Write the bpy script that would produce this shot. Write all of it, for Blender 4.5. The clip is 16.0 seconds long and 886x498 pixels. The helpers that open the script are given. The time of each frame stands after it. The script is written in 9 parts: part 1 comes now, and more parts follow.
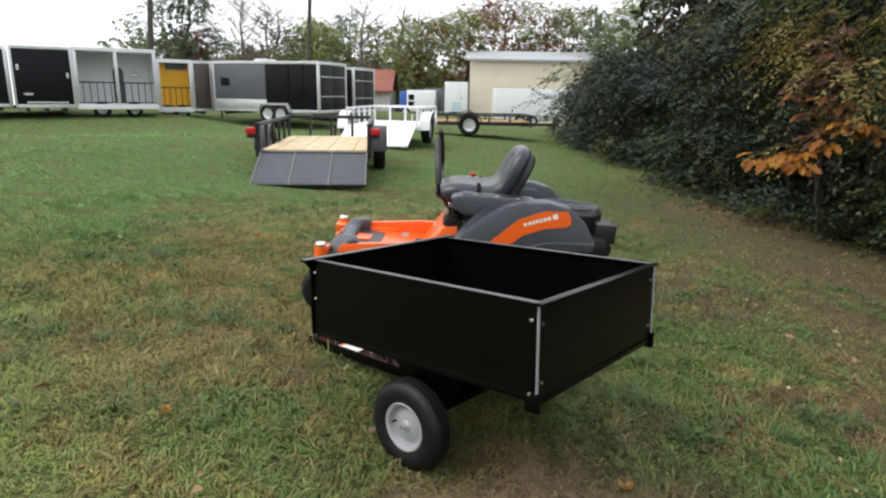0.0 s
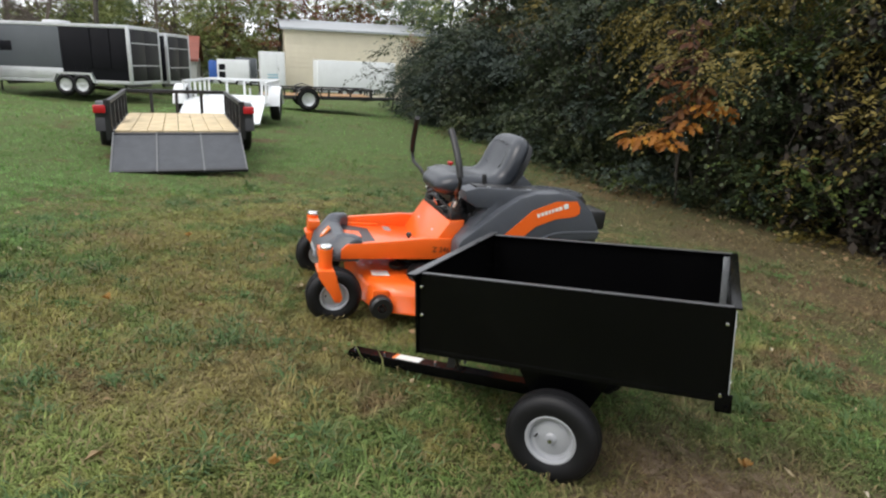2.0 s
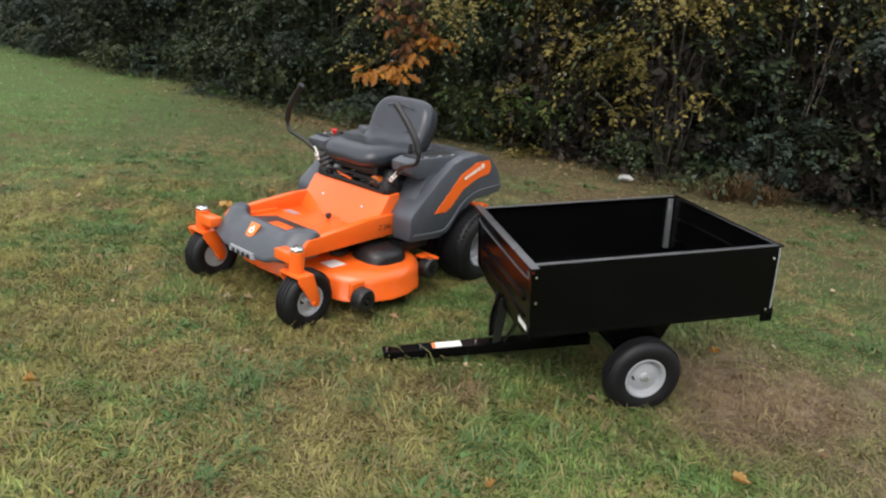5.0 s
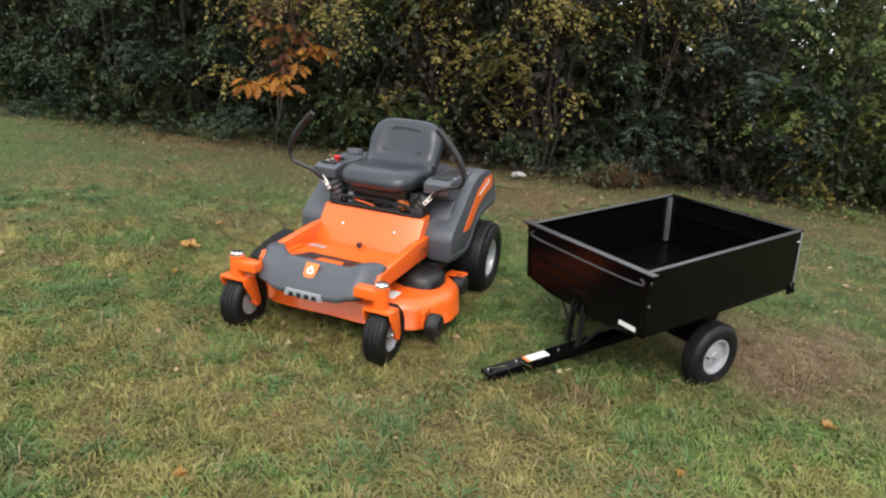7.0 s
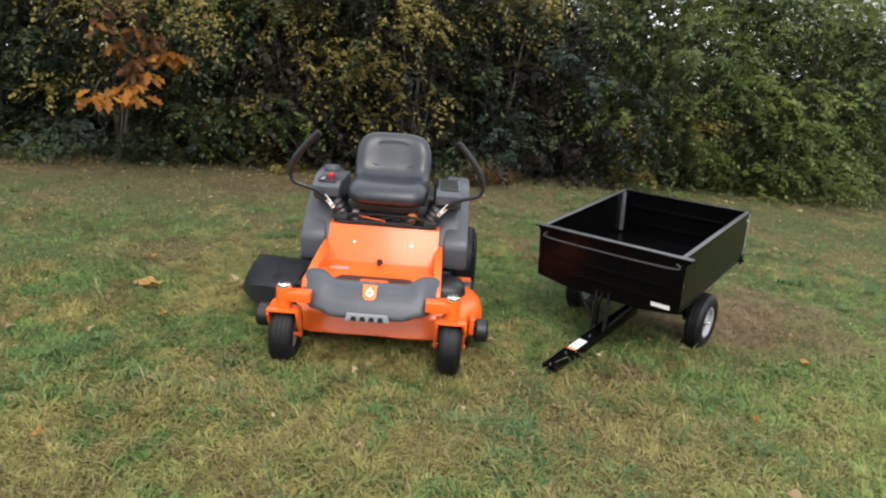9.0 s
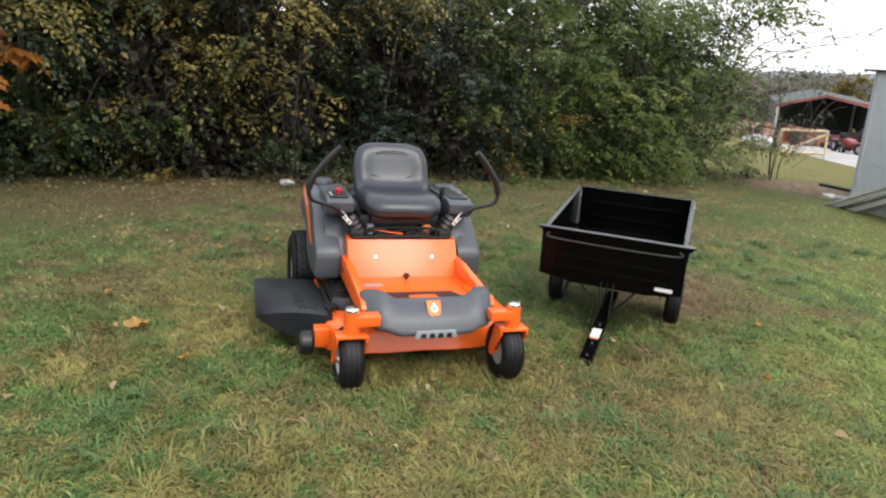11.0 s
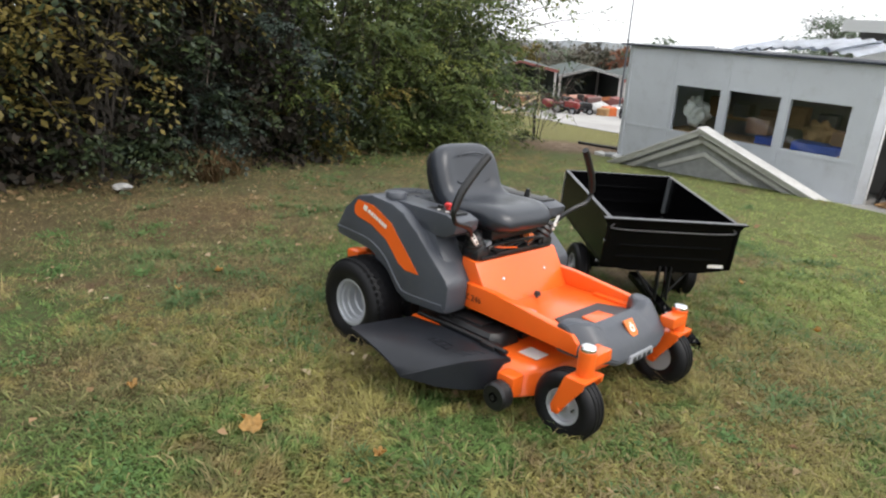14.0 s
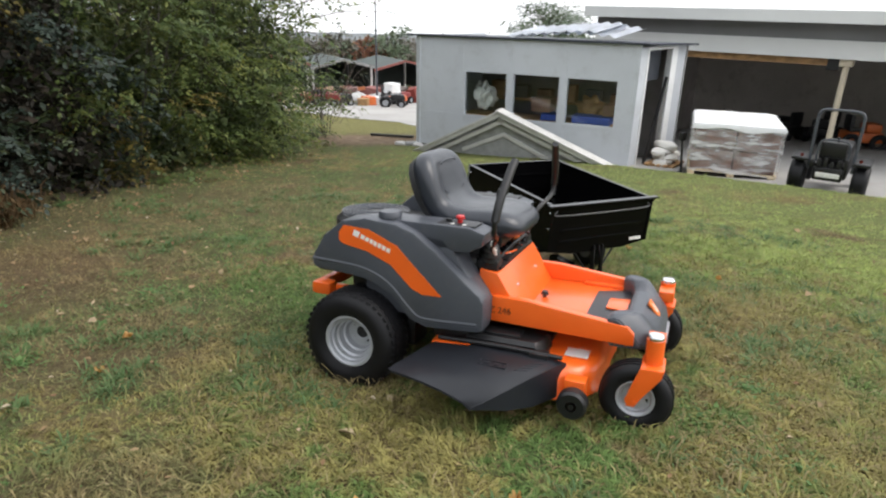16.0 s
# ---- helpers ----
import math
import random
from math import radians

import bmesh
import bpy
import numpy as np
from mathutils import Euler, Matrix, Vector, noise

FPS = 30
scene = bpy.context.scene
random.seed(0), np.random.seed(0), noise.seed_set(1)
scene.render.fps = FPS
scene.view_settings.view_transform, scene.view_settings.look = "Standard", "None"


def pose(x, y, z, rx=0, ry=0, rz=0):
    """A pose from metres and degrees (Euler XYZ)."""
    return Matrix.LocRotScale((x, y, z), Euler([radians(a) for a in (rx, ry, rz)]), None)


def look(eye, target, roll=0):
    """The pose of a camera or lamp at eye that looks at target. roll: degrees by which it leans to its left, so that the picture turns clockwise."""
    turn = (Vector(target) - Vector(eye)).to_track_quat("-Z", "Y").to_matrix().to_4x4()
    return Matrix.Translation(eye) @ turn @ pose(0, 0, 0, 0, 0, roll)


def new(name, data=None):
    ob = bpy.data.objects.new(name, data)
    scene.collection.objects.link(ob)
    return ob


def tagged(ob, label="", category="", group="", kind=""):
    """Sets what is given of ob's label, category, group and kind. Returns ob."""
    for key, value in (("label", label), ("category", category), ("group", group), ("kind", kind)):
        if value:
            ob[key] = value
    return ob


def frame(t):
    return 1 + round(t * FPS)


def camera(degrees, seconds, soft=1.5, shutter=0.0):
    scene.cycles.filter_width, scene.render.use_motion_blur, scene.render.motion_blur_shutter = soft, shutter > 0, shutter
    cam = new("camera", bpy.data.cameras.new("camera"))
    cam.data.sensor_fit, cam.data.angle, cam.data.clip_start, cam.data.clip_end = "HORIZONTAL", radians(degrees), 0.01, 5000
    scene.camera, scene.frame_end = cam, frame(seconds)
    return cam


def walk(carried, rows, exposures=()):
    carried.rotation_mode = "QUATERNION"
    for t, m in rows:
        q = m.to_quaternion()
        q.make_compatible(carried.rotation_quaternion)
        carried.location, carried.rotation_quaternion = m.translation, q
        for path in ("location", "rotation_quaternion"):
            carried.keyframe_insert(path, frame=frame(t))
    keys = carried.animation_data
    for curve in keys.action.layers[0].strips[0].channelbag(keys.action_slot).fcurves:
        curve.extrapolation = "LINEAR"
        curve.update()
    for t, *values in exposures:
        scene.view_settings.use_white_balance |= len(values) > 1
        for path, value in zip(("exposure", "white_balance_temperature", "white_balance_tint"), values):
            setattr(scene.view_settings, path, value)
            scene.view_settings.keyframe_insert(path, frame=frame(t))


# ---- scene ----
cam = camera(70.2, 16.0, soft=2.2)
PATH = [
    (0, (0.082, 0.215, 1.318), (-1.319, 1.612, 1.024), 3.0),
    (0.5, (-0.131, 0.068, 1.344), (-1.432, 1.551, 1.019), 3.1),
    (1, (-0.37, -0.115, 1.324), (-1.538, 1.474, 0.993), 3.4),
    (1.5, (-0.613, -0.232, 1.335), (-1.667, 1.435, 1.005), 2.9),
    (2, (-0.905, -0.341, 1.371), (-1.823, 1.401, 1.02), 2.5),
    (2.5, (-1.209, -0.447, 1.418), (-1.954, 1.365, 1.015), 2.3),
    (3, (-1.455, -0.523, 1.434), (-2.033, 1.339, 0.987), 1.6),
    (3.5, (-1.703, -0.612, 1.48), (-2.089, 1.286, 0.979), 0.9),
    (4, (-1.996, -0.659, 1.527), (-2.17, 1.258, 0.982), 0.7),
    (6.5, (-3.523, -0.419, 1.755), (-2.862, 1.37, 1.153), -0.7),
    (7, (-3.829, -0.326, 1.779), (-3.041, 1.415, 1.188), -1.1),
    (7.5, (-4.118, -0.221, 1.801), (-3.197, 1.457, 1.218), -1.5),
    (8, (-4.395, -0.087, 1.845), (-3.342, 1.506, 1.252), -1.7),
    (8.5, (-4.675, 0.086, 1.856), (-3.478, 1.574, 1.264), -1.4),
    (9, (-4.932, 0.319, 1.888), (-3.597, 1.681, 1.285), -1.0),
    (9.5, (-5.111, 0.503, 1.913), (-3.684, 1.768, 1.31), -1.0),
    (12, (-5.841, 1.966, 2.05), (-4.038, 2.52, 1.385), 1.2),
    (12.5, (-5.85, 2.339, 2.05), (-4.013, 2.753, 1.377), 1.7),
    (13, (-5.799, 2.669, 2.065), (-3.947, 2.974, 1.376), 1.7),
    (13.5, (-5.745, 3.06, 2.079), (-3.881, 3.221, 1.373), 2.1),
    (14, (-5.674, 3.408, 2.081), (-3.81, 3.401, 1.357), 2.0),
    (14.5, (-5.587, 3.699, 2.094), (-3.741, 3.511, 1.346), 1.5),
    (15, (-5.48, 3.97, 2.088), (-3.666, 3.59, 1.336), 0.8),
    (15.5, (-5.348, 4.203, 2.087), (-3.577, 3.65, 1.34), 0.3),
    (16, (-5.227, 4.478, 2.08), (-3.514, 3.747, 1.351), 1.0),
]
walk(cam, [(t, look(eye, target, roll)) for t, eye, target, roll in PATH],
     exposures=[(0.0, 0.80), (2.0, 0.72), (3.5, 0.78), (7.0, 1.06), (9.0, 1.06), (12.5, 0.94), (16.0, 0.92)])

# ---- world and light: an overcast day ----
world = bpy.data.worlds.new("overcast")
scene.world = world
world.use_nodes = True
wn, wl = world.node_tree.nodes, world.node_tree.links
wn.clear()
w_out, w_bg = wn.new("ShaderNodeOutputWorld"), wn.new("ShaderNodeBackground")
w_sky, w_mix = wn.new("ShaderNodeTexSky"), wn.new("ShaderNodeMix")
w_sky.sky_type, w_sky.sun_disc = "NISHITA", False
SUN_UP, SUN_ROUND = radians(50), radians(200)
w_sky.sun_elevation, w_sky.sun_rotation = SUN_UP, SUN_ROUND
w_sky.dust_density = 6.0
w_scale = wn.new("ShaderNodeVectorMath")
w_scale.operation = "SCALE"
w_scale.inputs["Scale"].default_value = 0.10
wl.new(w_sky.outputs["Color"], w_scale.inputs[0])
w_mix.data_type = "RGBA"
w_mix.inputs["Factor"].default_value = 0.80
wl.new(w_scale.outputs[0], w_mix.inputs["A"])
w_mix.inputs["B"].default_value = (1.0, 1.02, 1.05, 1)
wl.new(w_mix.outputs["Result"], w_bg.inputs["Color"])
w_bg.inputs["Strength"].default_value = 1.0
wl.new(w_bg.outputs["Background"], w_out.inputs["Surface"])
sun = new("sun", bpy.data.lights.new("sun", "SUN"))
sun.data.energy, sun.data.angle, sun.data.color = 0.9, radians(30), (1.0, 0.97, 0.93)
sun.matrix_world = look((0, 0, 30), (30 * math.cos(SUN_UP) * math.sin(SUN_ROUND) * -1, -30 * math.cos(SUN_UP) * math.cos(SUN_ROUND), 30 - 30 * math.sin(SUN_UP)))


# ---- materials ----
def nodes_of(name):
    m = bpy.data.materials.new(name)
    m.use_nodes = True
    t = m.node_tree
    return m, t.nodes, t.links, t.nodes["Principled BSDF"]


def ramp_node(n, stops):
    r = n.new("ShaderNodeValToRGB")
    e = r.color_ramp.elements
    while len(e) < len(stops):
        e.new(0.5)
    for k, (p, c) in zip(e, stops):
        k.position, k.color = p, (*c, 1)
    return r


def noise_node(n, l, scale, detail=4.0, coords="Object", rough=0.55):
    tc, no = n.new("ShaderNodeTexCoord"), n.new("ShaderNodeTexNoise")
    no.inputs["Scale"].default_value, no.inputs["Detail"].default_value = scale, detail
    no.inputs["Roughness"].default_value = rough
    l.new(tc.outputs[coords], no.inputs["Vector"])
    return no


def surface(name, colour, rough=0.5, metal=0.0, vary=0.15, scale=6.0, grain=120.0, bump=0.05, coat=0.0, dirt=None, dirt_amount=0.3, spec=0.5):
    """A plain surface with broad stains, fine grain and a little relief."""
    m, n, l, p = nodes_of(name)
    broad = noise_node(n, l, scale, 6)
    dark = tuple(c * (1 - vary) for c in colour)
    light = tuple(min(1, c * (1 + vary)) for c in colour)
    r = ramp_node(n, [(0.3, dark), (0.7, light)])
    l.new(broad.outputs["Fac"], r.inputs["Fac"])
    last = r.outputs["Color"]
    if dirt:
        d = noise_node(n, l, scale * 2.7, 8, rough=0.7)
        dr = ramp_node(n, [(0.52, (0, 0, 0)), (0.75, (dirt_amount,) * 3)])
        l.new(d.outputs["Fac"], dr.inputs["Fac"])
        mx = n.new("ShaderNodeMix")
        mx.data_type = "RGBA"
        l.new(dr.outputs["Color"], mx.inputs["Factor"])
        l.new(last, mx.inputs["A"])
        mx.inputs["B"].default_value = (*dirt, 1)
        last = mx.outputs["Result"]
    l.new(last, p.inputs["Base Color"])
    fine = noise_node(n, l, grain, 3)
    mr = n.new("ShaderNodeMapRange")
    mr.inputs["To Min"].default_value, mr.inputs["To Max"].default_value = max(0.02, rough - 0.08), min(1, rough + 0.08)
    l.new(broad.outputs["Fac"], mr.inputs["Value"])
    l.new(mr.outputs["Result"], p.inputs["Roughness"])
    p.inputs["Metallic"].default_value = metal
    p.inputs["Specular IOR Level"].default_value = spec
    p.inputs["Coat Weight"].default_value = coat
    p.inputs["Coat Roughness"].default_value = 0.15
    b = n.new("ShaderNodeBump")
    b.inputs["Strength"].default_value, b.inputs["Distance"].default_value = bump, 0.004
    l.new(fine.outputs["Fac"], b.inputs["Height"])
    l.new(b.outputs["Normal"], p.inputs["Normal"])
    return m


def foliage(name, stops, rough=0.55, patch=0.6, patch_scale=0.8, through_light=0.25):
    """Leaves or blades: each island takes its own tint, and broad patches lean to one end of the ramp."""
    m, n, l, p = nodes_of(name)
    geo = n.new("ShaderNodeNewGeometry")
    no = n.new("ShaderNodeTexNoise")
    no.inputs["Scale"].default_value, no.inputs["Detail"].default_value = patch_scale, 3
    l.new(geo.outputs["Position"], no.inputs["Vector"])
    mr = n.new("ShaderNodeMapRange")
    mr.inputs["From Min"].default_value, mr.inputs["From Max"].default_value = 0.3, 0.7
    l.new(no.outputs["Fac"], mr.inputs["Value"])
    mx = n.new("ShaderNodeMix")
    mx.inputs["Factor"].default_value = patch
    l.new(geo.outputs["Random Per Island"], mx.inputs["A"])
    l.new(mr.outputs["Result"], mx.inputs["B"])
    r = ramp_node(n, stops)
    l.new(mx.outputs["Result"], r.inputs["Fac"])
    l.new(r.outputs["Color"], p.inputs["Base Color"])
    p.inputs["Roughness"].default_value = rough
    p.inputs["Specular IOR Level"].default_value = 0.25
    if through_light:
        tr, ad = n.new("ShaderNodeBsdfTranslucent"), n.new("ShaderNodeMixShader")
        l.new(r.outputs["Color"], tr.inputs["Color"])
        ad.inputs[0].default_value = through_light
        l.new(p.outputs[0], ad.inputs[1])
        l.new(tr.outputs[0], ad.inputs[2])
        l.new(ad.outputs[0], n["Material Output"].inputs["Surface"])
    return m


ORANGE = surface("orange_paint", (0.82, 0.125, 0.012), 0.33, vary=0.06, scale=3, grain=300, bump=0.02, coat=0.25, dirt=(0.35, 0.16, 0.06), dirt_amount=0.12)
DARK_GREY = surface("dark_grey_plastic", (0.058, 0.064, 0.077), 0.40, vary=0.10, scale=4, grain=500, bump=0.10, dirt=(0.16, 0.15, 0.14), dirt_amount=0.18)
SEAT = surface("seat_vinyl", (0.024, 0.028, 0.036), 0.32, vary=0.10, scale=5, grain=420, bump=0.10)
BLACK = surface("black_plastic", (0.009, 0.009, 0.010), 0.42, vary=0.15, scale=5, grain=300, bump=0.06)
BLACK_STEEL = surface("black_powder_coat", (0.0020, 0.0020, 0.0023), 0.22, vary=0.12, scale=2, grain=350, bump=0.03, dirt=(0.016, 0.016, 0.014), dirt_amount=0.10, spec=0.13)
RUBBER = surface("tyre_rubber", (0.0055, 0.0055, 0.0068), 0.52, vary=0.2, scale=9, grain=160, bump=0.12, dirt=(0.035, 0.033, 0.028), dirt_amount=0.10, spec=0.3)
RIM_GREY = surface("rim_paint", (0.40, 0.415, 0.44), 0.32, metal=0.3, vary=0.06, scale=6, grain=300, bump=0.02)
CHROME = surface("bright_steel", (0.72, 0.72, 0.72), 0.22, metal=1.0, vary=0.05, scale=20, grain=300, bump=0.02)
WHITE_STICKER = surface("white_sticker", (0.75, 0.74, 0.70), 0.4, vary=0.04, scale=20, grain=300, bump=0.01)
RED_STICKER = surface("orange_sticker", (0.75, 0.18, 0.03), 0.4, vary=0.04)
LIGHT_GREY = surface("light_grey_plastic", (0.27, 0.28, 0.30), 0.4, vary=0.06)
RED = surface("red_plastic", (0.5, 0.02, 0.02), 0.35, vary=0.05)
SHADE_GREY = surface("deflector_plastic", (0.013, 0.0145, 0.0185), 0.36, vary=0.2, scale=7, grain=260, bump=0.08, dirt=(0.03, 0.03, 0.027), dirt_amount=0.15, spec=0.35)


# ---- mesh helpers ----
def box(bm, x0, x1, y0, y1, z0, z1, m=None, bevel=0.0):
    r = bmesh.ops.create_cube(bm, size=1.0, matrix=Matrix.LocRotScale(((x0 + x1) / 2, (y0 + y1) / 2, (z0 + z1) / 2), None, (abs(x1 - x0), abs(y1 - y0), abs(z1 - z0))))
    v = r["verts"]
    if bevel:
        g = bmesh.ops.bevel(bm, geom=list({e for a in v for e in a.link_edges}), offset=bevel, segments=2, profile=0.6, affect="EDGES")
        v = list({a for f in g["faces"] for a in f.verts} | {a for a in v if a.is_valid})
    if m:
        bmesh.ops.transform(bm, matrix=m, verts=v)
    return v


def cyl(bm, a, b, r0, r1=None, seg=20, caps=True):
    """A round bar from a to b."""
    a, b = Vector(a), Vector(b)
    d = b - a
    m = Matrix.Translation((a + b) / 2) @ d.to_track_quat("Z", "Y").to_matrix().to_4x4()
    return bmesh.ops.create_cone(bm, cap_ends=caps, segments=seg, radius1=r0, radius2=r0 if r1 is None else r1, depth=d.length, matrix=m)["verts"]


def lathe(bm, profile, seg=36, m=None, closed=False):
    """Turn (radius, height) pairs round z; closed joins the last to the first."""
    rings = []
    for r, z in profile:
        rings.append([bm.verts.new((r * math.cos(2 * math.pi * k / seg), r * math.sin(2 * math.pi * k / seg), z)) for k in range(seg)])
    pairs = list(zip(rings, rings[1:])) + ([(rings[-1], rings[0])] if closed else [])
    for a, b in pairs:
        for k in range(seg):
            bm.faces.new((a[k], a[(k + 1) % seg], b[(k + 1) % seg], b[k]))
    if not closed:
        for ring, flip in ((rings[0], True), (rings[-1], False)):
            if (ring[0].co - ring[seg // 2].co).length > 1e-5:
                bm.faces.new(ring[::-1] if flip else ring)
    v = [a for ring in rings for a in ring]
    if m:
        bmesh.ops.transform(bm, matrix=m, verts=v)
    return v


def loft(bm, sections, caps=True):
    """Skin closed sections of equal count."""
    rings = [[bm.verts.new(p) for p in s] for s in sections]
    k = len(rings[0])
    for a, b in zip(rings, rings[1:]):
        for i in range(k):
            bm.faces.new((a[i], a[(i + 1) % k], b[(i + 1) % k], b[i]))
    if caps:
        bm.faces.new(rings[0][::-1])
        bm.faces.new(rings[-1])
    bmesh.ops.recalc_face_normals(bm, faces=bm.faces)
    return rings


def tube(bm, points, r, seg=10, fine_steps=6):
    """A bent bar through points, rounded at its bends by a spline."""
    pts = [Vector(p) for p in points]
    fine = []
    for i in range(len(pts) - 1):
        p0, p1, p2, p3 = pts[max(0, i - 1)], pts[i], pts[i + 1], pts[min(len(pts) - 1, i + 2)]
        for k in range(fine_steps):
            t = k / fine_steps
            fine.append(0.5 * ((2 * p1) + (p2 - p0) * t + (2 * p0 - 5 * p1 + 4 * p2 - p3) * t * t + (3 * p1 - p0 - 3 * p2 + p3) * t ** 3))
    fine.append(pts[-1])
    radii = r if isinstance(r, (list, tuple)) else [r] * len(pts)
    rings, ref = [], Vector((0.31, 0.27, 0.91))
    for i, p in enumerate(fine):
        d = (fine[min(i + 1, len(fine) - 1)] - fine[max(i - 1, 0)]).normalized()
        u = d.cross(ref).normalized()
        w = d.cross(u)
        q = min(i / fine_steps, len(pts) - 1)
        rr = radii[int(q)] + (radii[min(int(q) + 1, len(pts) - 1)] - radii[int(q)]) * (q - int(q))
        rings.append([p + rr * (math.cos(2 * math.pi * k / seg) * u + math.sin(2 * math.pi * k / seg) * w) for k in range(seg)])
    loft(bm, rings)


def prism(bm, outline, lo, hi, axis="y", bevel=0.0):
    """Extrude a flat outline (pairs in the two other axes) between lo and hi along axis."""
    put = {"y": lambda a, b, c: (a, c, b), "x": lambda a, b, c: (c, a, b), "z": lambda a, b, c: (a, b, c)}[axis]
    r0 = [bm.verts.new(put(a, b, lo)) for a, b in outline]
    r1 = [bm.verts.new(put(a, b, hi)) for a, b in outline]
    faces = [bm.faces.new(r0), bm.faces.new(r1[::-1])]
    k = len(outline)
    for i in range(k):
        faces.append(bm.faces.new((r0[i], r0[(i + 1) % k], r1[(i + 1) % k], r1[i])))
    bmesh.ops.recalc_face_normals(bm, faces=faces)
    if bevel:
        bmesh.ops.bevel(bm, geom=list({e for f in faces for e in f.edges}), offset=bevel, segments=2, profile=0.6, affect="EDGES")
    return r0 + r1


def link_mesh(name, bm, material, smooth=35):
    me = bpy.data.meshes.new(name)
    bmesh.ops.recalc_face_normals(bm, faces=bm.faces)
    bm.to_mesh(me)
    bm.free()
    if smooth:
        me.shade_smooth()
        me.set_sharp_from_angle(angle=radians(smooth))
    if material:
        me.materials.append(material)
    return new(name, me)


def part(name, bm, material, parent, label="", smooth=35):
    ob = link_mesh(name, bm, material, smooth)
    ob.parent = parent
    return tagged(ob, label)


def thing(name, m, label, category, group="", kind=""):
    ob = new(name)
    ob.empty_display_size = 0.1
    ob.matrix_world = m
    return tagged(ob, label, category, group, kind)


def structure(name, bm, material, label="", smooth=35):
    return tagged(link_mesh(name, bm, material, smooth), label, "", "", "structure")


# ---- the lie of the land ----
def ease(a, b, x):
    t = min(1.0, max(0.0, (x - a) / (b - a)))
    return t * t * (3 - 2 * t)


def land(x, y):
    """Height of the lawn: a slope that falls towards the shed and climbs to the trailer row."""
    xx = x if x < 40 else 40 + 15 * (1 - math.exp(-(x - 40) / 15))
    xx = xx if xx > -24 else -24 - 6 * (1 - math.exp((xx + 24) / 6))
    yy = max(-12.0, min(30.0, y))
    z = -0.012 - 0.0996 * xx + 0.0397 * yy
    z += 0.08 * max(-16.0, min(0.0, y - 14)) * ease(-11, -20, x)
    z -= 0.055 * max(0.0, x - 60)
    z -= 0.33 * ease(-14, -18, x) * ease(18, 15, y) * ease(9.0, 11.5, y)
    z -= 0.15 * math.exp(-((x + 7.6) ** 2 + (y - 4.9) ** 2) / 9.0) * ease(-4.5, -6.0, x)
    return z - 0.13 * max(ease(-0.35, -0.05, paved(x, y)), ease(8.5, 13.0, x) * ease(3.5, 1.5, y))


EDGE_X, EDGE_Y = (7.6, 8.8, 15.3, 17.2, 19.4, 24.0, 30.0, 40.0, 64.0), (-0.88, -2.6, -2.45, -1.6, -0.9, 0.4, 0.9, 2.0, 4.0)


def yard_edge(x):
    """Where the concrete begins: straight along the lawn, then in a bend behind the shed."""
    return -2.75 + (x - 2.9) * 0.398 if x < 7.6 else float(np.interp(x, EDGE_X, EDGE_Y))


def paved(x, y):
    """Metres past the lawn's edge, on the yard's concrete."""
    return (yard_edge(x) - y) * 0.93


SLOPE = Vector((0.0996, -0.0397, 1.0)).normalized()


def on_slope(x, y, heading, up=0.0, upright=False):
    """A pose on the lawn with x ahead, z along the lawn's normal."""
    z = Vector((0, 0, 1)) if upright else SLOPE
    a = Vector((math.cos(radians(heading)), math.sin(radians(heading)), 0))
    a = (a - z * a.dot(z)).normalized()
    b = z.cross(a)
    m = Matrix((a, b, z)).transposed().to_4x4()
    m.translation = Vector((x, y, land(x, y))) + up * z
    return m


# ---- wheels ----
def tyre_mesh(bm, r, w, bead, m, seg=48):
    """A tyre round its own z; bead: the radius where it meets the rim."""
    h = w / 2
    prof = [(bead, -h * 0.72), (bead + (r - bead) * 0.3, -h * 0.97), (bead + (r - bead) * 0.62, -h), (r - 0.16 * (r - bead), -h * 0.86), (r - 0.03 * (r - bead), -h * 0.6), (r, -h * 0.25),
            (r, h * 0.25), (r - 0.03 * (r - bead), h * 0.6), (r - 0.16 * (r - bead), h * 0.86), (bead + (r - bead) * 0.62, h), (bead + (r - bead) * 0.3, h * 0.97), (bead, h * 0.72)]
    lathe(bm, prof, seg, m, closed=True)


def lugs_mesh(bm, r, w, bead, m, lugs, lug_h=0.0035):
    """Turf tread: rows of low slanted blocks that run over the shoulders."""
    h = w / 2
    for k in range(lugs):
        a = 2 * math.pi * k / lugs
        for row, off, slant, sink in ((-0.70, 0.5, 10, 0.0125), (-0.44, 0.0, -26, 0.0048), (-0.15, 0.5, 26, 0.004), (0.15, 0.0, -26, 0.004), (0.44, 0.5, 26, 0.0048), (0.70, 0.0, 10, 0.0125)):
            q = m @ Matrix.Rotation(a + off * 2 * math.pi / lugs, 4, "Z") @ pose(r - sink, 0, row * h, slant, 0 if abs(row) < 0.6 else math.copysign(22, row), 0)
            box(bm, -0.006, lug_h + 0.002, -0.60 * math.pi * r / lugs, 0.60 * math.pi * r / lugs, -h * 0.105, h * 0.105, q)


def ribs_mesh(bm, r, w, m, count=3):
    for k in range(count):
        z = (k - (count - 1) / 2) * w * 0.2
        lathe(bm, [(r - 0.004, z - w * 0.06), (r + 0.003, z - w * 0.045), (r + 0.003, z + w * 0.045), (r - 0.004, z + w * 0.06)], 48, m, closed=True)


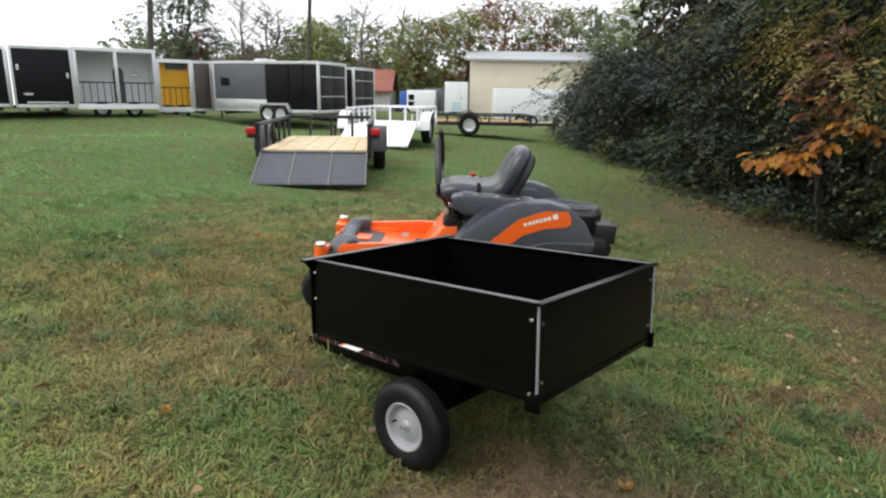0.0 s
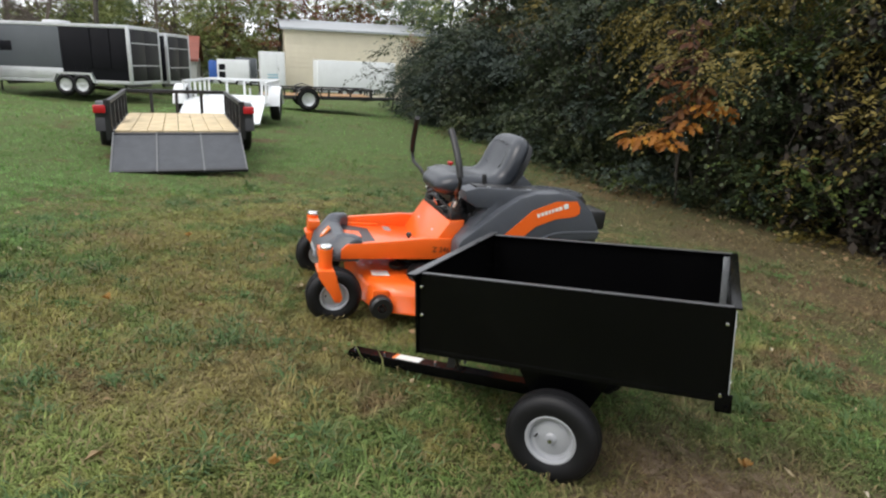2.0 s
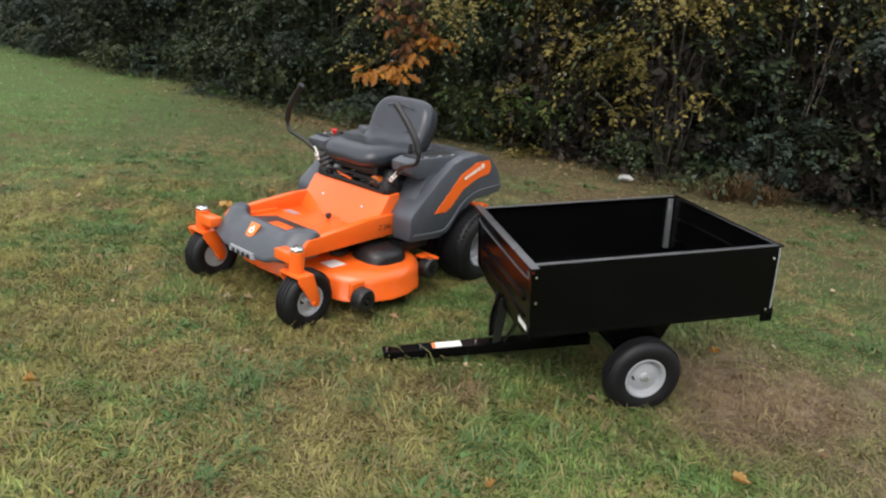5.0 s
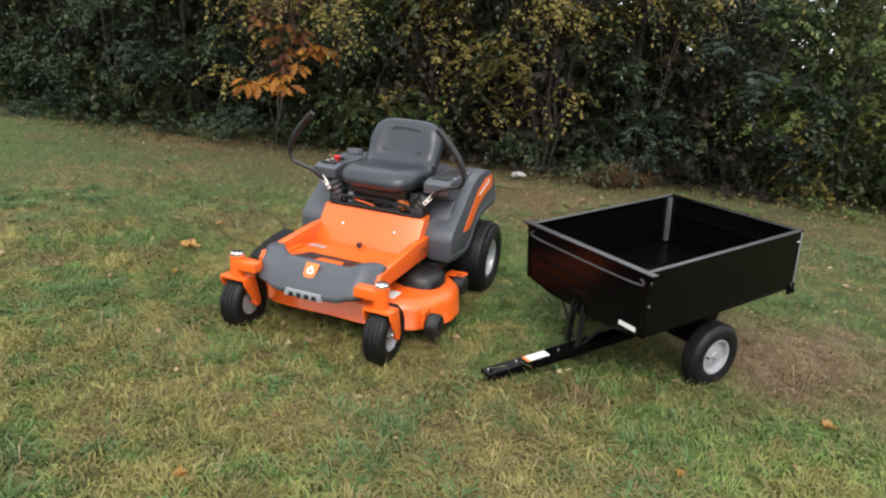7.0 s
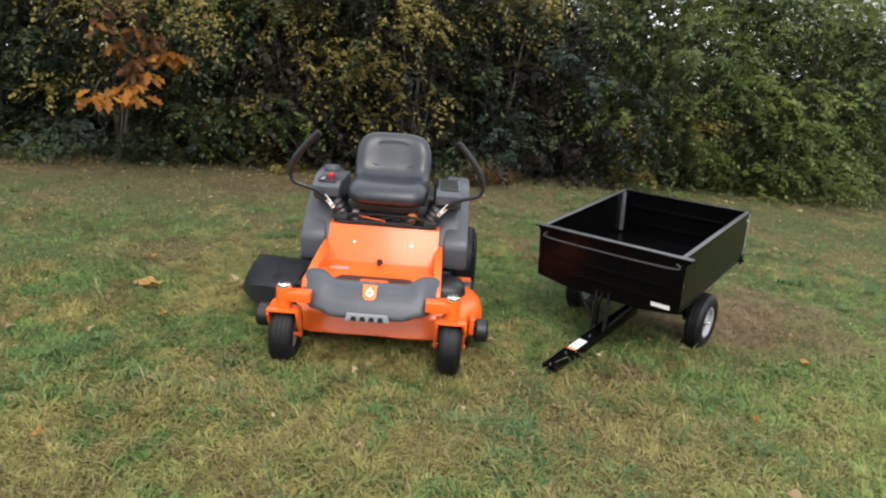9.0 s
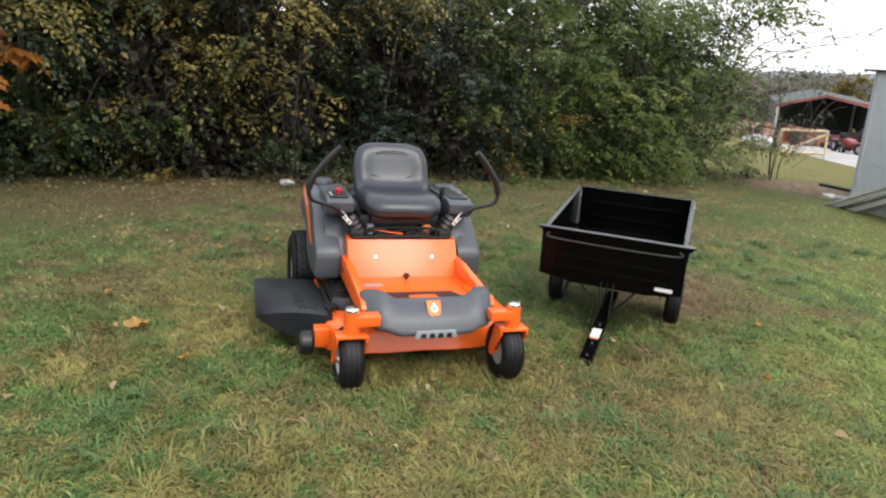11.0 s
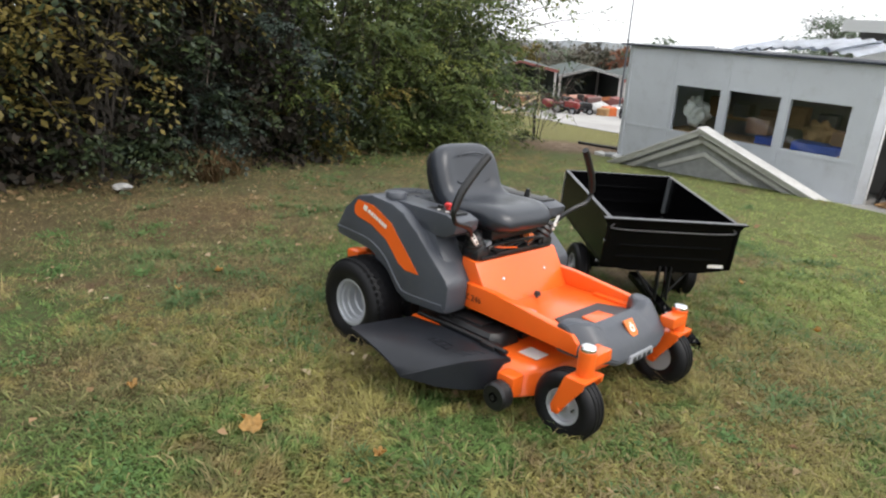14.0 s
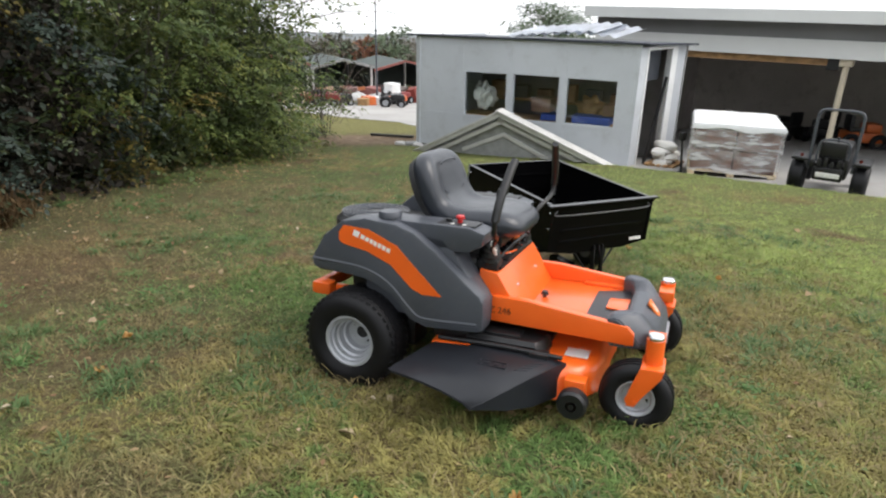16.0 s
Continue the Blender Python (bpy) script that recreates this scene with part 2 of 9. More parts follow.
def wheel(parent, name, centre, axis, r, w, bead, lugs, rim_mat, dish=0.02, hub=0.03, tyre_label="", rim_label=""):
    """A wheel under its thing: tyre, rim and hub centre; axis points outward along y."""
    m = Matrix.Translation(centre) @ (pose(0, 0, 0, -90, 0, 0) if axis > 0 else pose(0, 0, 0, 90, 0, 0))
    bm = bmesh.new()
    tyre_mesh(bm, r, w, bead, m)
    top = part(name, bm, RUBBER, parent, tyre_label)
    bm = bmesh.new()
    if lugs:
        lugs_mesh(bm, r, w, bead, m, lugs)
    else:
        ribs_mesh(bm, r, w, m)
    tagged(part("tread", bm, RUBBER, top), "", "", "", "stuff")
    bm = bmesh.new()
    h = w / 2 * 0.72
    if dish > 0.05:
        prof = [(bead + 0.006, -h), (bead + 0.012, -h), (bead + 0.004, -h * 0.4), (bead + 0.004, h * 0.4), (bead + 0.012, h + 0.002), (bead + 0.010, h + 0.008), (bead + 0.002, h + 0.009), (bead - 0.006, h + 0.003), (bead - 0.010, h - 0.014),
                (bead - 0.017, h - 0.019), (bead - 0.020, h - 0.040), (bead - 0.029, h - 0.046), (bead - 0.033, h - 0.078), (bead - 0.040, h - 0.084), (bead - 0.046, h - dish), (hub + 0.006, h - dish * 1.02), (hub, h - dish * 1.04), (hub * 0.9, h - dish * 1.25), (0.0001, h - dish * 1.25)]
    else:
        prof = [(bead + 0.006, -h), (bead + 0.012, -h), (bead + 0.004, -h * 0.4), (bead + 0.004, h * 0.4), (bead + 0.012, h + 0.003), (bead + 0.004, h + 0.006), (bead - 0.005, h + 0.001), (bead - 0.010, h - dish), (bead - 0.018, h - dish * 1.2),
                (bead * 0.62, h - dish * 0.95), (bead * 0.5, h - dish * 0.75), (hub + 0.006, h - dish * 0.7), (hub, h - dish * 0.3), (0.0001, h - dish * 0.25)]
    lathe(bm, prof, 40, m)
    if dish > 0.05:
        for k in range(5):
            a = 2 * math.pi * k / 5
            q = Vector((bead * 0.44 * math.cos(a), bead * 0.44 * math.sin(a), h - dish * 1.03))
            cyl(bm, m @ q, m @ (q + Vector((0, 0, 0.010))), 0.007, seg=6)
    part("rim", bm, rim_mat, top, rim_label, 28)
    bm = bmesh.new()
    hz = h - dish * (1.2 if dish > 0.05 else 0.3)
    lathe(bm, [(0.0001, hz), (hub * 0.55, hz), (hub * 0.55, hz + 0.012), (hub * 0.4, hz + 0.017), (0.0001, hz + 0.017)], 16, m)
    # deep rims get black here: the hub hole's shade put into the colour
    part("hub_centre", bm, CHROME if dish < 0.05 and rim_mat in (RIM_GREY, RIM_PALE) else BLACK, top)
    bm = bmesh.new()
    cyl(bm, m @ Vector((bead * 0.62, 0, h - dish * 1.4)), m @ Vector((bead * 0.66, 0, h - dish * 0.4 + 0.012)), 0.004, seg=8)
    part("valve", bm, BLACK, top)
    return top


# ---- dump cart ----
def dump_cart():
    cart = thing("dump_cart", on_slope(-1.548, 2.068, -175.4), "black steel tow-behind dump cart resting its tongue on the lawn", "cart")
    T = pose(0.0147, 0, 0.388, 0, 6.95, 0)
    L, W, H = 0.519, 0.410, 0.30
    sheet = 0.004

    def put(bm):
        bmesh.ops.transform(bm, matrix=T, verts=bm.verts)

    bm = bmesh.new()
    box(bm, -L + 0.01, L - 0.01, -W + 0.006, W - 0.006, 0.0, 0.006)
    for k in range(5):
        box(bm, -L + 0.10, L - 0.12, -0.30 + 0.15 * k - 0.012, -0.30 + 0.15 * k + 0.012, 0.004, 0.011, bevel=0.003)
    put(bm)
    part("tray_floor", bm, BLACK_STEEL, cart)
    for s in (-1, 1):
        bm = bmesh.new()
        box(bm, -L, L, s * W - sheet / 2, s * W + sheet / 2, 0.0, H)
        box(bm, -L, L + 0.004, s * W - 0.016 * (s > 0) - 0.002, s * W + 0.016 * (s < 0) + 0.002, H - 0.004, H + 0.004, bevel=0.002)
        box(bm, -L, L, s * W - 0.004, s * W + 0.004, 0.0, 0.02, bevel=0.002)
        put(bm)
        side = part("side_panel", bm, BLACK_STEEL, cart)
        bm = bmesh.new()
        box(bm, -L, L + 0.004, s * (W - 0.010) - 0.012, s * (W - 0.010) + 0.012, H + 0.0035, H + 0.0065, bevel=0.001)
        put(bm)
        part("top_lip", bm, LIP, side, "top edge with its highlight painted grey")
        for x, z in ((L - 0.012, 0.256), (L - 0.012, 0.150), (-L + 0.014, 0.252), (-L + 0.016, 0.024)):
            bm = bmesh.new()
            lathe(bm, [(0.007, -0.01), (0.007, 0.005), (0.005, 0.008), (0.0001, 0.009)], 10, Matrix.Translation((x, s * W, z)) @ pose(0, 0, 0, -90 * s, 0, 0))
            put(bm)
            part("bolt", bm, CHROME, side, "bright zinc bolt head")
    # front panel with pressed ribs, its lower corners cut
    bm = bmesh.new()
    out = [(-W - 0.034, H + 0.004), (W + 0.048, H + 0.004), (W + 0.016, H - 0.03), (W + 0.002, 0.0), (0.22, -0.03), (-0.22, -0.03), (-W - 0.002, 0.0), (-W - 0.012, H - 0.03)]
    prism(bm, out, L, L + 0.006, "x")
    box(bm, L - 0.012, L + 0.026, -W - 0.034, W + 0.048, H, H + 0.008, bevel=0.003)
    put(bm)
    front = part("front_panel", bm, BLACK_STEEL, cart)
    for z, w in ((0.135, 0.33), (0.06, 0.33)):
        bm = bmesh.new()
        box(bm, L - 0.008, L + 0.014, -w, w, z - 0.011, z + 0.011, bevel=0.005)
        put(bm)
        part("rib", bm, BLACK_STEEL, front)
    # the pressed line under the lip turns up at both ends
    bm = bmesh.new()
    tube(bm, [(L + 0.007, -0.375, 0.272), (L + 0.008, -0.335, 0.238), (L + 0.008, 0.335, 0.238), (L + 0.007, 0.375, 0.272)], 0.005, 8)
    put(bm)
    part("rib", bm, LIP, front, "pressed line with a painted highlight")
    for s in (-1, 1):
        bm = bmesh.new()
        box(bm, L + 0.004, L + 0.011, s * W - 0.012, s * W + 0.012, 0.0, H - 0.03, bevel=0.003)
        put(bm)
        part("flange", bm, BLACK_STEEL, front)
    bm = bmesh.new()
    box(bm, L - 0.010, L + 0.024, -W - 0.030, W + 0.044, H + 0.0078, H + 0.0105, bevel=0.001)
    put(bm)
    part("top_lip", bm, LIP, front, "top edge with its highlight painted grey")
    bm = bmesh.new()
    box(bm, L + 0.0065, L + 0.0085, W - 0.14, W - 0.04, 0.012, 0.034)
    put(bm)
    part("sticker", bm, WHITE_STICKER, front, "small white maker's label")
    # tailgate
    bm = bmesh.new()
    box(bm, -L - 0.006, -L, -W, W, 0.0, H)
    box(bm, -L - 0.022, -L + 0.008, -W - 0.004, W + 0.004, H - 0.001, H + 0.006, bevel=0.002)
    box(bm, -L - 0.012, -L + 0.004, -W, W, -0.008, 0.012, bevel=0.003)
    put(bm)
    gate = part("tailgate", bm, BLACK_STEEL, cart)
    for z in (0.09, 0.20):
        bm = bmesh.new()
        box(bm, -L - 0.003, -L + 0.008, -W + 0.06, W - 0.06, z - 0.010, z + 0.010, bevel=0.004)
        put(bm)
        part("rib", bm, BLACK_STEEL, gate)
    for s in (-1, 1):
        # bright strip added for the light reflected off the panel edge
        bm = bmesh.new()
        box(bm, -L - 0.009, -L - 0.006, s * W - 0.006, s * W + 0.006, 0.0, H - 0.005, bevel=0.001)
        put(bm)
        part("edge_glint", bm, RIM_GREY, gate, "bright strip standing for the reflection on the edge")
        bm = bmesh.new()
        box(bm, -L + 0.004, -L + 0.03, s * (W - 0.004) - 0.02 * (s > 0), s * (W - 0.004) + 0.02 * (s < 0), 0.02, H - 0.01, bevel=0.002)
        for z in (0.04, 0.25):
            cyl(bm, (-L + 0.02, s * (W - 0.028), z), (-L + 0.02, s * (W - 0.02), z), 0.006, seg=8)
        put(bm)
        part("slide_bracket", bm, GALV, gate, "galvanised slide bracket inside the corner")
        bm = bmesh.new()
        box(bm, -L - 0.02, -L + 0.03, s * W - 0.004, s * W + 0.008, -0.03, 0.03, bevel=0.003)
        cyl(bm, (-L - 0.004, s * W - 0.02, -0.012), (-L - 0.004, s * W + 0.018, -0.012), 0.007, seg=8)
        put(bm)
        part("hinge", bm, BLACK_STEEL, gate)
    for y, z in ((-W + 0.02, 0.24), (-W + 0.02, 0.06), (W - 0.02, 0.24), (W - 0.02, 0.06)):
        bm = bmesh.new()
        cyl(bm, (-L - 0.012, y, z), (-L - 0.004, y, z), 0.006, seg=8)
        put(bm)
        part("bolt", bm, CHROME, gate, "bright zinc bolt head")
    # undercarriage
    bm = bmesh.new()
    cyl(bm, (0, -0.40, 0.16), (0, 0.40, 0.16), 0.011, seg=12)
    for s in (-1, 1):
        prism(bm, [(-0.16, 0.395), (0.20, 0.36), (0.05, 0.14), (-0.05, 0.14)], s * 0.30 - 0.003, s * 0.30 + 0.003, "y")
        prism(bm, [(-0.16, 0.395), (0.20, 0.36), (0.17, 0.352), (-0.13, 0.385)], s * 0.30 - 0.02, s * 0.30 + 0.02, "y")
    box(bm, -0.05, 0.05, -0.32, 0.32, 0.175, 0.20, bevel=0.004)
    part("axle_frame", bm, BLACK_STEEL, cart)
    bm = bmesh.new()
    q = pose(1.05, 0, 0.032, 0, 6.0, 0)
    box(bm, -0.98, 0.0, -0.03, 0.03, 0.012, 0.018, q)
    for s in (-1, 1):
        box(bm, -0.98, 0.0, s * 0.031 - 0.003, s * 0.031 + 0.003, -0.028, 0.018, q, bevel=0.001)
    box(bm, -0.06, 0.03, -0.028, 0.028, -0.022, -0.016, q)
    cyl(bm, q @ Vector((-0.03, 0, -0.03)), q @ Vector((-0.03, 0, 0.03)), 0.008, seg=10)
    tongue = part("tongue", bm, BLACK_STEEL, cart)
    bm = bmesh.new()
    box(bm, -0.36, -0.225, -0.026, 0.026, 0.0186, 0.0196, q)
    sticker = part("sticker", bm, WHITE_STICKER, tongue, "white warning sticker with an orange band")
    bm = bmesh.new()
    box(bm, -0.241, -0.225, -0.0255, 0.0255, 0.0198, 0.0204, q)
    part("print", bm, RED_STICKER, sticker)
    for x in (-0.02, -0.175, -0.43):
        bm = bmesh.new()
        cyl(bm, q @ Vector((x, 0.0, 0.016)), q @ Vector((x, 0.0, 0.026)), 0.007, 0.006, 8)
        part("bolt", bm, CHROME, tongue, "bright zinc bolt head")
    bm = bmesh.new()
    for s in (-1, 1):
        prism(bm, [(0.550, 0.330), (0.505, 0.340), (0.52, 0.12), (0.555, 0.11)], s * 0.036 - 0.003, s * 0.036 + 0.003, "y")
        tube(bm, [(0.50, s * 0.033, 0.12), (0.50, s * 0.11, 0.22), (0.50, s * 0.20, 0.335)], 0.007, 6)
    part("latch_bracket", bm, BLACK, cart)
    bm = bmesh.new()
    tube(bm, [(0.56, 0.0, 0.13), (0.565, 0.0, 0.24), (0.545, 0.0, 0.33)], 0.008, 8)
    part("dump_lever", bm, BLACK_STEEL, cart)
    for s in (-1, 1):
        wheel(cart, "wheel", (0, s * 0.385, 0.150), s, 0.164, 0.098, 0.082, 0, RIM_PALE, 0.014, 0.016, "", "light grey painted steel rim")
    return cart


RIM_PALE = surface("pale_rim_paint", (0.29, 0.30, 0.32), 0.32, vary=0.06, scale=8, grain=300, bump=0.02)
# edge highlight put into the colour: greyer than the black powder coat
LIP = surface("lit_lip", (0.055, 0.055, 0.060), 0.30, vary=0.25, scale=14, grain=300, bump=0.04)
GALV = surface("galvanised", (0.42, 0.44, 0.46), 0.38, metal=0.8, vary=0.1, scale=30)
dump_cart()


# ---- zero-turn mower ----
def ring_section(c, t, halfw, thick, k=20, flat=3.2):
    """A rounded slab's cross-section about c, across y, upright to the tangent t (in x, z)."""
    nrm = Vector((-t[1], 0, t[0]))
    pts = []
    for i in range(k):
        a = 2 * math.pi * i / k
        u = math.copysign(abs(math.cos(a)) ** (2 / flat), math.cos(a)) * halfw
        w = math.copysign(abs(math.sin(a)) ** (2 / 2.4), math.sin(a)) * thick / 2
        pts.append(Vector((c[0], u, c[1])) + nrm * w)
    return pts


def mower():
    mw = thing("riding_mower", on_slope(-3.287, 2.555, -135.3), "orange and dark grey zero-turn riding mower parked on the lawn", "lawn mower")
    # floor pan, leg panel and rails
    bm = bmesh.new()
    box(bm, -0.60, -0.13, -0.30, 0.30, 0.345, 0.362, bevel=0.004)
    box(bm, -0.40, -0.13, -0.30, -0.262, 0.355, 0.376, bevel=0.004)
    box(bm, -0.40, -0.13, 0.262, 0.30, 0.355, 0.376, bevel=0.004)
    prism(bm, [(-0.572, 0.35), (-0.695, 0.546), (-0.78, 0.558), (-0.78, 0.35)], -0.312, 0.312, "y", bevel=0.005)
    part("floor_pan", bm, ORANGE, mw)
    bm = bmesh.new()
    prism(bm, [(-0.315, 0.175), (-0.315, -0.175), (-0.15, -0.255), (-0.15, 0.255)], 0.3625, 0.368, "z")
    part("foot_mat", bm, SHADE_GREY, mw, "black rubber foot mat")
    bm = bmesh.new()
    prism(bm, [(-0.245, 0.068), (-0.245, -0.068), (-0.15, -0.085), (-0.15, 0.085)], 0.366, 0.376, "z", bevel=0.003)
    part("latch_plate", bm, ORANGE, mw, "orange plate set into the foot mat")
    for s in (-1, 1):
        bm = bmesh.new()
        prism(bm, [(-0.80, 0.452), (-0.545, 0.445), (-0.12, 0.396), (-0.09, 0.365), (-0.09, 0.315), (-0.80, 0.335)], s * 0.318 - 0.020, s * 0.318 + 0.020, "y", bevel=0.004)
        rail = part("frame_rail", bm, ORANGE, mw)
        txt = bpy.data.curves.new("model_number", "FONT")
        txt.body, txt.size, txt.extrude = "Z 246", 0.042, 0.0006
        to = new("model_number", txt)
        dg = bpy.context.evaluated_depsgraph_get()
        me = bpy.data.meshes.new_from_object(to.evaluated_get(dg))
        bpy.data.objects.remove(to)
        me.materials.append(BLACK)
        ob = new("model_number", me)
        ob.parent = rail
        ob.matrix_basis = pose(-0.60, 0.3388, 0.372, 90, 0, 180) if s > 0 else pose(-0.72, -0.3388, 0.372, 90, 0, 0)
        tagged(ob, "black model lettering")
    for y in (-0.15, 0.15):
        bm = bmesh.new()
        q = pose(-0.641, y * 1.08, 0.459, 0, 54, 0)
        cyl(bm, q @ Vector((0, 0, -0.004)), q @ Vector((0, 0, 0.006)), 0.011, 0.007, 10)
        part("screw", bm, CHROME, mw)
    bm = bmesh.new()
    cyl(bm, (-0.545, -0.005, 0.36), (-0.545, -0.005, 0.378), 0.008, seg=8)
    cyl(bm, (-0.545, -0.005, 0.376), (-0.543, -0.005, 0.392), 0.019, 0.014, 12)
    part("pedal", bm, BLACK, mw)
    bm = bmesh.new()
    box(bm, -0.47, -0.425, -0.26, -0.16, 0.3625, 0.3632)
    part("sticker", bm, LIGHT_GREY, mw, "faded grey instruction label")
    # bumper: a slanting face, a flat top dipping in the middle, raised horns, and cheeks that wrap the rails
    bm = bmesh.new()
    secs = []
    for k in range(25):
        y = -0.330 + 0.660 * k / 24
        e = abs(y) / 0.330
        horn = ease(0.50, 0.70, e) - 0.45 * ease(0.90, 1.0, e)
        back = -0.020 * e ** 2 - 0.060 * ease(0.78, 1.0, e)
        chin = ease(0.74, 0.50, e)
        top = 0.404 + 0.030 * horn
        rear = -0.150 - 0.060 * ease(0.60, 0.80, e)
        low = 0.285 - 0.024 * chin + 0.020 * ease(0.80, 1.0, e)
        secs.append([(rear, y, 0.362), (rear + 0.006, y, top - 0.012), (rear + 0.022, y, top), (-0.088 + back, y, top + 0.002), (-0.068 + back, y, top - 0.008), (-0.012 + back, y, 0.352), (0.012 + back, y, 0.322),
                     (0.020 + back + 0.010 * chin, y, low + 0.020), (0.012 + back + 0.008 * chin, y, low), (-0.07 + back, y, low - 0.004), (rear + 0.02, y, 0.30)])
    loft(bm, secs)
    bmesh.ops.bevel(bm, geom=[e for e in bm.edges if len(e.link_faces) == 2 and e.calc_face_angle() > 0.5], offset=0.005, segments=2, affect="EDGES")
    bumper = part("front_bumper", bm, DARK_GREY, mw, "grey moulded front bumper", 30)
    bm = bmesh.new()
    q = pose(-0.034, 0, 0.376, 90, 0, 90) @ pose(0, 0, 0, -39, 0, 0)
    prism(bm, [(-0.036, 0.042), (0.036, 0.042), (0.031, -0.022), (0.019, -0.036), (-0.019, -0.036), (-0.031, -0.022)], -0.006, 0.004, "z", bevel=0.002)
    bmesh.ops.transform(bm, matrix=q, verts=bm.verts)
    badge = part("badge", bm, RED_STICKER, bumper, "orange shield badge")
    bm = bmesh.new()
    lathe(bm, [(0.009, 0.0042), (0.018, 0.0042), (0.018, 0.0055), (0.009, 0.0055)], 20, q, closed=True)
    box(bm, -0.004, 0.004, 0.012, 0.028, 0.0042, 0.0055, q)
    part("emblem", bm, WHITE_STICKER, badge, "plain white ring emblem")
    bm = bmesh.new()
    prism(bm, [(-0.105, 0.256), (-0.095, 0.292), (0.095, 0.292), (0.105, 0.256)], -0.03, 0.034, "x", bevel=0.004)
    plate = part("step_plate", bm, LIGHT_GREY, bumper, "light grey ribbed step plate")
    for k in range(-2, 2):
        bm = bmesh.new()
        y = 0.021 + k * 0.042
        prism(bm, [(y - 0.015, 0.258), (y - 0.010, 0.280), (y + 0.010, 0.280), (y + 0.015, 0.258)], 0.0335, 0.0365, "x")
        part("slot", bm, SHADE_GREY, plate, "dark slot")
    # casters
    for s in (-1, 1):
        yc = s * 0.398
        bm = bmesh.new()
        box(bm, -0.035, 0.035, min(s * 0.27, s * 0.40), max(s * 0.27, s * 0.40), 0.325, 0.375, bevel=0.006)
        cyl(bm, (0.0, yc, 0.285), (0.0, yc, 0.39), 0.036, seg=24)
        part("caster_arm", bm, ORANGE, mw)
        bm = bmesh.new()
        lathe(bm, [(0.026, 0.388), (0.033, 0.390), (0.033, 0.402), (0.028, 0.409), (0.0001, 0.411)], 20, pose(0, yc, 0))
        part("grease_cap", bm, CHROME, mw, "bright steel grease cap")
        bm = bmesh.new()
        box(bm, -0.045, 0.045, yc - 0.072, yc + 0.072, 0.272, 0.286, bevel=0.005)
        for f in (-1, 1):
            prism(bm, [(0.04, 0.284), (-0.045, 0.284), (-0.095, 0.14), (-0.085, 0.112), (-0.055, 0.112), (-0.04, 0.14), (0.04, 0.255)], yc + f * 0.068 - 0.005, yc + f * 0.068 + 0.005, "y", bevel=0.002)
        cyl(bm, (-0.055, yc - 0.078, 0.132), (-0.055, yc + 0.078, 0.132), 0.009, seg=10)
        fork = part("caster_fork", bm, ORANGE, mw)
        wheel(fork, "wheel", (-0.055, yc, 0.136), s, 0.146, 0.114, 0.070, 0, RIM_GREY, 0.012, 0.022, "", "light grey painted rim")
    # rear fenders
    prof = [(-0.712, 0.318), (-0.703, 0.345), (-0.700, 0.452), (-0.720, 0.485), (-0.925, 0.660), (-1.03, 0.735), (-1.12, 0.765), (-1.27, 0.778), (-1.39, 0.755), (-1.49, 0.675), (-1.555, 0.565), (-1.55, 0.515), (-1.42, 0.505), (-1.27, 0.49), (-1.14, 0.43), (-1.05, 0.33), (-0.97, 0.303)]
    for s in (-1, 1):
        bm = bmesh.new()
        lo, hi = sorted((s * 0.34, s * 0.482))
        prism(bm, prof, lo, hi, "y", bevel=0.022)
        fender = part("rear_fender", bm, DARK_GREY, mw, "dark grey moulded fender", 40)
        # the neck between floor and console, set in from the fender's face
        bm = bmesh.new()
        lo, hi = sorted((s * 0.285, s * 0.425))
        prism(bm, [(-0.725, 0.33), (-0.72, 0.45), (-0.80, 0.56), (-0.865, 0.66), (-0.90, 0.72), (-1.30, 0.74), (-1.30, 0.33)], lo, hi, "y", bevel=0.018)
        part("inner_fender", bm, DARK_GREY, fender, "", 40)
        bm = bmesh.new()
        up = [(-1.40, 0.70), (-1.375, 0.735), (-1.25, 0.728), (-1.11, 0.668), (-1.03, 0.590), (-0.895, 0.462)]
        dn = [(-0.985, 0.460), (-1.035, 0.480), (-1.14, 0.578), (-1.26, 0.628), (-1.375, 0.648), (-1.40, 0.665)]
        prism(bm, up + dn, s * 0.480, s * 0.4855, "y")
        stripe = part("stripe", bm, ORANGE, fender, "orange stripe along the fender")
        bm = bmesh.new()
        q = Matrix.Translation((-1.225, s * 0.486, 0.672)) @ pose(0, 0, 0, 0, 20, 0)
        for x0, x1 in ((-0.105, -0.075), (-0.065, -0.045), (-0.04, -0.022), (-0.016, 0.0), (0.005, 0.02), (0.026, 0.042), (0.048, 0.066), (0.072, 0.09)):
            box(bm, x0, x1, -0.0006, 0.0006, -0.014 if x1 - x0 > 0.025 else -0.011, 0.014 if x1 - x0 > 0.025 else 0.009, q)
        part("lettering", bm, WHITE_STICKER, stripe, "plain white bars in place of the maker's mark")
        # pressed step line under the stripe
        bm = bmesh.new()
        line = [(-1.545, 0.56), (-1.42, 0.555), (-1.27, 0.54), (-1.15, 0.485), (-1.04, 0.375), (-0.97, 0.345), (-0.73, 0.355)]
        tube(bm, [(x, s * 0.474, z) for x, z in line], 0.013, 8)
        part("crease", bm, DARK_GREY, fender)
        # console on top
        bm = bmesh.new()
        lo, hi = sorted((s * 0.275, s * 0.425))
        prism(bm, [(-0.725, 0.745), (-0.735, 0.690), (-0.80, 0.655), (-1.20, 0.655), (-1.20, 0.772), (-0.80, 0.768)], lo, hi, "y", bevel=0.012)
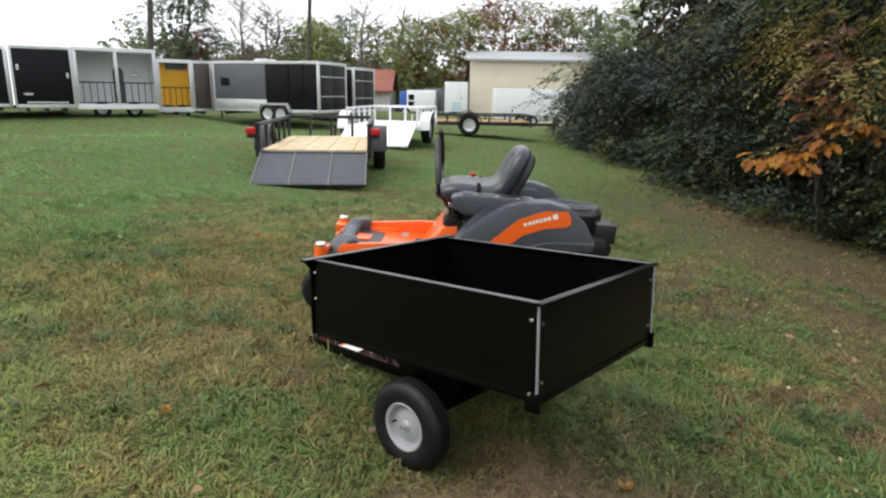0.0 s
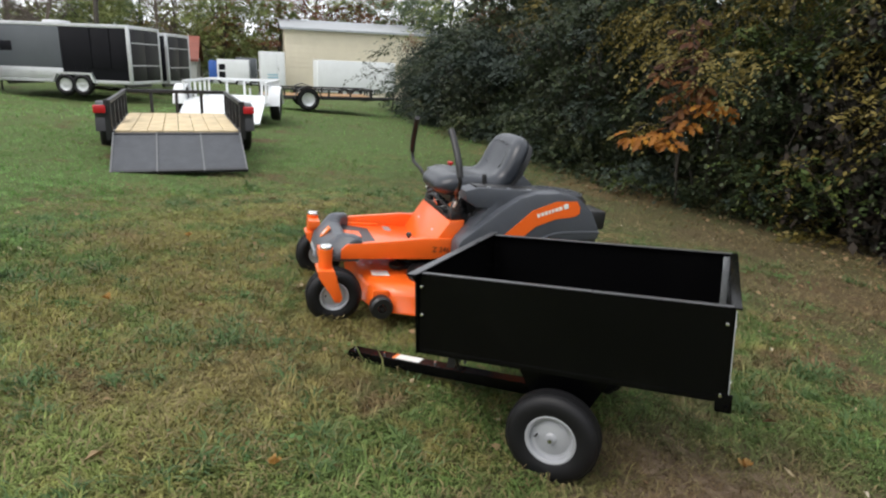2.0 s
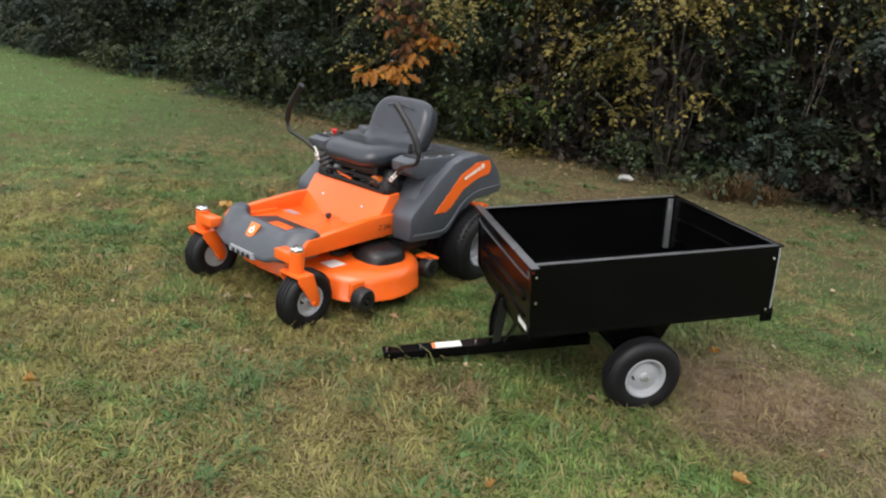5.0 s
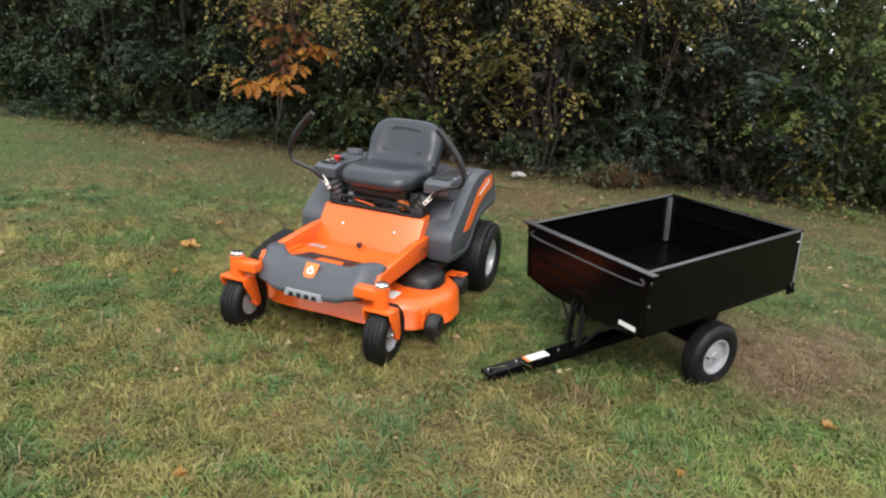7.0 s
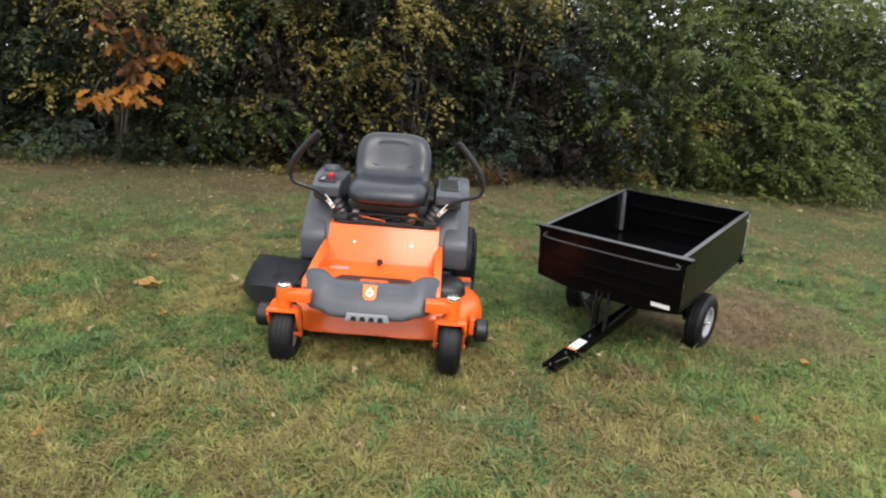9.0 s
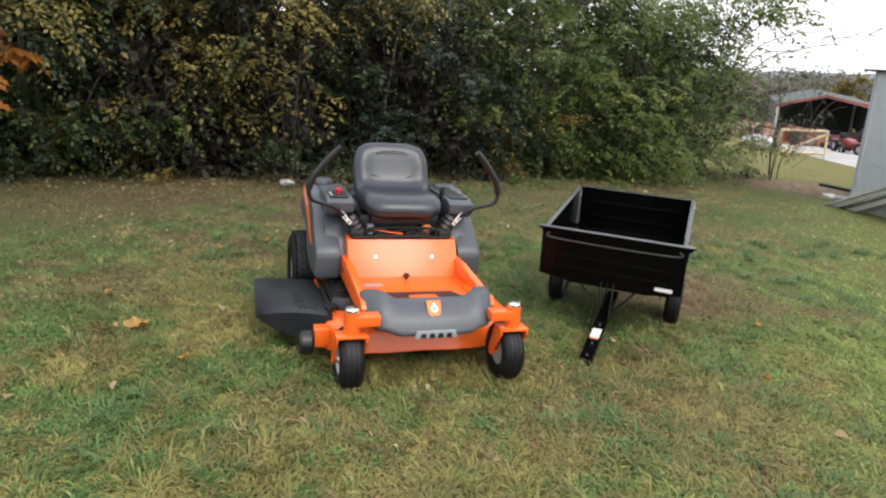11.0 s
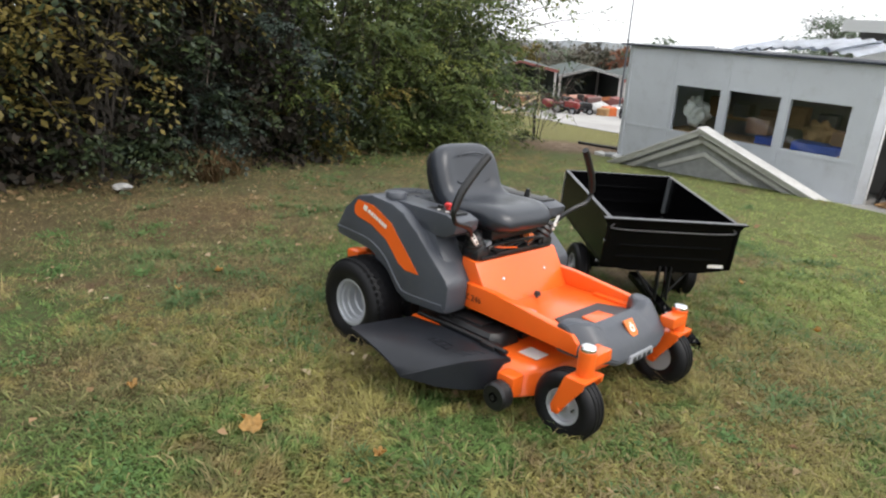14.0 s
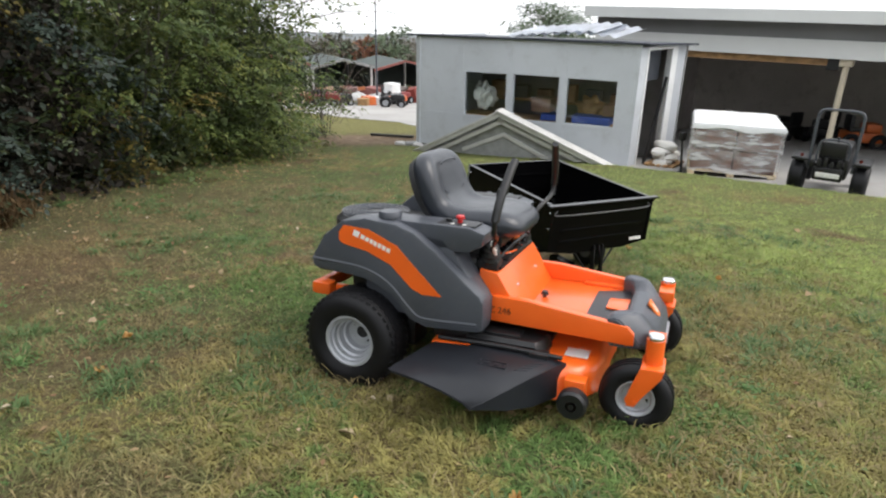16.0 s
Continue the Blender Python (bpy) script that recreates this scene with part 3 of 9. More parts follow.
        con = part("console", bm, DARK_GREY, fender, "dark grey console beside the seat")
        bm = bmesh.new()
        if s < 0:
            box(bm, -0.955, -0.775, -0.405, -0.300, 0.764, 0.771, bevel=0.004)
        else:
            box(bm, -1.17, -0.79, 0.298, 0.405, 0.762, 0.773, bevel=0.004)
        part("tray_insert", bm, BLACK, con, "black recessed tray")
        bm = bmesh.new()
        if s < 0:
            bm = bmesh.new()
            lathe(bm, [(0.050, 0.770), (0.053, 0.774), (0.053, 0.792), (0.047, 0.802), (0.0001, 0.804)], 24, pose(-1.185, s * 0.392, 0))
            cap = part("fuel_cap", bm, DARK_GREY, fender, "grey screw-on fuel cap")
            bm = bmesh.new()
            lathe(bm, [(0.047, 0.745), (0.047, 0.771)], 24, pose(-1.185, s * 0.392, 0))
            part("filler_neck", bm, LIGHT_GREY, cap, "pale plastic filler neck")
            bm = bmesh.new()
            lathe(bm, [(0.012, 0.770), (0.012, 0.785), (0.019, 0.787), (0.020, 0.797), (0.016, 0.802), (0.0001, 0.803)], 16, pose(-0.865, -0.345, 0))
            part("switch", bm, RED, con, "red round switch knob")
            bm = bmesh.new()
            box(bm, -0.930, -0.905, -0.355, -0.335, 0.770, 0.783, bevel=0.004)
            part("key_switch", bm, BLACK, con)
            for x in (-0.83, -0.885):
                bm = bmesh.new()
                box(bm, x - 0.008, x + 0.008, -0.395, -0.380, 0.7705, 0.7722)
                part("label", bm, WHITE_STICKER, con)
        else:
            for x in (-1.10, -0.98, -0.86):
                bm = bmesh.new()
                box(bm, x - 0.012, x + 0.012, 0.405, 0.418, 0.768, 0.7755, bevel=0.002)
                part("clip", bm, LIGHT_GREY, con)
    # body between the fenders
    bm = bmesh.new()
    box(bm, -1.10, -0.80, -0.295, 0.295, 0.36, 0.60, bevel=0.01)
    box(bm, -1.10, -0.78, -0.235, 0.235, 0.55, 0.67, bevel=0.02)
    box(bm, -1.45, -1.05, -0.295, 0.295, 0.36, 0.66, bevel=0.02)
    part("chassis", bm, BLACK, mw)
    bm = bmesh.new()
    for s in (-1, 1):
        cyl(bm, (-0.745, s * 0.12, 0.56), (-0.90, s * 0.14, 0.635), 0.018, seg=10)
        tube(bm, [(-0.70, s * 0.05, 0.56), (-0.73, s * 0.16, 0.585), (-0.72, s * 0.23, 0.60)], 0.007, 8)
    box(bm, -0.72, -0.69, -0.16, 0.16, 0.555, 0.575, bevel=0.004)
    part("seat_spring", bm, BLACK, mw)
    bm = bmesh.new()
    lathe(bm, [(0.034, 0.0), (0.034, 0.03), (0.026, 0.046), (0.0001, 0.05)], 18, pose(-0.775, 0.150, 0.590, 0, 75, 0))
    part("seat_spring_cap", bm, RED_STICKER, mw, "orange round spring cap")
    bm = bmesh.new()
    box(bm, -0.775, -0.735, -0.195, -0.155, 0.562, 0.625, bevel=0.012)
    part("fuel_valve", bm, LIGHT_GREY, mw, "pale grey valve")
    bm = bmesh.new()
    tube(bm, [(-0.715, -0.20, 0.572), (-0.712, -0.19, 0.604), (-0.712, 0.0, 0.612), (-0.712, 0.19, 0.604), (-0.715, 0.20, 0.572)], 0.008, 8)
    part("latch_bar", bm, BLACK, mw, "black bent latch bar")
    bm = bmesh.new()
    box(bm, -0.90, -0.79, -0.12, 0.10, 0.56, 0.645, bevel=0.012)
    part("battery", bm, SHADE_GREY, mw, "black battery under the seat")
    for y0, y1 in ((-0.22, -0.05), (0.03, 0.21), (-0.08, 0.14)):
        bm = bmesh.new()
        tube(bm, [(-0.74, y0, 0.572), (-0.73, (y0 + y1) / 2, 0.594), (-0.75, y1, 0.580), (-0.80, y1 + 0.02, 0.60)], 0.006, 6)
        part("cable", bm, BLACK, mw)
    bm = bmesh.new()
    tube(bm, [(-0.90, 0.262, 0.60), (-0.895, 0.270, 0.70), (-0.885, 0.272, 0.765)], 0.007, 8)
    lift = part("deck_lift_lever", bm, BLACK, mw)
    bm = bmesh.new()
    tube(bm, [(-0.886, 0.272, 0.755), (-0.882, 0.272, 0.79), (-0.878, 0.272, 0.822)], [0.013, 0.015, 0.011], 10)
    part("knob", bm, BLACK, lift)
    for k, (p0, p1, p2) in enumerate((((-0.70, -0.10, 0.580), (-0.76, -0.05, 0.612), (-0.82, -0.02, 0.62)), ((-0.695, 0.08, 0.580), (-0.75, 0.10, 0.606), (-0.80, 0.16, 0.63)), ((-0.70, 0.0, 0.578), (-0.72, -0.14, 0.594), (-0.78, -0.2, 0.61)))):
        bm = bmesh.new()
        tube(bm, [p0, p1, p2], 0.0045, 6)
        part("linkage_rod", bm, CHROME if k < 2 else ORANGE, mw, "thin steel linkage rod" if k < 2 else "orange painted rod")
    bm = bmesh.new()
    box(bm, -0.80, -0.69, -0.27, 0.27, 0.552, 0.566, bevel=0.004)
    part("seat_deck", bm, BLACK, mw)
    for s in (-1, 1):
        bm = bmesh.new()
        tube(bm, [(-0.74, s * 0.27, 0.34), (-0.80, s * 0.33, 0.27), (-0.93, s * 0.34, 0.26), (-1.02, s * 0.30, 0.31)], 0.012, 8)
        part("hose", bm, BLACK, mw, "black rubber hose")
        bm = bmesh.new()
        box(bm, -0.97, -0.74, min(s * 0.29, s * 0.40), max(s * 0.29, s * 0.40), 0.235, 0.30, bevel=0.02)
        part("tank_guard", bm, BLACK, mw)
    # engine
    bm = bmesh.new()
    lathe(bm, [(0.20, 0.50), (0.21, 0.60), (0.205, 0.67), (0.18, 0.695), (0.10, 0.70), (0.0001, 0.705)], 32, pose(-1.47, 0, 0))
    box(bm, -1.68, -1.30, -0.26, 0.26, 0.42, 0.56, bevel=0.03)
    engine = part("engine", bm, BLACK, mw, "black engine behind the seat")
    bm = bmesh.new()
    for k in range(7):
        lathe(bm, [(0.05 + 0.02 * k, 0.703), (0.058 + 0.02 * k, 0.703), (0.058 + 0.02 * k, 0.709), (0.05 + 0.02 * k, 0.709)], 28, pose(-1.47, 0, 0), closed=True)
    part("screen", bm, DARK_GREY, engine)
    bm = bmesh.new()
    cyl(bm, (-1.67, -0.20, 0.47), (-1.67, 0.16, 0.47), 0.062, seg=24)
    box(bm, -1.73, -1.60, 0.02, 0.24, 0.52, 0.64, bevel=0.02)
    part("muffler", bm, BLACK, engine)
    bm = bmesh.new()
    box(bm, -1.695, -1.645, -0.27, 0.27, 0.30, 0.365, bevel=0.012)
    for s in (-1, 1):
        box(bm, -1.65, -1.10, s * 0.25 - 0.02, s * 0.25 + 0.02, 0.30, 0.36, bevel=0.006)
        box(bm, -1.665, -1.56, min(s * 0.25, s * 0.33), max(s * 0.25, s * 0.33), 0.320, 0.385, bevel=0.018)
    part("rear_frame", bm, ORANGE, mw)
    for s in (-1, 1):
        bm = bmesh.new()
        box(bm, -1.32, -1.08, s * 0.27 - 0.075, s * 0.27 + 0.075, 0.14, 0.30, bevel=0.02)
        cyl(bm, (-1.325, s * 0.30, 0.202), (-1.325, s * 0.42, 0.202), 0.05, seg=16)
        cyl(bm, (-1.02, s * 0.20, 0.30), (-1.02, s * 0.20, 0.36), 0.07, seg=18)
        part("transaxle", bm, BLACK, mw)
    for s in (-1, 1):
        wheel(mw, "wheel", (-1.325, s * 0.462, 0.202), s, 0.235, 0.215, 0.114, 40, RIM_GREY, 0.112, 0.030, "", "light grey painted steel rim")
    # seat: a bucket with rolled sides, a waterfall front and a thick upright back
    spine = [(-0.640, 0.690, 0.13, 0.030), (-0.652, 0.708, 0.180, 0.085), (-0.690, 0.722, 0.212, 0.125), (-0.755, 0.732, 0.226, 0.140), (-0.835, 0.731, 0.231, 0.140), (-0.915, 0.731, 0.232, 0.135), (-0.985, 0.745, 0.230, 0.130), (-1.042, 0.785, 0.226, 0.125),
             (-1.078, 0.845, 0.232, 0.125), (-1.104, 0.910, 0.230, 0.125), (-1.126, 0.965, 0.216, 0.120), (-1.142, 1.003, 0.192, 0.100), (-1.150, 1.026, 0.150, 0.062), (-1.153, 1.036, 0.09, 0.020)]
    bm = bmesh.new()
    secs = []
    last = len(spine) - 1
    for i, (x, z, hw, th) in enumerate(spine):
        a, b = spine[max(0, i - 1)], spine[min(last, i + 1)]
        t = Vector((a[0] - b[0], a[1] - b[1])).normalized()
        sec = ring_section((x, z), t, hw, th, 36, 3.6)
        nrm = Vector((-t[1], 0, t[0]))
        for p in sec:
            if (p - Vector((x, p.y, z))).dot(nrm) > 0:
                deep = ease(1, 4, i) * ease(last - 1, last - 4, i)
                p += nrm * (0.012 * ease(0.55, 0.88, abs(p.y) / hw) - 0.012 * ease(0.75, 0.35, abs(p.y) / hw)) * deep
        secs.append(sec)
    loft(bm, secs)
    bmesh.ops.subdivide_edges(bm, edges=bm.edges, cuts=1, use_grid_fill=True, smooth=0.6)
    seat = part("seat", bm, SEAT, mw, "dark grey padded vinyl seat", 80)
    for x0, z0, half, sag in ((-1.040, 0.985, 0.095, 0.012), (-1.003, 0.862, 0.125, -0.020)):
        bm = bmesh.new()
        tube(bm, [(x0 - 0.022, -half, z0), (x0 - 0.024, -half * 0.5, z0 + sag), (x0 - 0.024, half * 0.5, z0 + sag), (x0 - 0.022, half, z0)], 0.004, 6)
        part("seam", bm, SEAT, seat, "pressed seam across the backrest")
    bm = bmesh.new()
    shell = []
    for x, z, hw, th in spine[6:13]:
        shell.append([(x - 0.055 * th / 0.12 - 0.004, -hw * 0.93, z - 0.02), (x - 0.075 * th / 0.12 - 0.006, -hw * 0.6, z - 0.028), (x - 0.075 * th / 0.12 - 0.006, hw * 0.6, z - 0.028), (x - 0.055 * th / 0.12 - 0.004, hw * 0.93, z - 0.02), (x, hw * 0.9, z), (x, -hw * 0.9, z)])
    loft(bm, shell)
    part("back_shell", bm, BLACK, seat, "black plastic back shell")
    bm = bmesh.new()
    box(bm, -1.03, -0.72, -0.18, 0.18, 0.63, 0.69, bevel=0.012)
    part("seat_pan", bm, BLACK, seat)
    # steering levers
    for s in (-1, 1):
        bm = bmesh.new()
        tube(bm, [(-0.755, s * 0.26, 0.585), (-0.725, s * 0.315, 0.655), (-0.685, s * 0.39, 0.725), (-0.665, s * 0.455, 0.752), (-0.655, s * 0.515, 0.775), (-0.648, s * 0.532, 0.83), (-0.64, s * 0.505, 0.905)], 0.0115, 10)
        lever = part("steering_lever", bm, BLACK, mw, "black bent steering lever")
        bm = bmesh.new()
        tube(bm, [(-0.648, s * 0.533, 0.83), (-0.64, s * 0.505, 0.905), (-0.63, s * 0.44, 0.99), (-0.62, s * 0.375, 1.06)], [0.017, 0.018, 0.018, 0.017], 12)
        part("grip", bm, BLACK, lever, "black foam grip")
        bm = bmesh.new()
        q = Matrix.Translation((-0.722, s * 0.322, 0.662)) @ pose(0, 0, 0, s * -42, 0, 0)
        box(bm, 0.004, 0.018, -0.011, 0.011, -0.040, 0.048, q, bevel=0.002)
        plate = part("lever_plate", bm, WHITE_STICKER, lever, "pale adjusting plate with bolt holes")
        for z in (-0.024, 0.006, 0.034):
            bm = bmesh.new()
            cyl(bm, q @ Vector((0.015, 0, z)), q @ Vector((0.0205, 0, z)), 0.006, seg=8)
            part("bolt", bm, BLACK, plate)
        bm = bmesh.new()
        box(bm, -0.80, -0.70, s * 0.255 - 0.04, s * 0.255 + 0.04, 0.545, 0.60, bevel=0.015)
        lathe(bm, [(0.052, 0.0), (0.046, 0.018), (0.051, 0.030), (0.042, 0.046), (0.046, 0.058), (0.036, 0.074), (0.039, 0.086), (0.024, 0.105)], 18, pose(-0.755, s * 0.250, 0.585, s * -28, 12, 0))
        part("lever_boot", bm, BLACK, lever, "black rubber boot")
    # cutting deck
    half = [(-0.215, 0.0), (-0.205, 0.16), (-0.215, 0.32), (-0.265, 0.46), (-0.36, 0.545), (-0.48, 0.585), (-0.60, 0.585), (-0.72, 0.55), (-0.82, 0.47), (-0.90, 0.32), (-0.93, 0.12), (-0.93, 0.0)]
    right = [(-0.93, -0.12), (-0.90, -0.32), (-0.86, -0.46), (-0.72, -0.49), (-0.40, -0.49), (-0.28, -0.455), (-0.215, -0.32), (-0.205, -0.16)]
    loop = half + right
    cx, cy = -0.56, 0.04

    def inset(d, z):
        out = []
        for x, y in loop:
            v = Vector((x - cx, y - cy))
            out.append((*(Vector((cx, cy)) + v * (1 - d / v.length)), z))
        return out
    bm = bmesh.new()
    loft(bm, [inset(-0.006, 0.085), inset(-0.006, 0.095), inset(0.0, 0.10), inset(0.004, 0.175), inset(0.02, 0.205), inset(0.05, 0.222), inset(0.10, 0.228)])
    deck = part("cutting_deck", bm, ORANGE, mw, "orange pressed steel cutting deck", 50)
    for x0, x1, y0, y1, z0, z1 in ((-0.92, -0.84, 0.42, 0.53, 0.20, 0.215), (-0.33, -0.245, -0.53, -0.46, 0.115, 0.205), (-0.33, -0.245, 0.503, 0.527, 0.115, 0.20)):
        bm = bmesh.new()
        box(bm, x0, x1, y0, y1, z0, z1, bevel=0.004)
        part("wheel_bracket", bm, ORANGE, deck)
    for s in (-1, 1):
        bm = bmesh.new()
        if s > 0:
            secs = []
            for z, r in ((0.222, 0.135), (0.26, 0.130), (0.285, 0.11), (0.297, 0.07)):
                secs.append([(-0.60 + r * 1.0 * math.copysign(abs(math.cos(a)) ** 0.7, math.cos(a)), 0.36 + r * 0.95 * math.copysign(abs(math.sin(a)) ** 0.7, math.sin(a)), z) for a in [2 * math.pi * (k + 0.5) / 12 for k in range(12)]])
            loft(bm, secs)
        else:
            loft(bm, [[(-0.80, -0.42, 0.222), (-0.47, -0.42, 0.222), (-0.44, -0.38, 0.222), (-0.44, -0.26, 0.222), (-0.80, -0.26, 0.222)],
                      [(-0.80, -0.42, 0.270), (-0.48, -0.42, 0.270), (-0.45, -0.38, 0.270), (-0.45, -0.26, 0.270), (-0.80, -0.26, 0.270)],
                      [(-0.79, -0.405, 0.288), (-0.49, -0.405, 0.288), (-0.465, -0.37, 0.288), (-0.465, -0.275, 0.288), (-0.79, -0.275, 0.288)]])
            box(bm, -0.74, -0.56, -0.385, -0.30, 0.285, 0.300, bevel=0.008)
        part("belt_cover", bm, BLACK, deck, "black plastic belt cover")
        bm = bmesh.new()
        box(bm, -0.37, -0.27, s * 0.30 - 0.045, s * 0.30 + 0.045, 0.2285, 0.2300)
        part("sticker", bm, WHITE_STICKER, deck, "white warning sticker")
        for x, y, z in ((-0.285, s * 0.567, 0.128), (-0.86, s * 0.505, 0.155)):
            bm = bmesh.new()
            q = Matrix.Translation((x, y, z)) @ pose(0, 0, 0, 90, 0, 0)
            lathe(bm, [(0.022, -0.034), (0.052, -0.034), (0.061, -0.022), (0.061, 0.022), (0.052, 0.034), (0.022, 0.034)], 28, q, closed=True)
            cyl(bm, (x, y - 0.038, z), (x, y + 0.038, z), 0.012, seg=10)
            part("gauge_wheel", bm, BLACK, deck, "black plastic gauge wheel")
    bm = bmesh.new()
    cyl(bm, (-0.55, 0.12, 0.22), (-0.55, 0.12, 0.33), 0.075, seg=20)
    cyl(bm, (-0.44, 0.20, 0.235), (-0.44, 0.20, 0.255), 0.05, seg=20)
    box(bm, -0.80, -0.45, -0.22, 0.22, 0.225, 0.255, bevel=0.01)
    part("belt_drive", bm, BLACK, deck)
    # discharge deflector: its rear edge stays level, its front corner droops
    rows = [(-0.430, -0.345, -0.925, 0.240), (-0.50, -0.385, -0.945, 0.239), (-0.60, -0.445, -0.965, 0.230), (-0.70, -0.520, -0.985, 0.204), (-0.765, -0.590, -0.998, 0.172), (-0.795, -0.640, -0.990, 0.148)]

    def sheet(x, y):
        """Height of the deflector's top at a place."""
        for (y0, f0, r0, z0), (y1, f1, r1, z1) in zip(rows, rows[1:]):
            if y >= y1 or y1 == rows[-1][0]:
                q = (y - y0) / (y1 - y0)
                xf, xr, z = f0 + (f1 - f0) * q, r0 + (r1 - r0) * q, z0 + (z1 - z0) * q
                k = max(0.0, min(1.0, (x - xf) / (xr - xf)))
                return z + (0.238 - z) * k ** 0.8 + 0.008 * math.sin(math.pi * k) - (0.008 if k < 0.02 else 0)

    bm = bmesh.new()
    secs = []
    for y, xf, xr, z in rows:
        ring = [(xf + (xr - xf) * k / 12, y, sheet(xf + (xr - xf) * k / 12, y)) for k in range(13)]
        secs.append(ring + [(px, py, pz - 0.010) for px, py, pz in ring][::-1])
    loft(bm, secs)
    shade = part("discharge_deflector", bm, SHADE_GREY, deck, "black plastic discharge chute deflector", 40)
    # upright front lip of the deflector
    bm = bmesh.new()
    secs = []
    for y, xf, xr, z in rows:
        low = 0.095 + 0.040 * ease(-0.62, -0.80, y)
        secs.append([(xf + 0.002, y, z - 0.006), (xf + 0.008, y, low), (xf - 0.004, y, low), (xf - 0.010, y, z - 0.006)])
    loft(bm, secs)
    part("front_lip", bm, SHADE_GREY, shade)
    # short ridges by the lip and a raised warning panel
    for pts in ([(-0.43, -0.50), (-0.48, -0.515)], [(-0.445, -0.525), (-0.495, -0.54)], [(-0.46, -0.55), (-0.51, -0.565)], [(-0.475, -0.575), (-0.525, -0.59)]):
        bm = bmesh.new()
        tube(bm, [(x, y, sheet(x, y)) for x, y in pts], 0.004, 6)
        part("rib", bm, SHADE_GREY, shade)
    for x, y, a, c in ((-0.62, -0.56, 0.055, 0.004), (-0.62, -0.60, 0.055, 0.004), (-0.675, -0.58, 0.004, 0.024), (-0.565, -0.58, 0.004, 0.024), (-0.645, -0.58, 0.012, 0.012), (-0.60, -0.58, 0.012, 0.012)):
        bm = bmesh.new()
        box(bm, x - a, x + a, y - c, y + c, sheet(x, y) - 0.003, sheet(x, y) + 0.003, bevel=0.001)
        part("mark", bm, SHADE_GREY, shade)
    # the deck's shoulder shows between deflector and wheel
    bm = bmesh.new()
    box(bm, -0.95, -0.76, -0.46, -0.30, 0.215, 0.245, bevel=0.012)
    part("deck_shoulder", bm, ORANGE, deck)
    bm = bmesh.new()
    tube(bm, [(-0.36, -0.44, 0.255), (-0.62, -0.44, 0.262), (-0.92, -0.44, 0.255)], 0.010, 8)
    box(bm, -0.50, -0.42, -0.46, -0.40, 0.24, 0.262, bevel=0.004)
    part("hinge_rod", bm, BLACK, shade)
    return mw


mower()


# ---- lawn ----
rng = np.random.default_rng(7)


def fast_mesh(name, verts, faces, material, smooth=False):
    """A mesh of many alike faces from arrays."""
    me = bpy.data.meshes.new(name)
    n, k = faces.shape
    me.vertices.add(len(verts))
    me.vertices.foreach_set("co", np.ascontiguousarray(verts, dtype=np.float32).ravel())
    me.loops.add(n * k)
    me.loops.foreach_set("vertex_index", np.ascontiguousarray(faces, dtype=np.int32).ravel())
    me.polygons.add(n)
    me.polygons.foreach_set("loop_start", np.arange(0, n * k, k, dtype=np.int32))
    me.update(calc_edges=True)
    me.materials.append(material)
    return me


WORN_PLACES = ((-0.4, 5.6, 0.4, 1.6, 0.75), (-1.9, 4.9, 0.2, 1.0, 0.7), (-3.3, 4.9, 0.1, 0.7, 0.6), (-1.2, 7.0, 0.4, 1.4, 0.7))


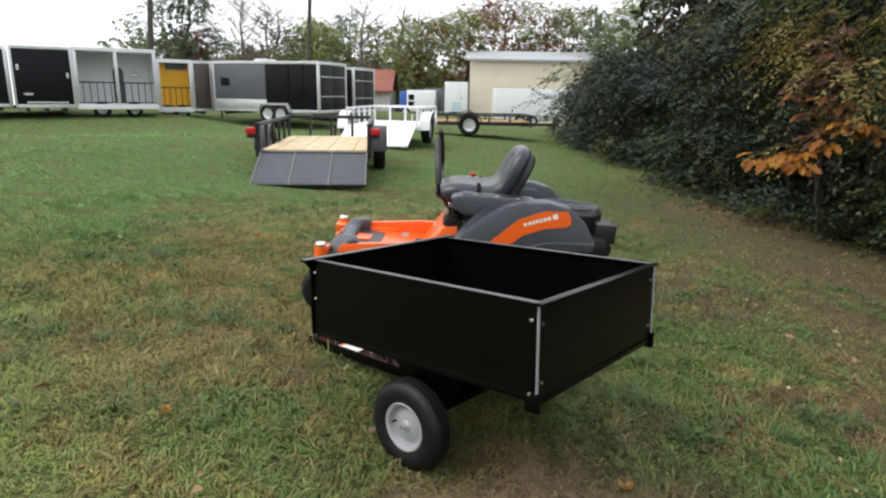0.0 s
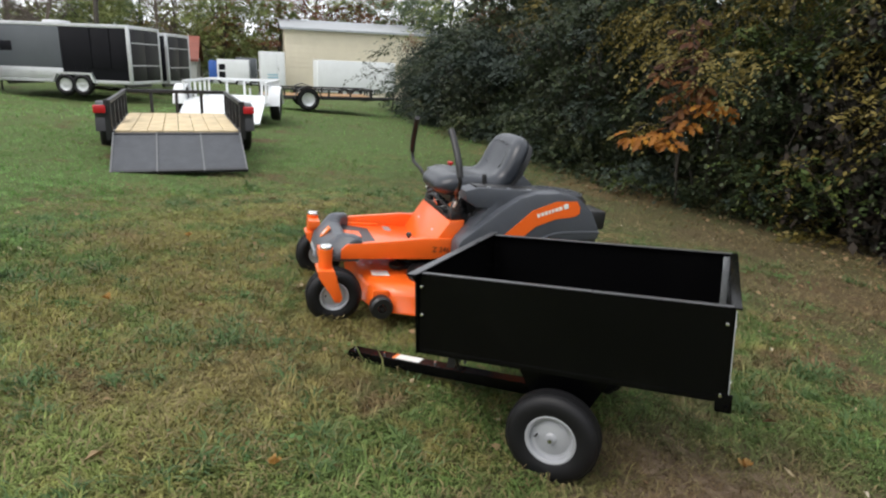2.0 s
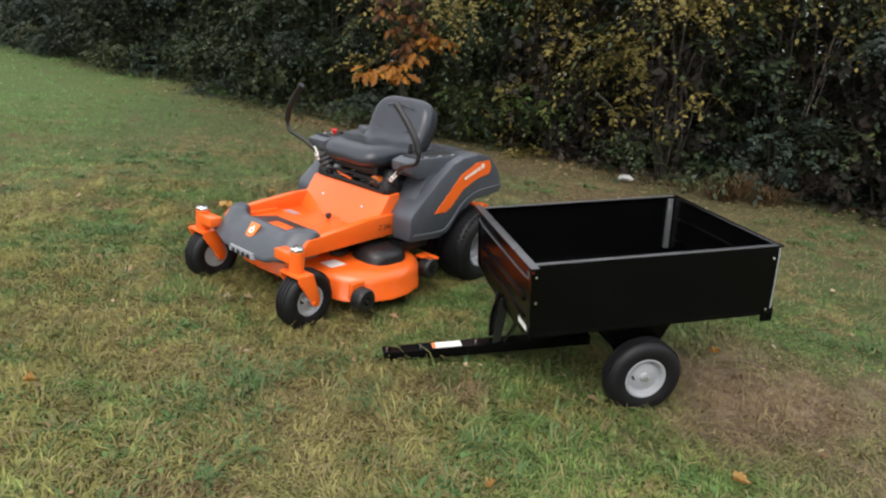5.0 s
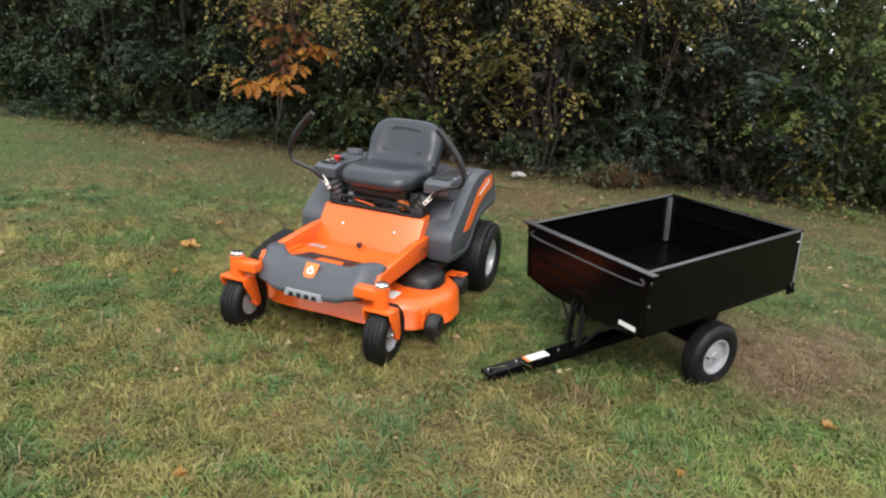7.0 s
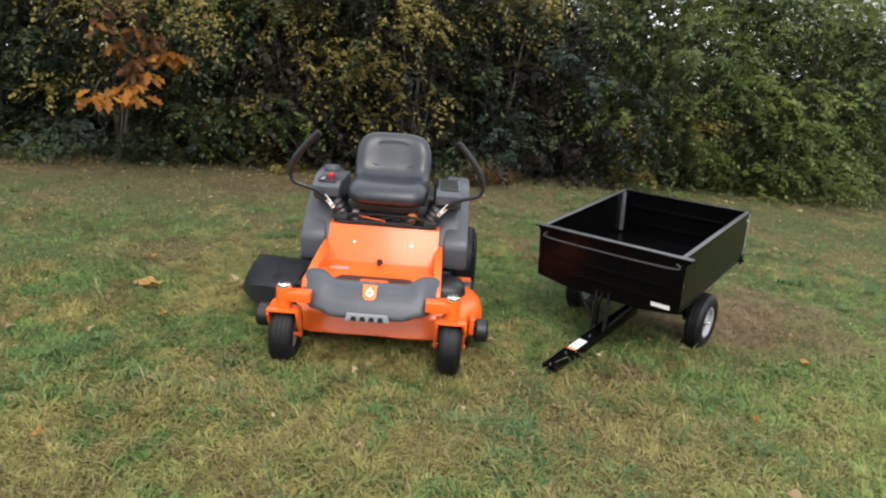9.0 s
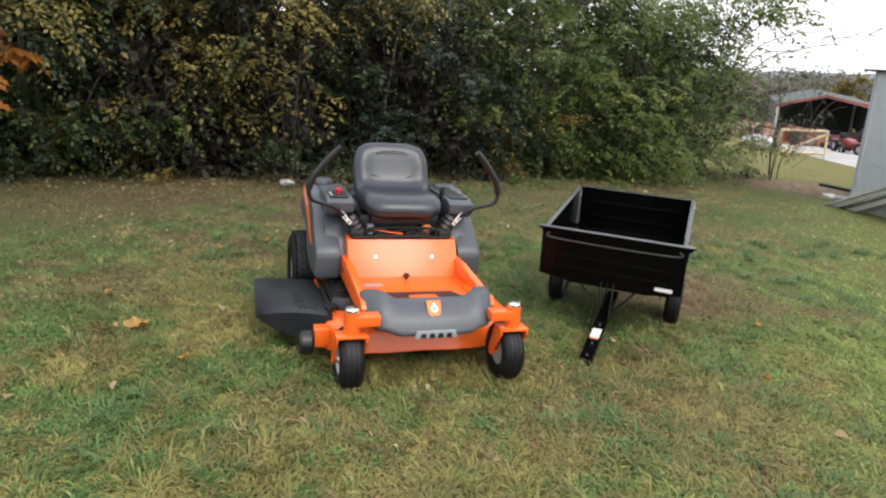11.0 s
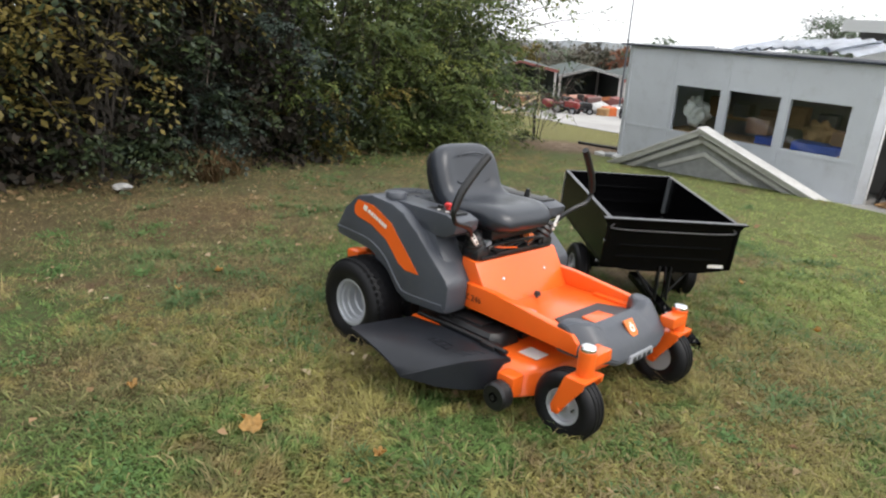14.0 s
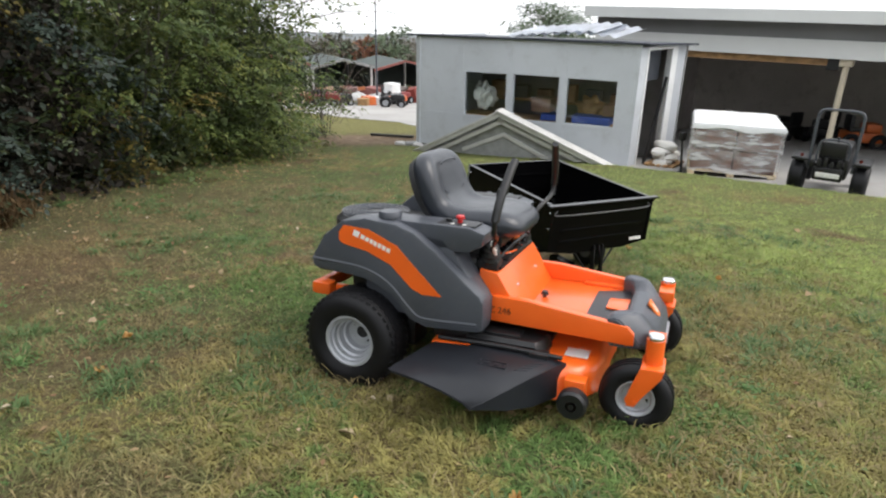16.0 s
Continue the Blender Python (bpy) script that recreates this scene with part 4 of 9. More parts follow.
def lawn_material(name, soil):
    """Autumn turf: green, straw and bare brown in patches of two sizes; the same patches for soil and blades."""
    m, n, l, p = nodes_of(name)
    geo = n.new("ShaderNodeNewGeometry")

    def field(scale, detail, off):
        mp, no = n.new("ShaderNodeMapping"), n.new("ShaderNodeTexNoise")
        mp.inputs["Location"].default_value = off
        l.new(geo.outputs["Position"], mp.inputs["Vector"])
        l.new(mp.outputs["Vector"], no.inputs["Vector"])
        no.inputs["Scale"].default_value, no.inputs["Detail"].default_value, no.inputs["Roughness"].default_value = scale, detail, 0.6
        return no.outputs["Fac"]

    def blend(fac, a, b):
        mx = n.new("ShaderNodeMix")
        mx.data_type = "RGBA"
        l.new(fac, mx.inputs["Factor"])
        for sock, v in (("A", a), ("B", b)):
            if isinstance(v, tuple):
                mx.inputs[sock].default_value = (*v, 1)
            else:
                l.new(v, mx.inputs[sock])
        return mx.outputs["Result"]

    def steps(fac, lo, hi):
        mr = n.new("ShaderNodeMapRange")
        mr.interpolation_type = "SMOOTHSTEP"
        mr.inputs["From Min"].default_value, mr.inputs["From Max"].default_value = lo, hi
        l.new(fac, mr.inputs["Value"])
        return mr.outputs["Result"]

    if soil:
        green, straw, brown = (0.068, 0.104, 0.037), (0.160, 0.134, 0.058), (0.118, 0.079, 0.049)
    else:
        green, straw, brown = (0.116, 0.190, 0.054), (0.258, 0.232, 0.080), (0.206, 0.140, 0.080)
    sx = n.new("ShaderNodeSeparateXYZ")
    l.new(geo.outputs["Position"], sx.inputs[0])
    cb = n.new("ShaderNodeCombineXYZ")
    l.new(sx.outputs["X"], cb.inputs[0])
    l.new(sx.outputs["Y"], cb.inputs[1])

    def calc(op, a, b, c=None):
        m1 = n.new("ShaderNodeMath")
        m1.operation = op
        for sock, v in zip(m1.inputs, (a, b, c)):
            if v is None:
                continue
            if isinstance(v, (int, float)):
                sock.default_value = v
            else:
                l.new(v, sock)
        return m1.outputs[0]

    def near(x, y, wob, r0, r1):
        """1 inside r0 of a place, 0 past r1, the rim frayed by a noise."""
        vd = n.new("ShaderNodeVectorMath")
        vd.operation = "DISTANCE"
        l.new(cb.outputs[0], vd.inputs[0])
        vd.inputs[1].default_value = (x, y, 0)
        return steps(calc("MULTIPLY_ADD", wob, 1.6, vd.outputs["Value"]), r1 + 0.8, r0 + 0.8)

    broad = field(0.45, 4, (3.1, 1.7, 0))
    mid = field(2.2, 5, (0, 9, 2))
    small = field(7.0, 4, (2, 5, 8))
    bare = field(1.3, 6, (7, 4, 1))
    mixed = calc("MULTIPLY_ADD", small, 0.62, calc("MULTIPLY_ADD", mid, 0.62, calc("MULTIPLY", broad, 0.9)))
    # the trodden turf before the mower is the driest
    dry_here = calc("MAXIMUM", near(-3.7, 2.9, mid, 0.6, 2.6), near(-3.1, 1.55, mid, 0.4, 1.3))
    base = blend(steps(calc("MULTIPLY_ADD", dry_here, 0.15, mixed), 1.06, 1.23), green, straw)
    # far up the slope and by the shed the turf is greener
    far = steps(sx.outputs["X"], -4.2, -8.0)
    base = blend(far, base, blend(steps(mixed, 1.12, 1.50), (0.165, 0.345, 0.092) if not soil else (0.095, 0.158, 0.05), straw))
    # a fresher strip along the concrete
    fresh = steps(calc("MULTIPLY_ADD", mid, 1.2, sx.outputs["Y"]), 2.5, 0.3)
    base = blend(fresh, base, blend(steps(mixed, 1.06, 1.36), (0.270, 0.330, 0.098) if not soil else (0.14, 0.18, 0.06), straw))
    bank = steps(sx.outputs["X"], 8.5, 12.0)
    base = blend(bank, base, (0.215, 0.215, 0.075) if not soil else (0.19, 0.19, 0.07))
    # brown thatch: in scattered patches, and ever more towards the hedge
    hedge = calc("MULTIPLY_ADD", sx.outputs["X"], 0.585, calc("MULTIPLY", sx.outputs["Y"], 0.811))
    foot = steps(calc("MULTIPLY_ADD", calc("MULTIPLY_ADD", small, 0.5, mid), 6.5, hedge), 7.7, 9.7)
    foot = calc("MULTIPLY", foot, calc("MULTIPLY", steps(sx.outputs["X"], 4.5, 2.0), calc("MULTIPLY", steps(sx.outputs["X"], -5.6, -2.9), 0.46)))
    worn = calc("MAXIMUM", calc("MULTIPLY", steps(calc("MULTIPLY_ADD", small, 0.12, bare), 0.63, 0.76), 0.85), foot)
    worn = calc("MAXIMUM", worn, calc("MULTIPLY", near(-2.85, 1.62, small, 0.1, 0.8), 0.35))
    # leaf-strewn earth between mower and hedge
    for px, py, r0, r1, k in WORN_PLACES:
        worn = calc("MAXIMUM", worn, calc("MULTIPLY", near(px, py, calc("MULTIPLY", calc("ADD", small, mid), 0.5), r0, r1), k))
    earth = calc("MAXIMUM", near(-0.85, 1.75, mid, 0.20, 0.95), near(8.6, 0.4, mid, 0.6, 2.1))
    worn = calc("MAXIMUM", worn, earth)
    base = blend(worn, base, brown)
    if soil:
        fine = field(38, 5, (0, 0, 0))
        base = blend(calc("MULTIPLY", steps(fine, 0.35, 0.7), 0.8), base, tuple(c * 0.62 for c in brown))
        base = blend(earth, base, blend(steps(small, 0.35, 0.65), (0.125, 0.088, 0.060), (0.240, 0.180, 0.125)))
        bp = n.new("ShaderNodeBump")
        bp.inputs["Strength"].default_value, bp.inputs["Distance"].default_value = 0.9, 0.03
        l.new(fine, bp.inputs["Height"])
        l.new(bp.outputs["Normal"], p.inputs["Normal"])
        l.new(base, p.inputs["Base Color"])
        p.inputs["Roughness"].default_value = 0.95
        p.inputs["Specular IOR Level"].default_value = 0.1
    else:
        isl = geo.outputs["Random Per Island"]
        # every blade its own tone; one in six is dead straw
        dry = blend(steps(isl, 0.90, 0.96), base, (0.29, 0.25, 0.115))
        hv = n.new("ShaderNodeHueSaturation")
        l.new(dry, hv.inputs["Color"])
        vv = n.new("ShaderNodeMapRange")
        vv.inputs["To Min"].default_value, vv.inputs["To Max"].default_value = 0.78, 1.20
        wn2 = n.new("ShaderNodeTexWhiteNoise")
        wn2.noise_dimensions = "1D"
        l.new(isl, wn2.inputs["W"])
        l.new(wn2.outputs["Value"], vv.inputs["Value"])
        # tuft-sized mottle puts the light and shade among tufts into the tone
        mottle = n.new("ShaderNodeMapRange")
        mottle.inputs["From Min"].default_value, mottle.inputs["From Max"].default_value = 0.38, 0.62
        mottle.inputs["To Min"].default_value, mottle.inputs["To Max"].default_value = 0.62, 1.38
        l.new(calc("MULTIPLY_ADD", field(26.0, 3, (1, 6, 2)), 0.5, calc("MULTIPLY", field(8.0, 4, (4, 1, 3)), 0.5)), mottle.inputs["Value"])
        l.new(calc("MULTIPLY", vv.outputs["Result"], mottle.outputs["Result"]), hv.inputs["Value"])
        l.new(hv.outputs["Color"], p.inputs["Base Color"])
        p.inputs["Roughness"].default_value = 0.6
        p.inputs["Specular IOR Level"].default_value = 0.2
        tr, ms = n.new("ShaderNodeBsdfTranslucent"), n.new("ShaderNodeMixShader")
        l.new(hv.outputs["Color"], tr.inputs["Color"])
        ms.inputs[0].default_value = 0.3
        l.new(p.outputs[0], ms.inputs[1])
        l.new(tr.outputs[0], ms.inputs[2])
        l.new(ms.outputs[0], n["Material Output"].inputs["Surface"])
    return m


SOIL, BLADES = lawn_material("turf_soil", True), lawn_material("grass_blades", False)
CONCRETE = surface("yard_concrete", (0.32, 0.31, 0.295), 0.85, vary=0.15, scale=0.6, grain=40, bump=0.2, dirt=(0.22, 0.20, 0.17), dirt_amount=0.5)


def ticks(lo, hi, centre, near):
    """Grid lines, fine near a centre and ever coarser outward."""
    out, v, step = [centre], centre, near
    while v < hi:
        step = near if abs(v - centre) < 7 else step * 1.16
        v += step
        out.append(v)
    v, step = centre, near
    while v > lo:
        step = near if abs(v - centre) < 7 else step * 1.16
        v -= step
        out.insert(0, v)
    return out


def rough_lawn(x, y):
    """Small humps of the near turf."""
    return 0.018 * noise.noise((x * 0.9, y * 0.9, 0)) + 0.008 * noise.noise((x * 3.1, y * 3.1, 5))


def build_ground():
    xs, ys = ticks(-400, 400, -2.5, 0.16), ticks(-400, 400, 2.0, 0.16)
    bm = bmesh.new()
    grid = [[bm.verts.new((x, y, land(x, y) + (rough_lawn(x, y) if paved(x, y) < 0 else 0))) for y in ys] for x in xs]
    for i in range(len(xs) - 1):
        for j in range(len(ys) - 1):
            bm.faces.new((grid[i][j], grid[i + 1][j], grid[i + 1][j + 1], grid[i][j + 1]))
    ob = structure("ground", bm, SOIL, smooth=0)
    ob.data.shade_smooth()


def build_pavement():
    """The yard's concrete: a sheet that starts along the lawn's edge and runs down the yard."""
    vs = [0.02, 0.3, 0.6, 1.0, 1.6, 2.4, 3.4, 4.8, 6.5, 9, 12, 16, 22, 30]
    bm = bmesh.new()
    grid = []
    for k in range(240):
        x = -30 + 0.39 * k
        edge = yard_edge(x) + 0.05 * noise.noise((x * 0.9, 4, 2)) * (x > 8)
        grid.append([bm.verts.new((x, edge - v, land(x, edge - v) + 0.018 + 0.10 * ease(30, 42, x))) for v in vs])
    for a, b in zip(grid, grid[1:]):
        for i in range(len(vs) - 1):
            bm.faces.new((a[i], b[i], b[i + 1], a[i + 1]))
    structure("pavement", bm, CONCRETE, "pale worn concrete of the yard", smooth=0)


build_ground()
build_pavement()


def patches(x, y, scale, seed):
    """Smooth value noise in 0..1 over the lawn."""
    g = np.random.default_rng(seed).random((256, 256))
    u, v = x / scale + 90.0, y / scale + 90.0
    i, j = np.floor(u).astype(int), np.floor(v).astype(int)
    fu, fv = u - i, v - j
    fu, fv = fu * fu * (3 - 2 * fu), fv * fv * (3 - 2 * fv)
    a, b = g[i % 256, j % 256], g[(i + 1) % 256, j % 256]
    c, d = g[i % 256, (j + 1) % 256], g[(i + 1) % 256, (j + 1) % 256]
    return (a * (1 - fu) + b * fu) * (1 - fv) + (c * (1 - fu) + d * fu) * fv


def lawn_heights(x, y):
    return np.array([land(p, q) + rough_lawn(p, q) for p, q in zip(x, y)])


def bent_blades(x, y, z, lean, tilt, h, w):
    """Arched blades: a point at the root, widest half way, a tip that nods; two faces each."""
    c = len(x)
    dx, dy = np.cos(lean), np.sin(lean)
    base = np.stack([x, y, z], 1)
    side = np.stack([-dy * w / 2, dx * w / 2, 0 * w], 1)
    mid = base + np.stack([dx * np.sin(tilt * 0.6) * h * 0.55, dy * np.sin(tilt * 0.6) * h * 0.55, np.cos(tilt * 0.6) * h * 0.55], 1)
    tip = base + np.stack([dx * np.sin(tilt) * h, dy * np.sin(tilt) * h, np.cos(np.minimum(tilt, 1.45)) * h * 0.9], 1)
    v = np.stack([base, mid + side, mid - side, tip], 1).reshape(-1, 3)
    k = np.arange(c)[:, None] * 4
    return v, np.concatenate([k + np.array([[0, 1, 2]]), k + np.array([[2, 1, 3]])], 0)


def blades(name, count, lo, hi, centre, width, height, label, bent):
    """A ring of turf as blades of grass; thinner where the ground is bare."""
    r = np.sqrt(rng.uniform(lo ** 2, hi ** 2, count))
    a = rng.uniform(0, 2 * np.pi, count)
    x, y = centre[0] + r * np.cos(a), centre[1] + r * np.sin(a)
    keep = y > np.where(x < 7.6, -2.75 + (x - 2.9) * 0.398, np.interp(x, EDGE_X, EDGE_Y))
    bare = np.hypot(x + 0.85, y - 1.75) + 0.18 * np.sin(7 * x + 1) * np.sin(6 * y)
    keep &= rng.random(count) < np.clip((bare - 0.20) / 0.75, 0.17, 1)
    bare = np.hypot(x + 2.85, y - 1.62) + 0.2 * np.sin(9 * x) * np.sin(8 * y)
    keep &= rng.random(count) < np.clip(0.35 + bare / 0.8, 0.3, 1)
    hedge_side = 0.585 * x + 0.811 * y
    keep &= rng.random(count) < np.where(x < 3, np.clip((7.4 - hedge_side) / 2.0, 0.55, 1), np.clip((6.9 - hedge_side) / 1.2, 0.20, 1))
    keep &= (hedge_side < 9.5) | (x < -6)
    keep &= rng.random(count) < np.clip(np.hypot(x - 8.6, y - 0.4) - 0.8, 0.06, 1)
    thin = np.clip((patches(x, y, 0.46, 31) + 0.5 * patches(x, y, 0.15, 32) - 0.86 + 0.08 * np.clip(hedge_side - 1.2, 0, 1)) / 0.16, 0, 1)
    shade = np.clip((hedge_side - 1.6) / 1.0, 0.30, 1) * (x > -6)
    keep &= rng.random(count) > 0.82 * thin * shade
    x, y = x[keep], y[keep]
    # tufts: draw blades together
    c = len(x)
    tuft = rng.integers(0, max(1, c // 16), c)
    tx, ty = x[tuft], y[tuft]
    pull = np.where(rng.random(c) < 0.58, rng.uniform(0.75, 1.0, c), rng.uniform(0.0, 0.5, c))[:, None]
    xy = np.stack([x, y], 1) * (1 - pull) + pull * (np.stack([tx, ty], 1) + rng.normal(0, 0.030 + 0.004 * lo, (c, 2)))
    x, y = xy[:, 0], xy[:, 1]
    z = lawn_heights(x, y) - 0.004
    # neighbours lean the same way, as if combed by feet and rain
    lean = 12.5 * patches(x, y, 0.16, 3) + rng.normal(0, 0.9, c)
    tilt = np.clip(rng.normal(1.22, 0.30, c), 0.1, 1.55)
    h = height * rng.lognormal(0, 0.36, c) * (0.62 + 0.76 * patches(x, y, 0.30, 5))
    for wx, wy in ((-2.73, 3.84), (-1.97, 3.12)):
        h *= np.clip(np.hypot(x - wx, y - wy) / 0.34, 0.30, 1)
    w = width * rng.uniform(0.6, 1.3, c)
    if bent:
        v, f = bent_blades(x, y, z, lean, tilt, h, w)
    else:
        dx, dy = np.cos(lean), np.sin(lean)
        base = np.stack([x, y, z], 1)
        side = np.stack([-dy * w / 2, dx * w / 2, 0 * w], 1)
        tip = base + np.stack([dx * np.sin(tilt) * h, dy * np.sin(tilt) * h, np.cos(np.minimum(tilt, 1.35)) * h * 0.92], 1)
        v = np.stack([base - side, base + side, tip], 1).reshape(-1, 3)
        f = np.arange(c)[:, None] * 3 + np.array([[0, 1, 2]])
    tagged(new(name, fast_mesh(name, v, f, BLADES)), label, "grass", "", "stuff")


blades("near_grass", 255000, 0.0, 3.1, (-3.0, 2.3), 0.0060, 0.044, "short autumn grass with straw-coloured dead blades", True)
blades("mid_grass", 175000, 3.1, 4.8, (-3.0, 2.3), 0.0068, 0.042, "short autumn grass with yellow and green tufts", False)
blades("lawn_grass", 240000, 4.8, 9.5, (-3.0, 2.3), 0.009, 0.042, "short patchy green and yellow lawn grass", False)
blades("far_grass", 170000, 9.5, 24.0, (-3.0, 2.2), 0.026, 0.045, "green mown grass up the slope", False)


def thatch(count):
    """Dead straw lying flat in mats among the grass, thickest on the trodden and shaded turf."""
    x, y = rng.uniform(-7.0, 2.8, count), rng.uniform(-0.8, 7.6, count)
    want = 1.7 * (patches(x, y, 0.55, 11) - 0.42) + 0.9 * (patches(x, y, 0.17, 12) - 0.5)
    want += 0.62 * np.exp(-((x + 3.0) ** 2 + (y - 1.60) ** 2) / 0.8) + 0.25 * np.exp(-((x + 3.8) ** 2 + (y - 2.9) ** 2) / 2.0)
    want += 0.26 * np.clip((0.585 * x + 0.811 * y - 2.0) / 2.0, 0, 1) * (x > -4.5) + 0.30 * np.exp(-((x + 0.85) ** 2 + (y - 1.75) ** 2) / 0.9)
    keep = (rng.random(count) < np.clip(want, 0.02, 0.95)) & ((x - 2.9) * 0.37 - (y + 2.75) * 0.93 < -0.05)
    x, y = x[keep], y[keep]
    c = len(x)
    z = lawn_heights(x, y) + rng.uniform(0.004, 0.022, c)
    lean = 9.0 * patches(x, y, 0.22, 13) + rng.normal(0, 1.1, c)
    v, f = bent_blades(x, y, z, lean, np.clip(rng.normal(1.45, 0.12, c), 1.0, 1.68), 0.058 * rng.lognormal(0, 0.4, c), 0.0042 * rng.uniform(0.6, 1.4, c))
    tagged(new("dead_straw", fast_mesh("dead_straw", v, f, THATCH)), "flat mats of dead tan straw in the lawn", "straw", "", "stuff")


def tussocks(count, per):
    """Clumps of longer fresh grass that the mower missed."""
    cx, cy = rng.uniform(-6.6, 2.4, count), rng.uniform(-0.6, 6.2, count)
    keep = (patches(cx, cy, 0.8, 21) > 0.50) & (np.hypot(cx + 0.85, cy - 1.75) > 1.0) & ((cx - 2.9) * 0.37 - (cy + 2.75) * 0.93 < -0.2)
    cx, cy = cx[keep], cy[keep]
    size = rng.uniform(0.03, 0.11, len(cx))
    k = rng.integers(0, len(cx), len(cx) * per)
    a, r = rng.uniform(0, 6.283, len(k)), np.abs(rng.normal(0, 0.8, len(k))) * size[k]
    x, y = cx[k] + r * np.cos(a), cy[k] + r * np.sin(a)
    lean = np.where(rng.random(len(k)) < 0.6, a, 12.5 * patches(x, y, 0.16, 3)) + rng.normal(0, 0.6, len(k))
    v, f = bent_blades(x, y, lawn_heights(x, y) - 0.004, lean, np.clip(rng.normal(1.12, 0.28, len(k)), 0.2, 1.5), 0.062 * rng.lognormal(0, 0.32, len(k)), 0.0072 * rng.uniform(0.6, 1.3, len(k)))
    tagged(new("grass_tussocks", fast_mesh("grass_tussocks", v, f, TUSSOCK)), "longer fresh green tufts in the lawn", "grass", "", "stuff")


THATCH = foliage("dead_straw", [(0.0, (0.120, 0.090, 0.044)), (0.45, (0.192, 0.150, 0.070)), (0.8, (0.255, 0.205, 0.100)), (1.0, (0.34, 0.28, 0.165))], 0.75, 0.25, 1.6, 0.15)
TUSSOCK = foliage("fresh_grass", [(0.0, (0.060, 0.112, 0.044)), (0.5, (0.096, 0.165, 0.060)), (0.85, (0.140, 0.205, 0.075)), (1.0, (0.22, 0.22, 0.09))], 0.55, 0.35, 1.2, 0.3)
thatch(112000)
tussocks(1100, 62)


def clover(n_patches, leaves):
    """Low broad-leaved weeds in frayed clumps between the grass."""
    cx, cy = rng.uniform(-5.6, 2.6, n_patches), rng.uniform(0.4, 6.4, n_patches)
    fixed = np.array([(-3.49, 2.20), (-4.0, 1.5), (-3.35, 1.45), (-2.6, 2.0), (-3.6, 2.6), (-2.3, 1.3), (-0.6, 4.9), (-1.6, 5.0), (-2.6, 4.3), (-1.9, 3.9), (-4.2, 4.4), (-1.5, 1.2)])
    cx[:len(fixed)], cy[:len(fixed)] = fixed[:, 0], fixed[:, 1]
    size = rng.uniform(0.10, 0.26, n_patches)
    k = rng.integers(0, n_patches, n_patches * leaves)
    a, r = rng.uniform(0, 6.283, len(k)), np.abs(rng.normal(0, 0.75, len(k))) * size[k]
    x, y = cx[k] + r * np.cos(a) * 1.3, cy[k] + r * np.sin(a)
    keep = (np.hypot(x + 0.85, y - 1.75) > 0.8) & ((x - 2.9) * 0.37 - (y + 2.75) * 0.93 < 0)
    x, y = x[keep], y[keep]
    c = len(x)
    z = np.array([land(p, q) + rough_lawn(p, q) for p, q in zip(x, y)]) + rng.uniform(0.006, 0.026, c)
    pos = np.stack([x, y, z], 1)
    b = rng.uniform(0, 6.283, c)
    out = np.stack([np.cos(b), np.sin(b), rng.normal(0.1, 0.3, c)], 1)
    wid = np.stack([-np.sin(b), np.cos(b), rng.normal(0, 0.3, c)], 1)
    s = (0.0125 * rng.lognormal(0, 0.3, c))[:, None]
    v = np.stack([pos, pos + out * s * 0.5 + wid * s * 0.42, pos + out * s, pos + out * s * 0.5 - wid * s * 0.42], 1).reshape(-1, 3)
    tagged(new("clover", fast_mesh("clover", v, np.arange(c)[:, None] * 4 + np.array([[0, 1, 2, 3]]), CLOVER)), "low green clover and weeds in the lawn", "weeds", "", "stuff")


CLOVER = foliage("clover_leaf", [(0.0, (0.065, 0.125, 0.042)), (0.6, (0.100, 0.185, 0.056)), (1.0, (0.15, 0.23, 0.072))], 0.6, 0.3, 2.0, 0.25)
clover(46, 420)


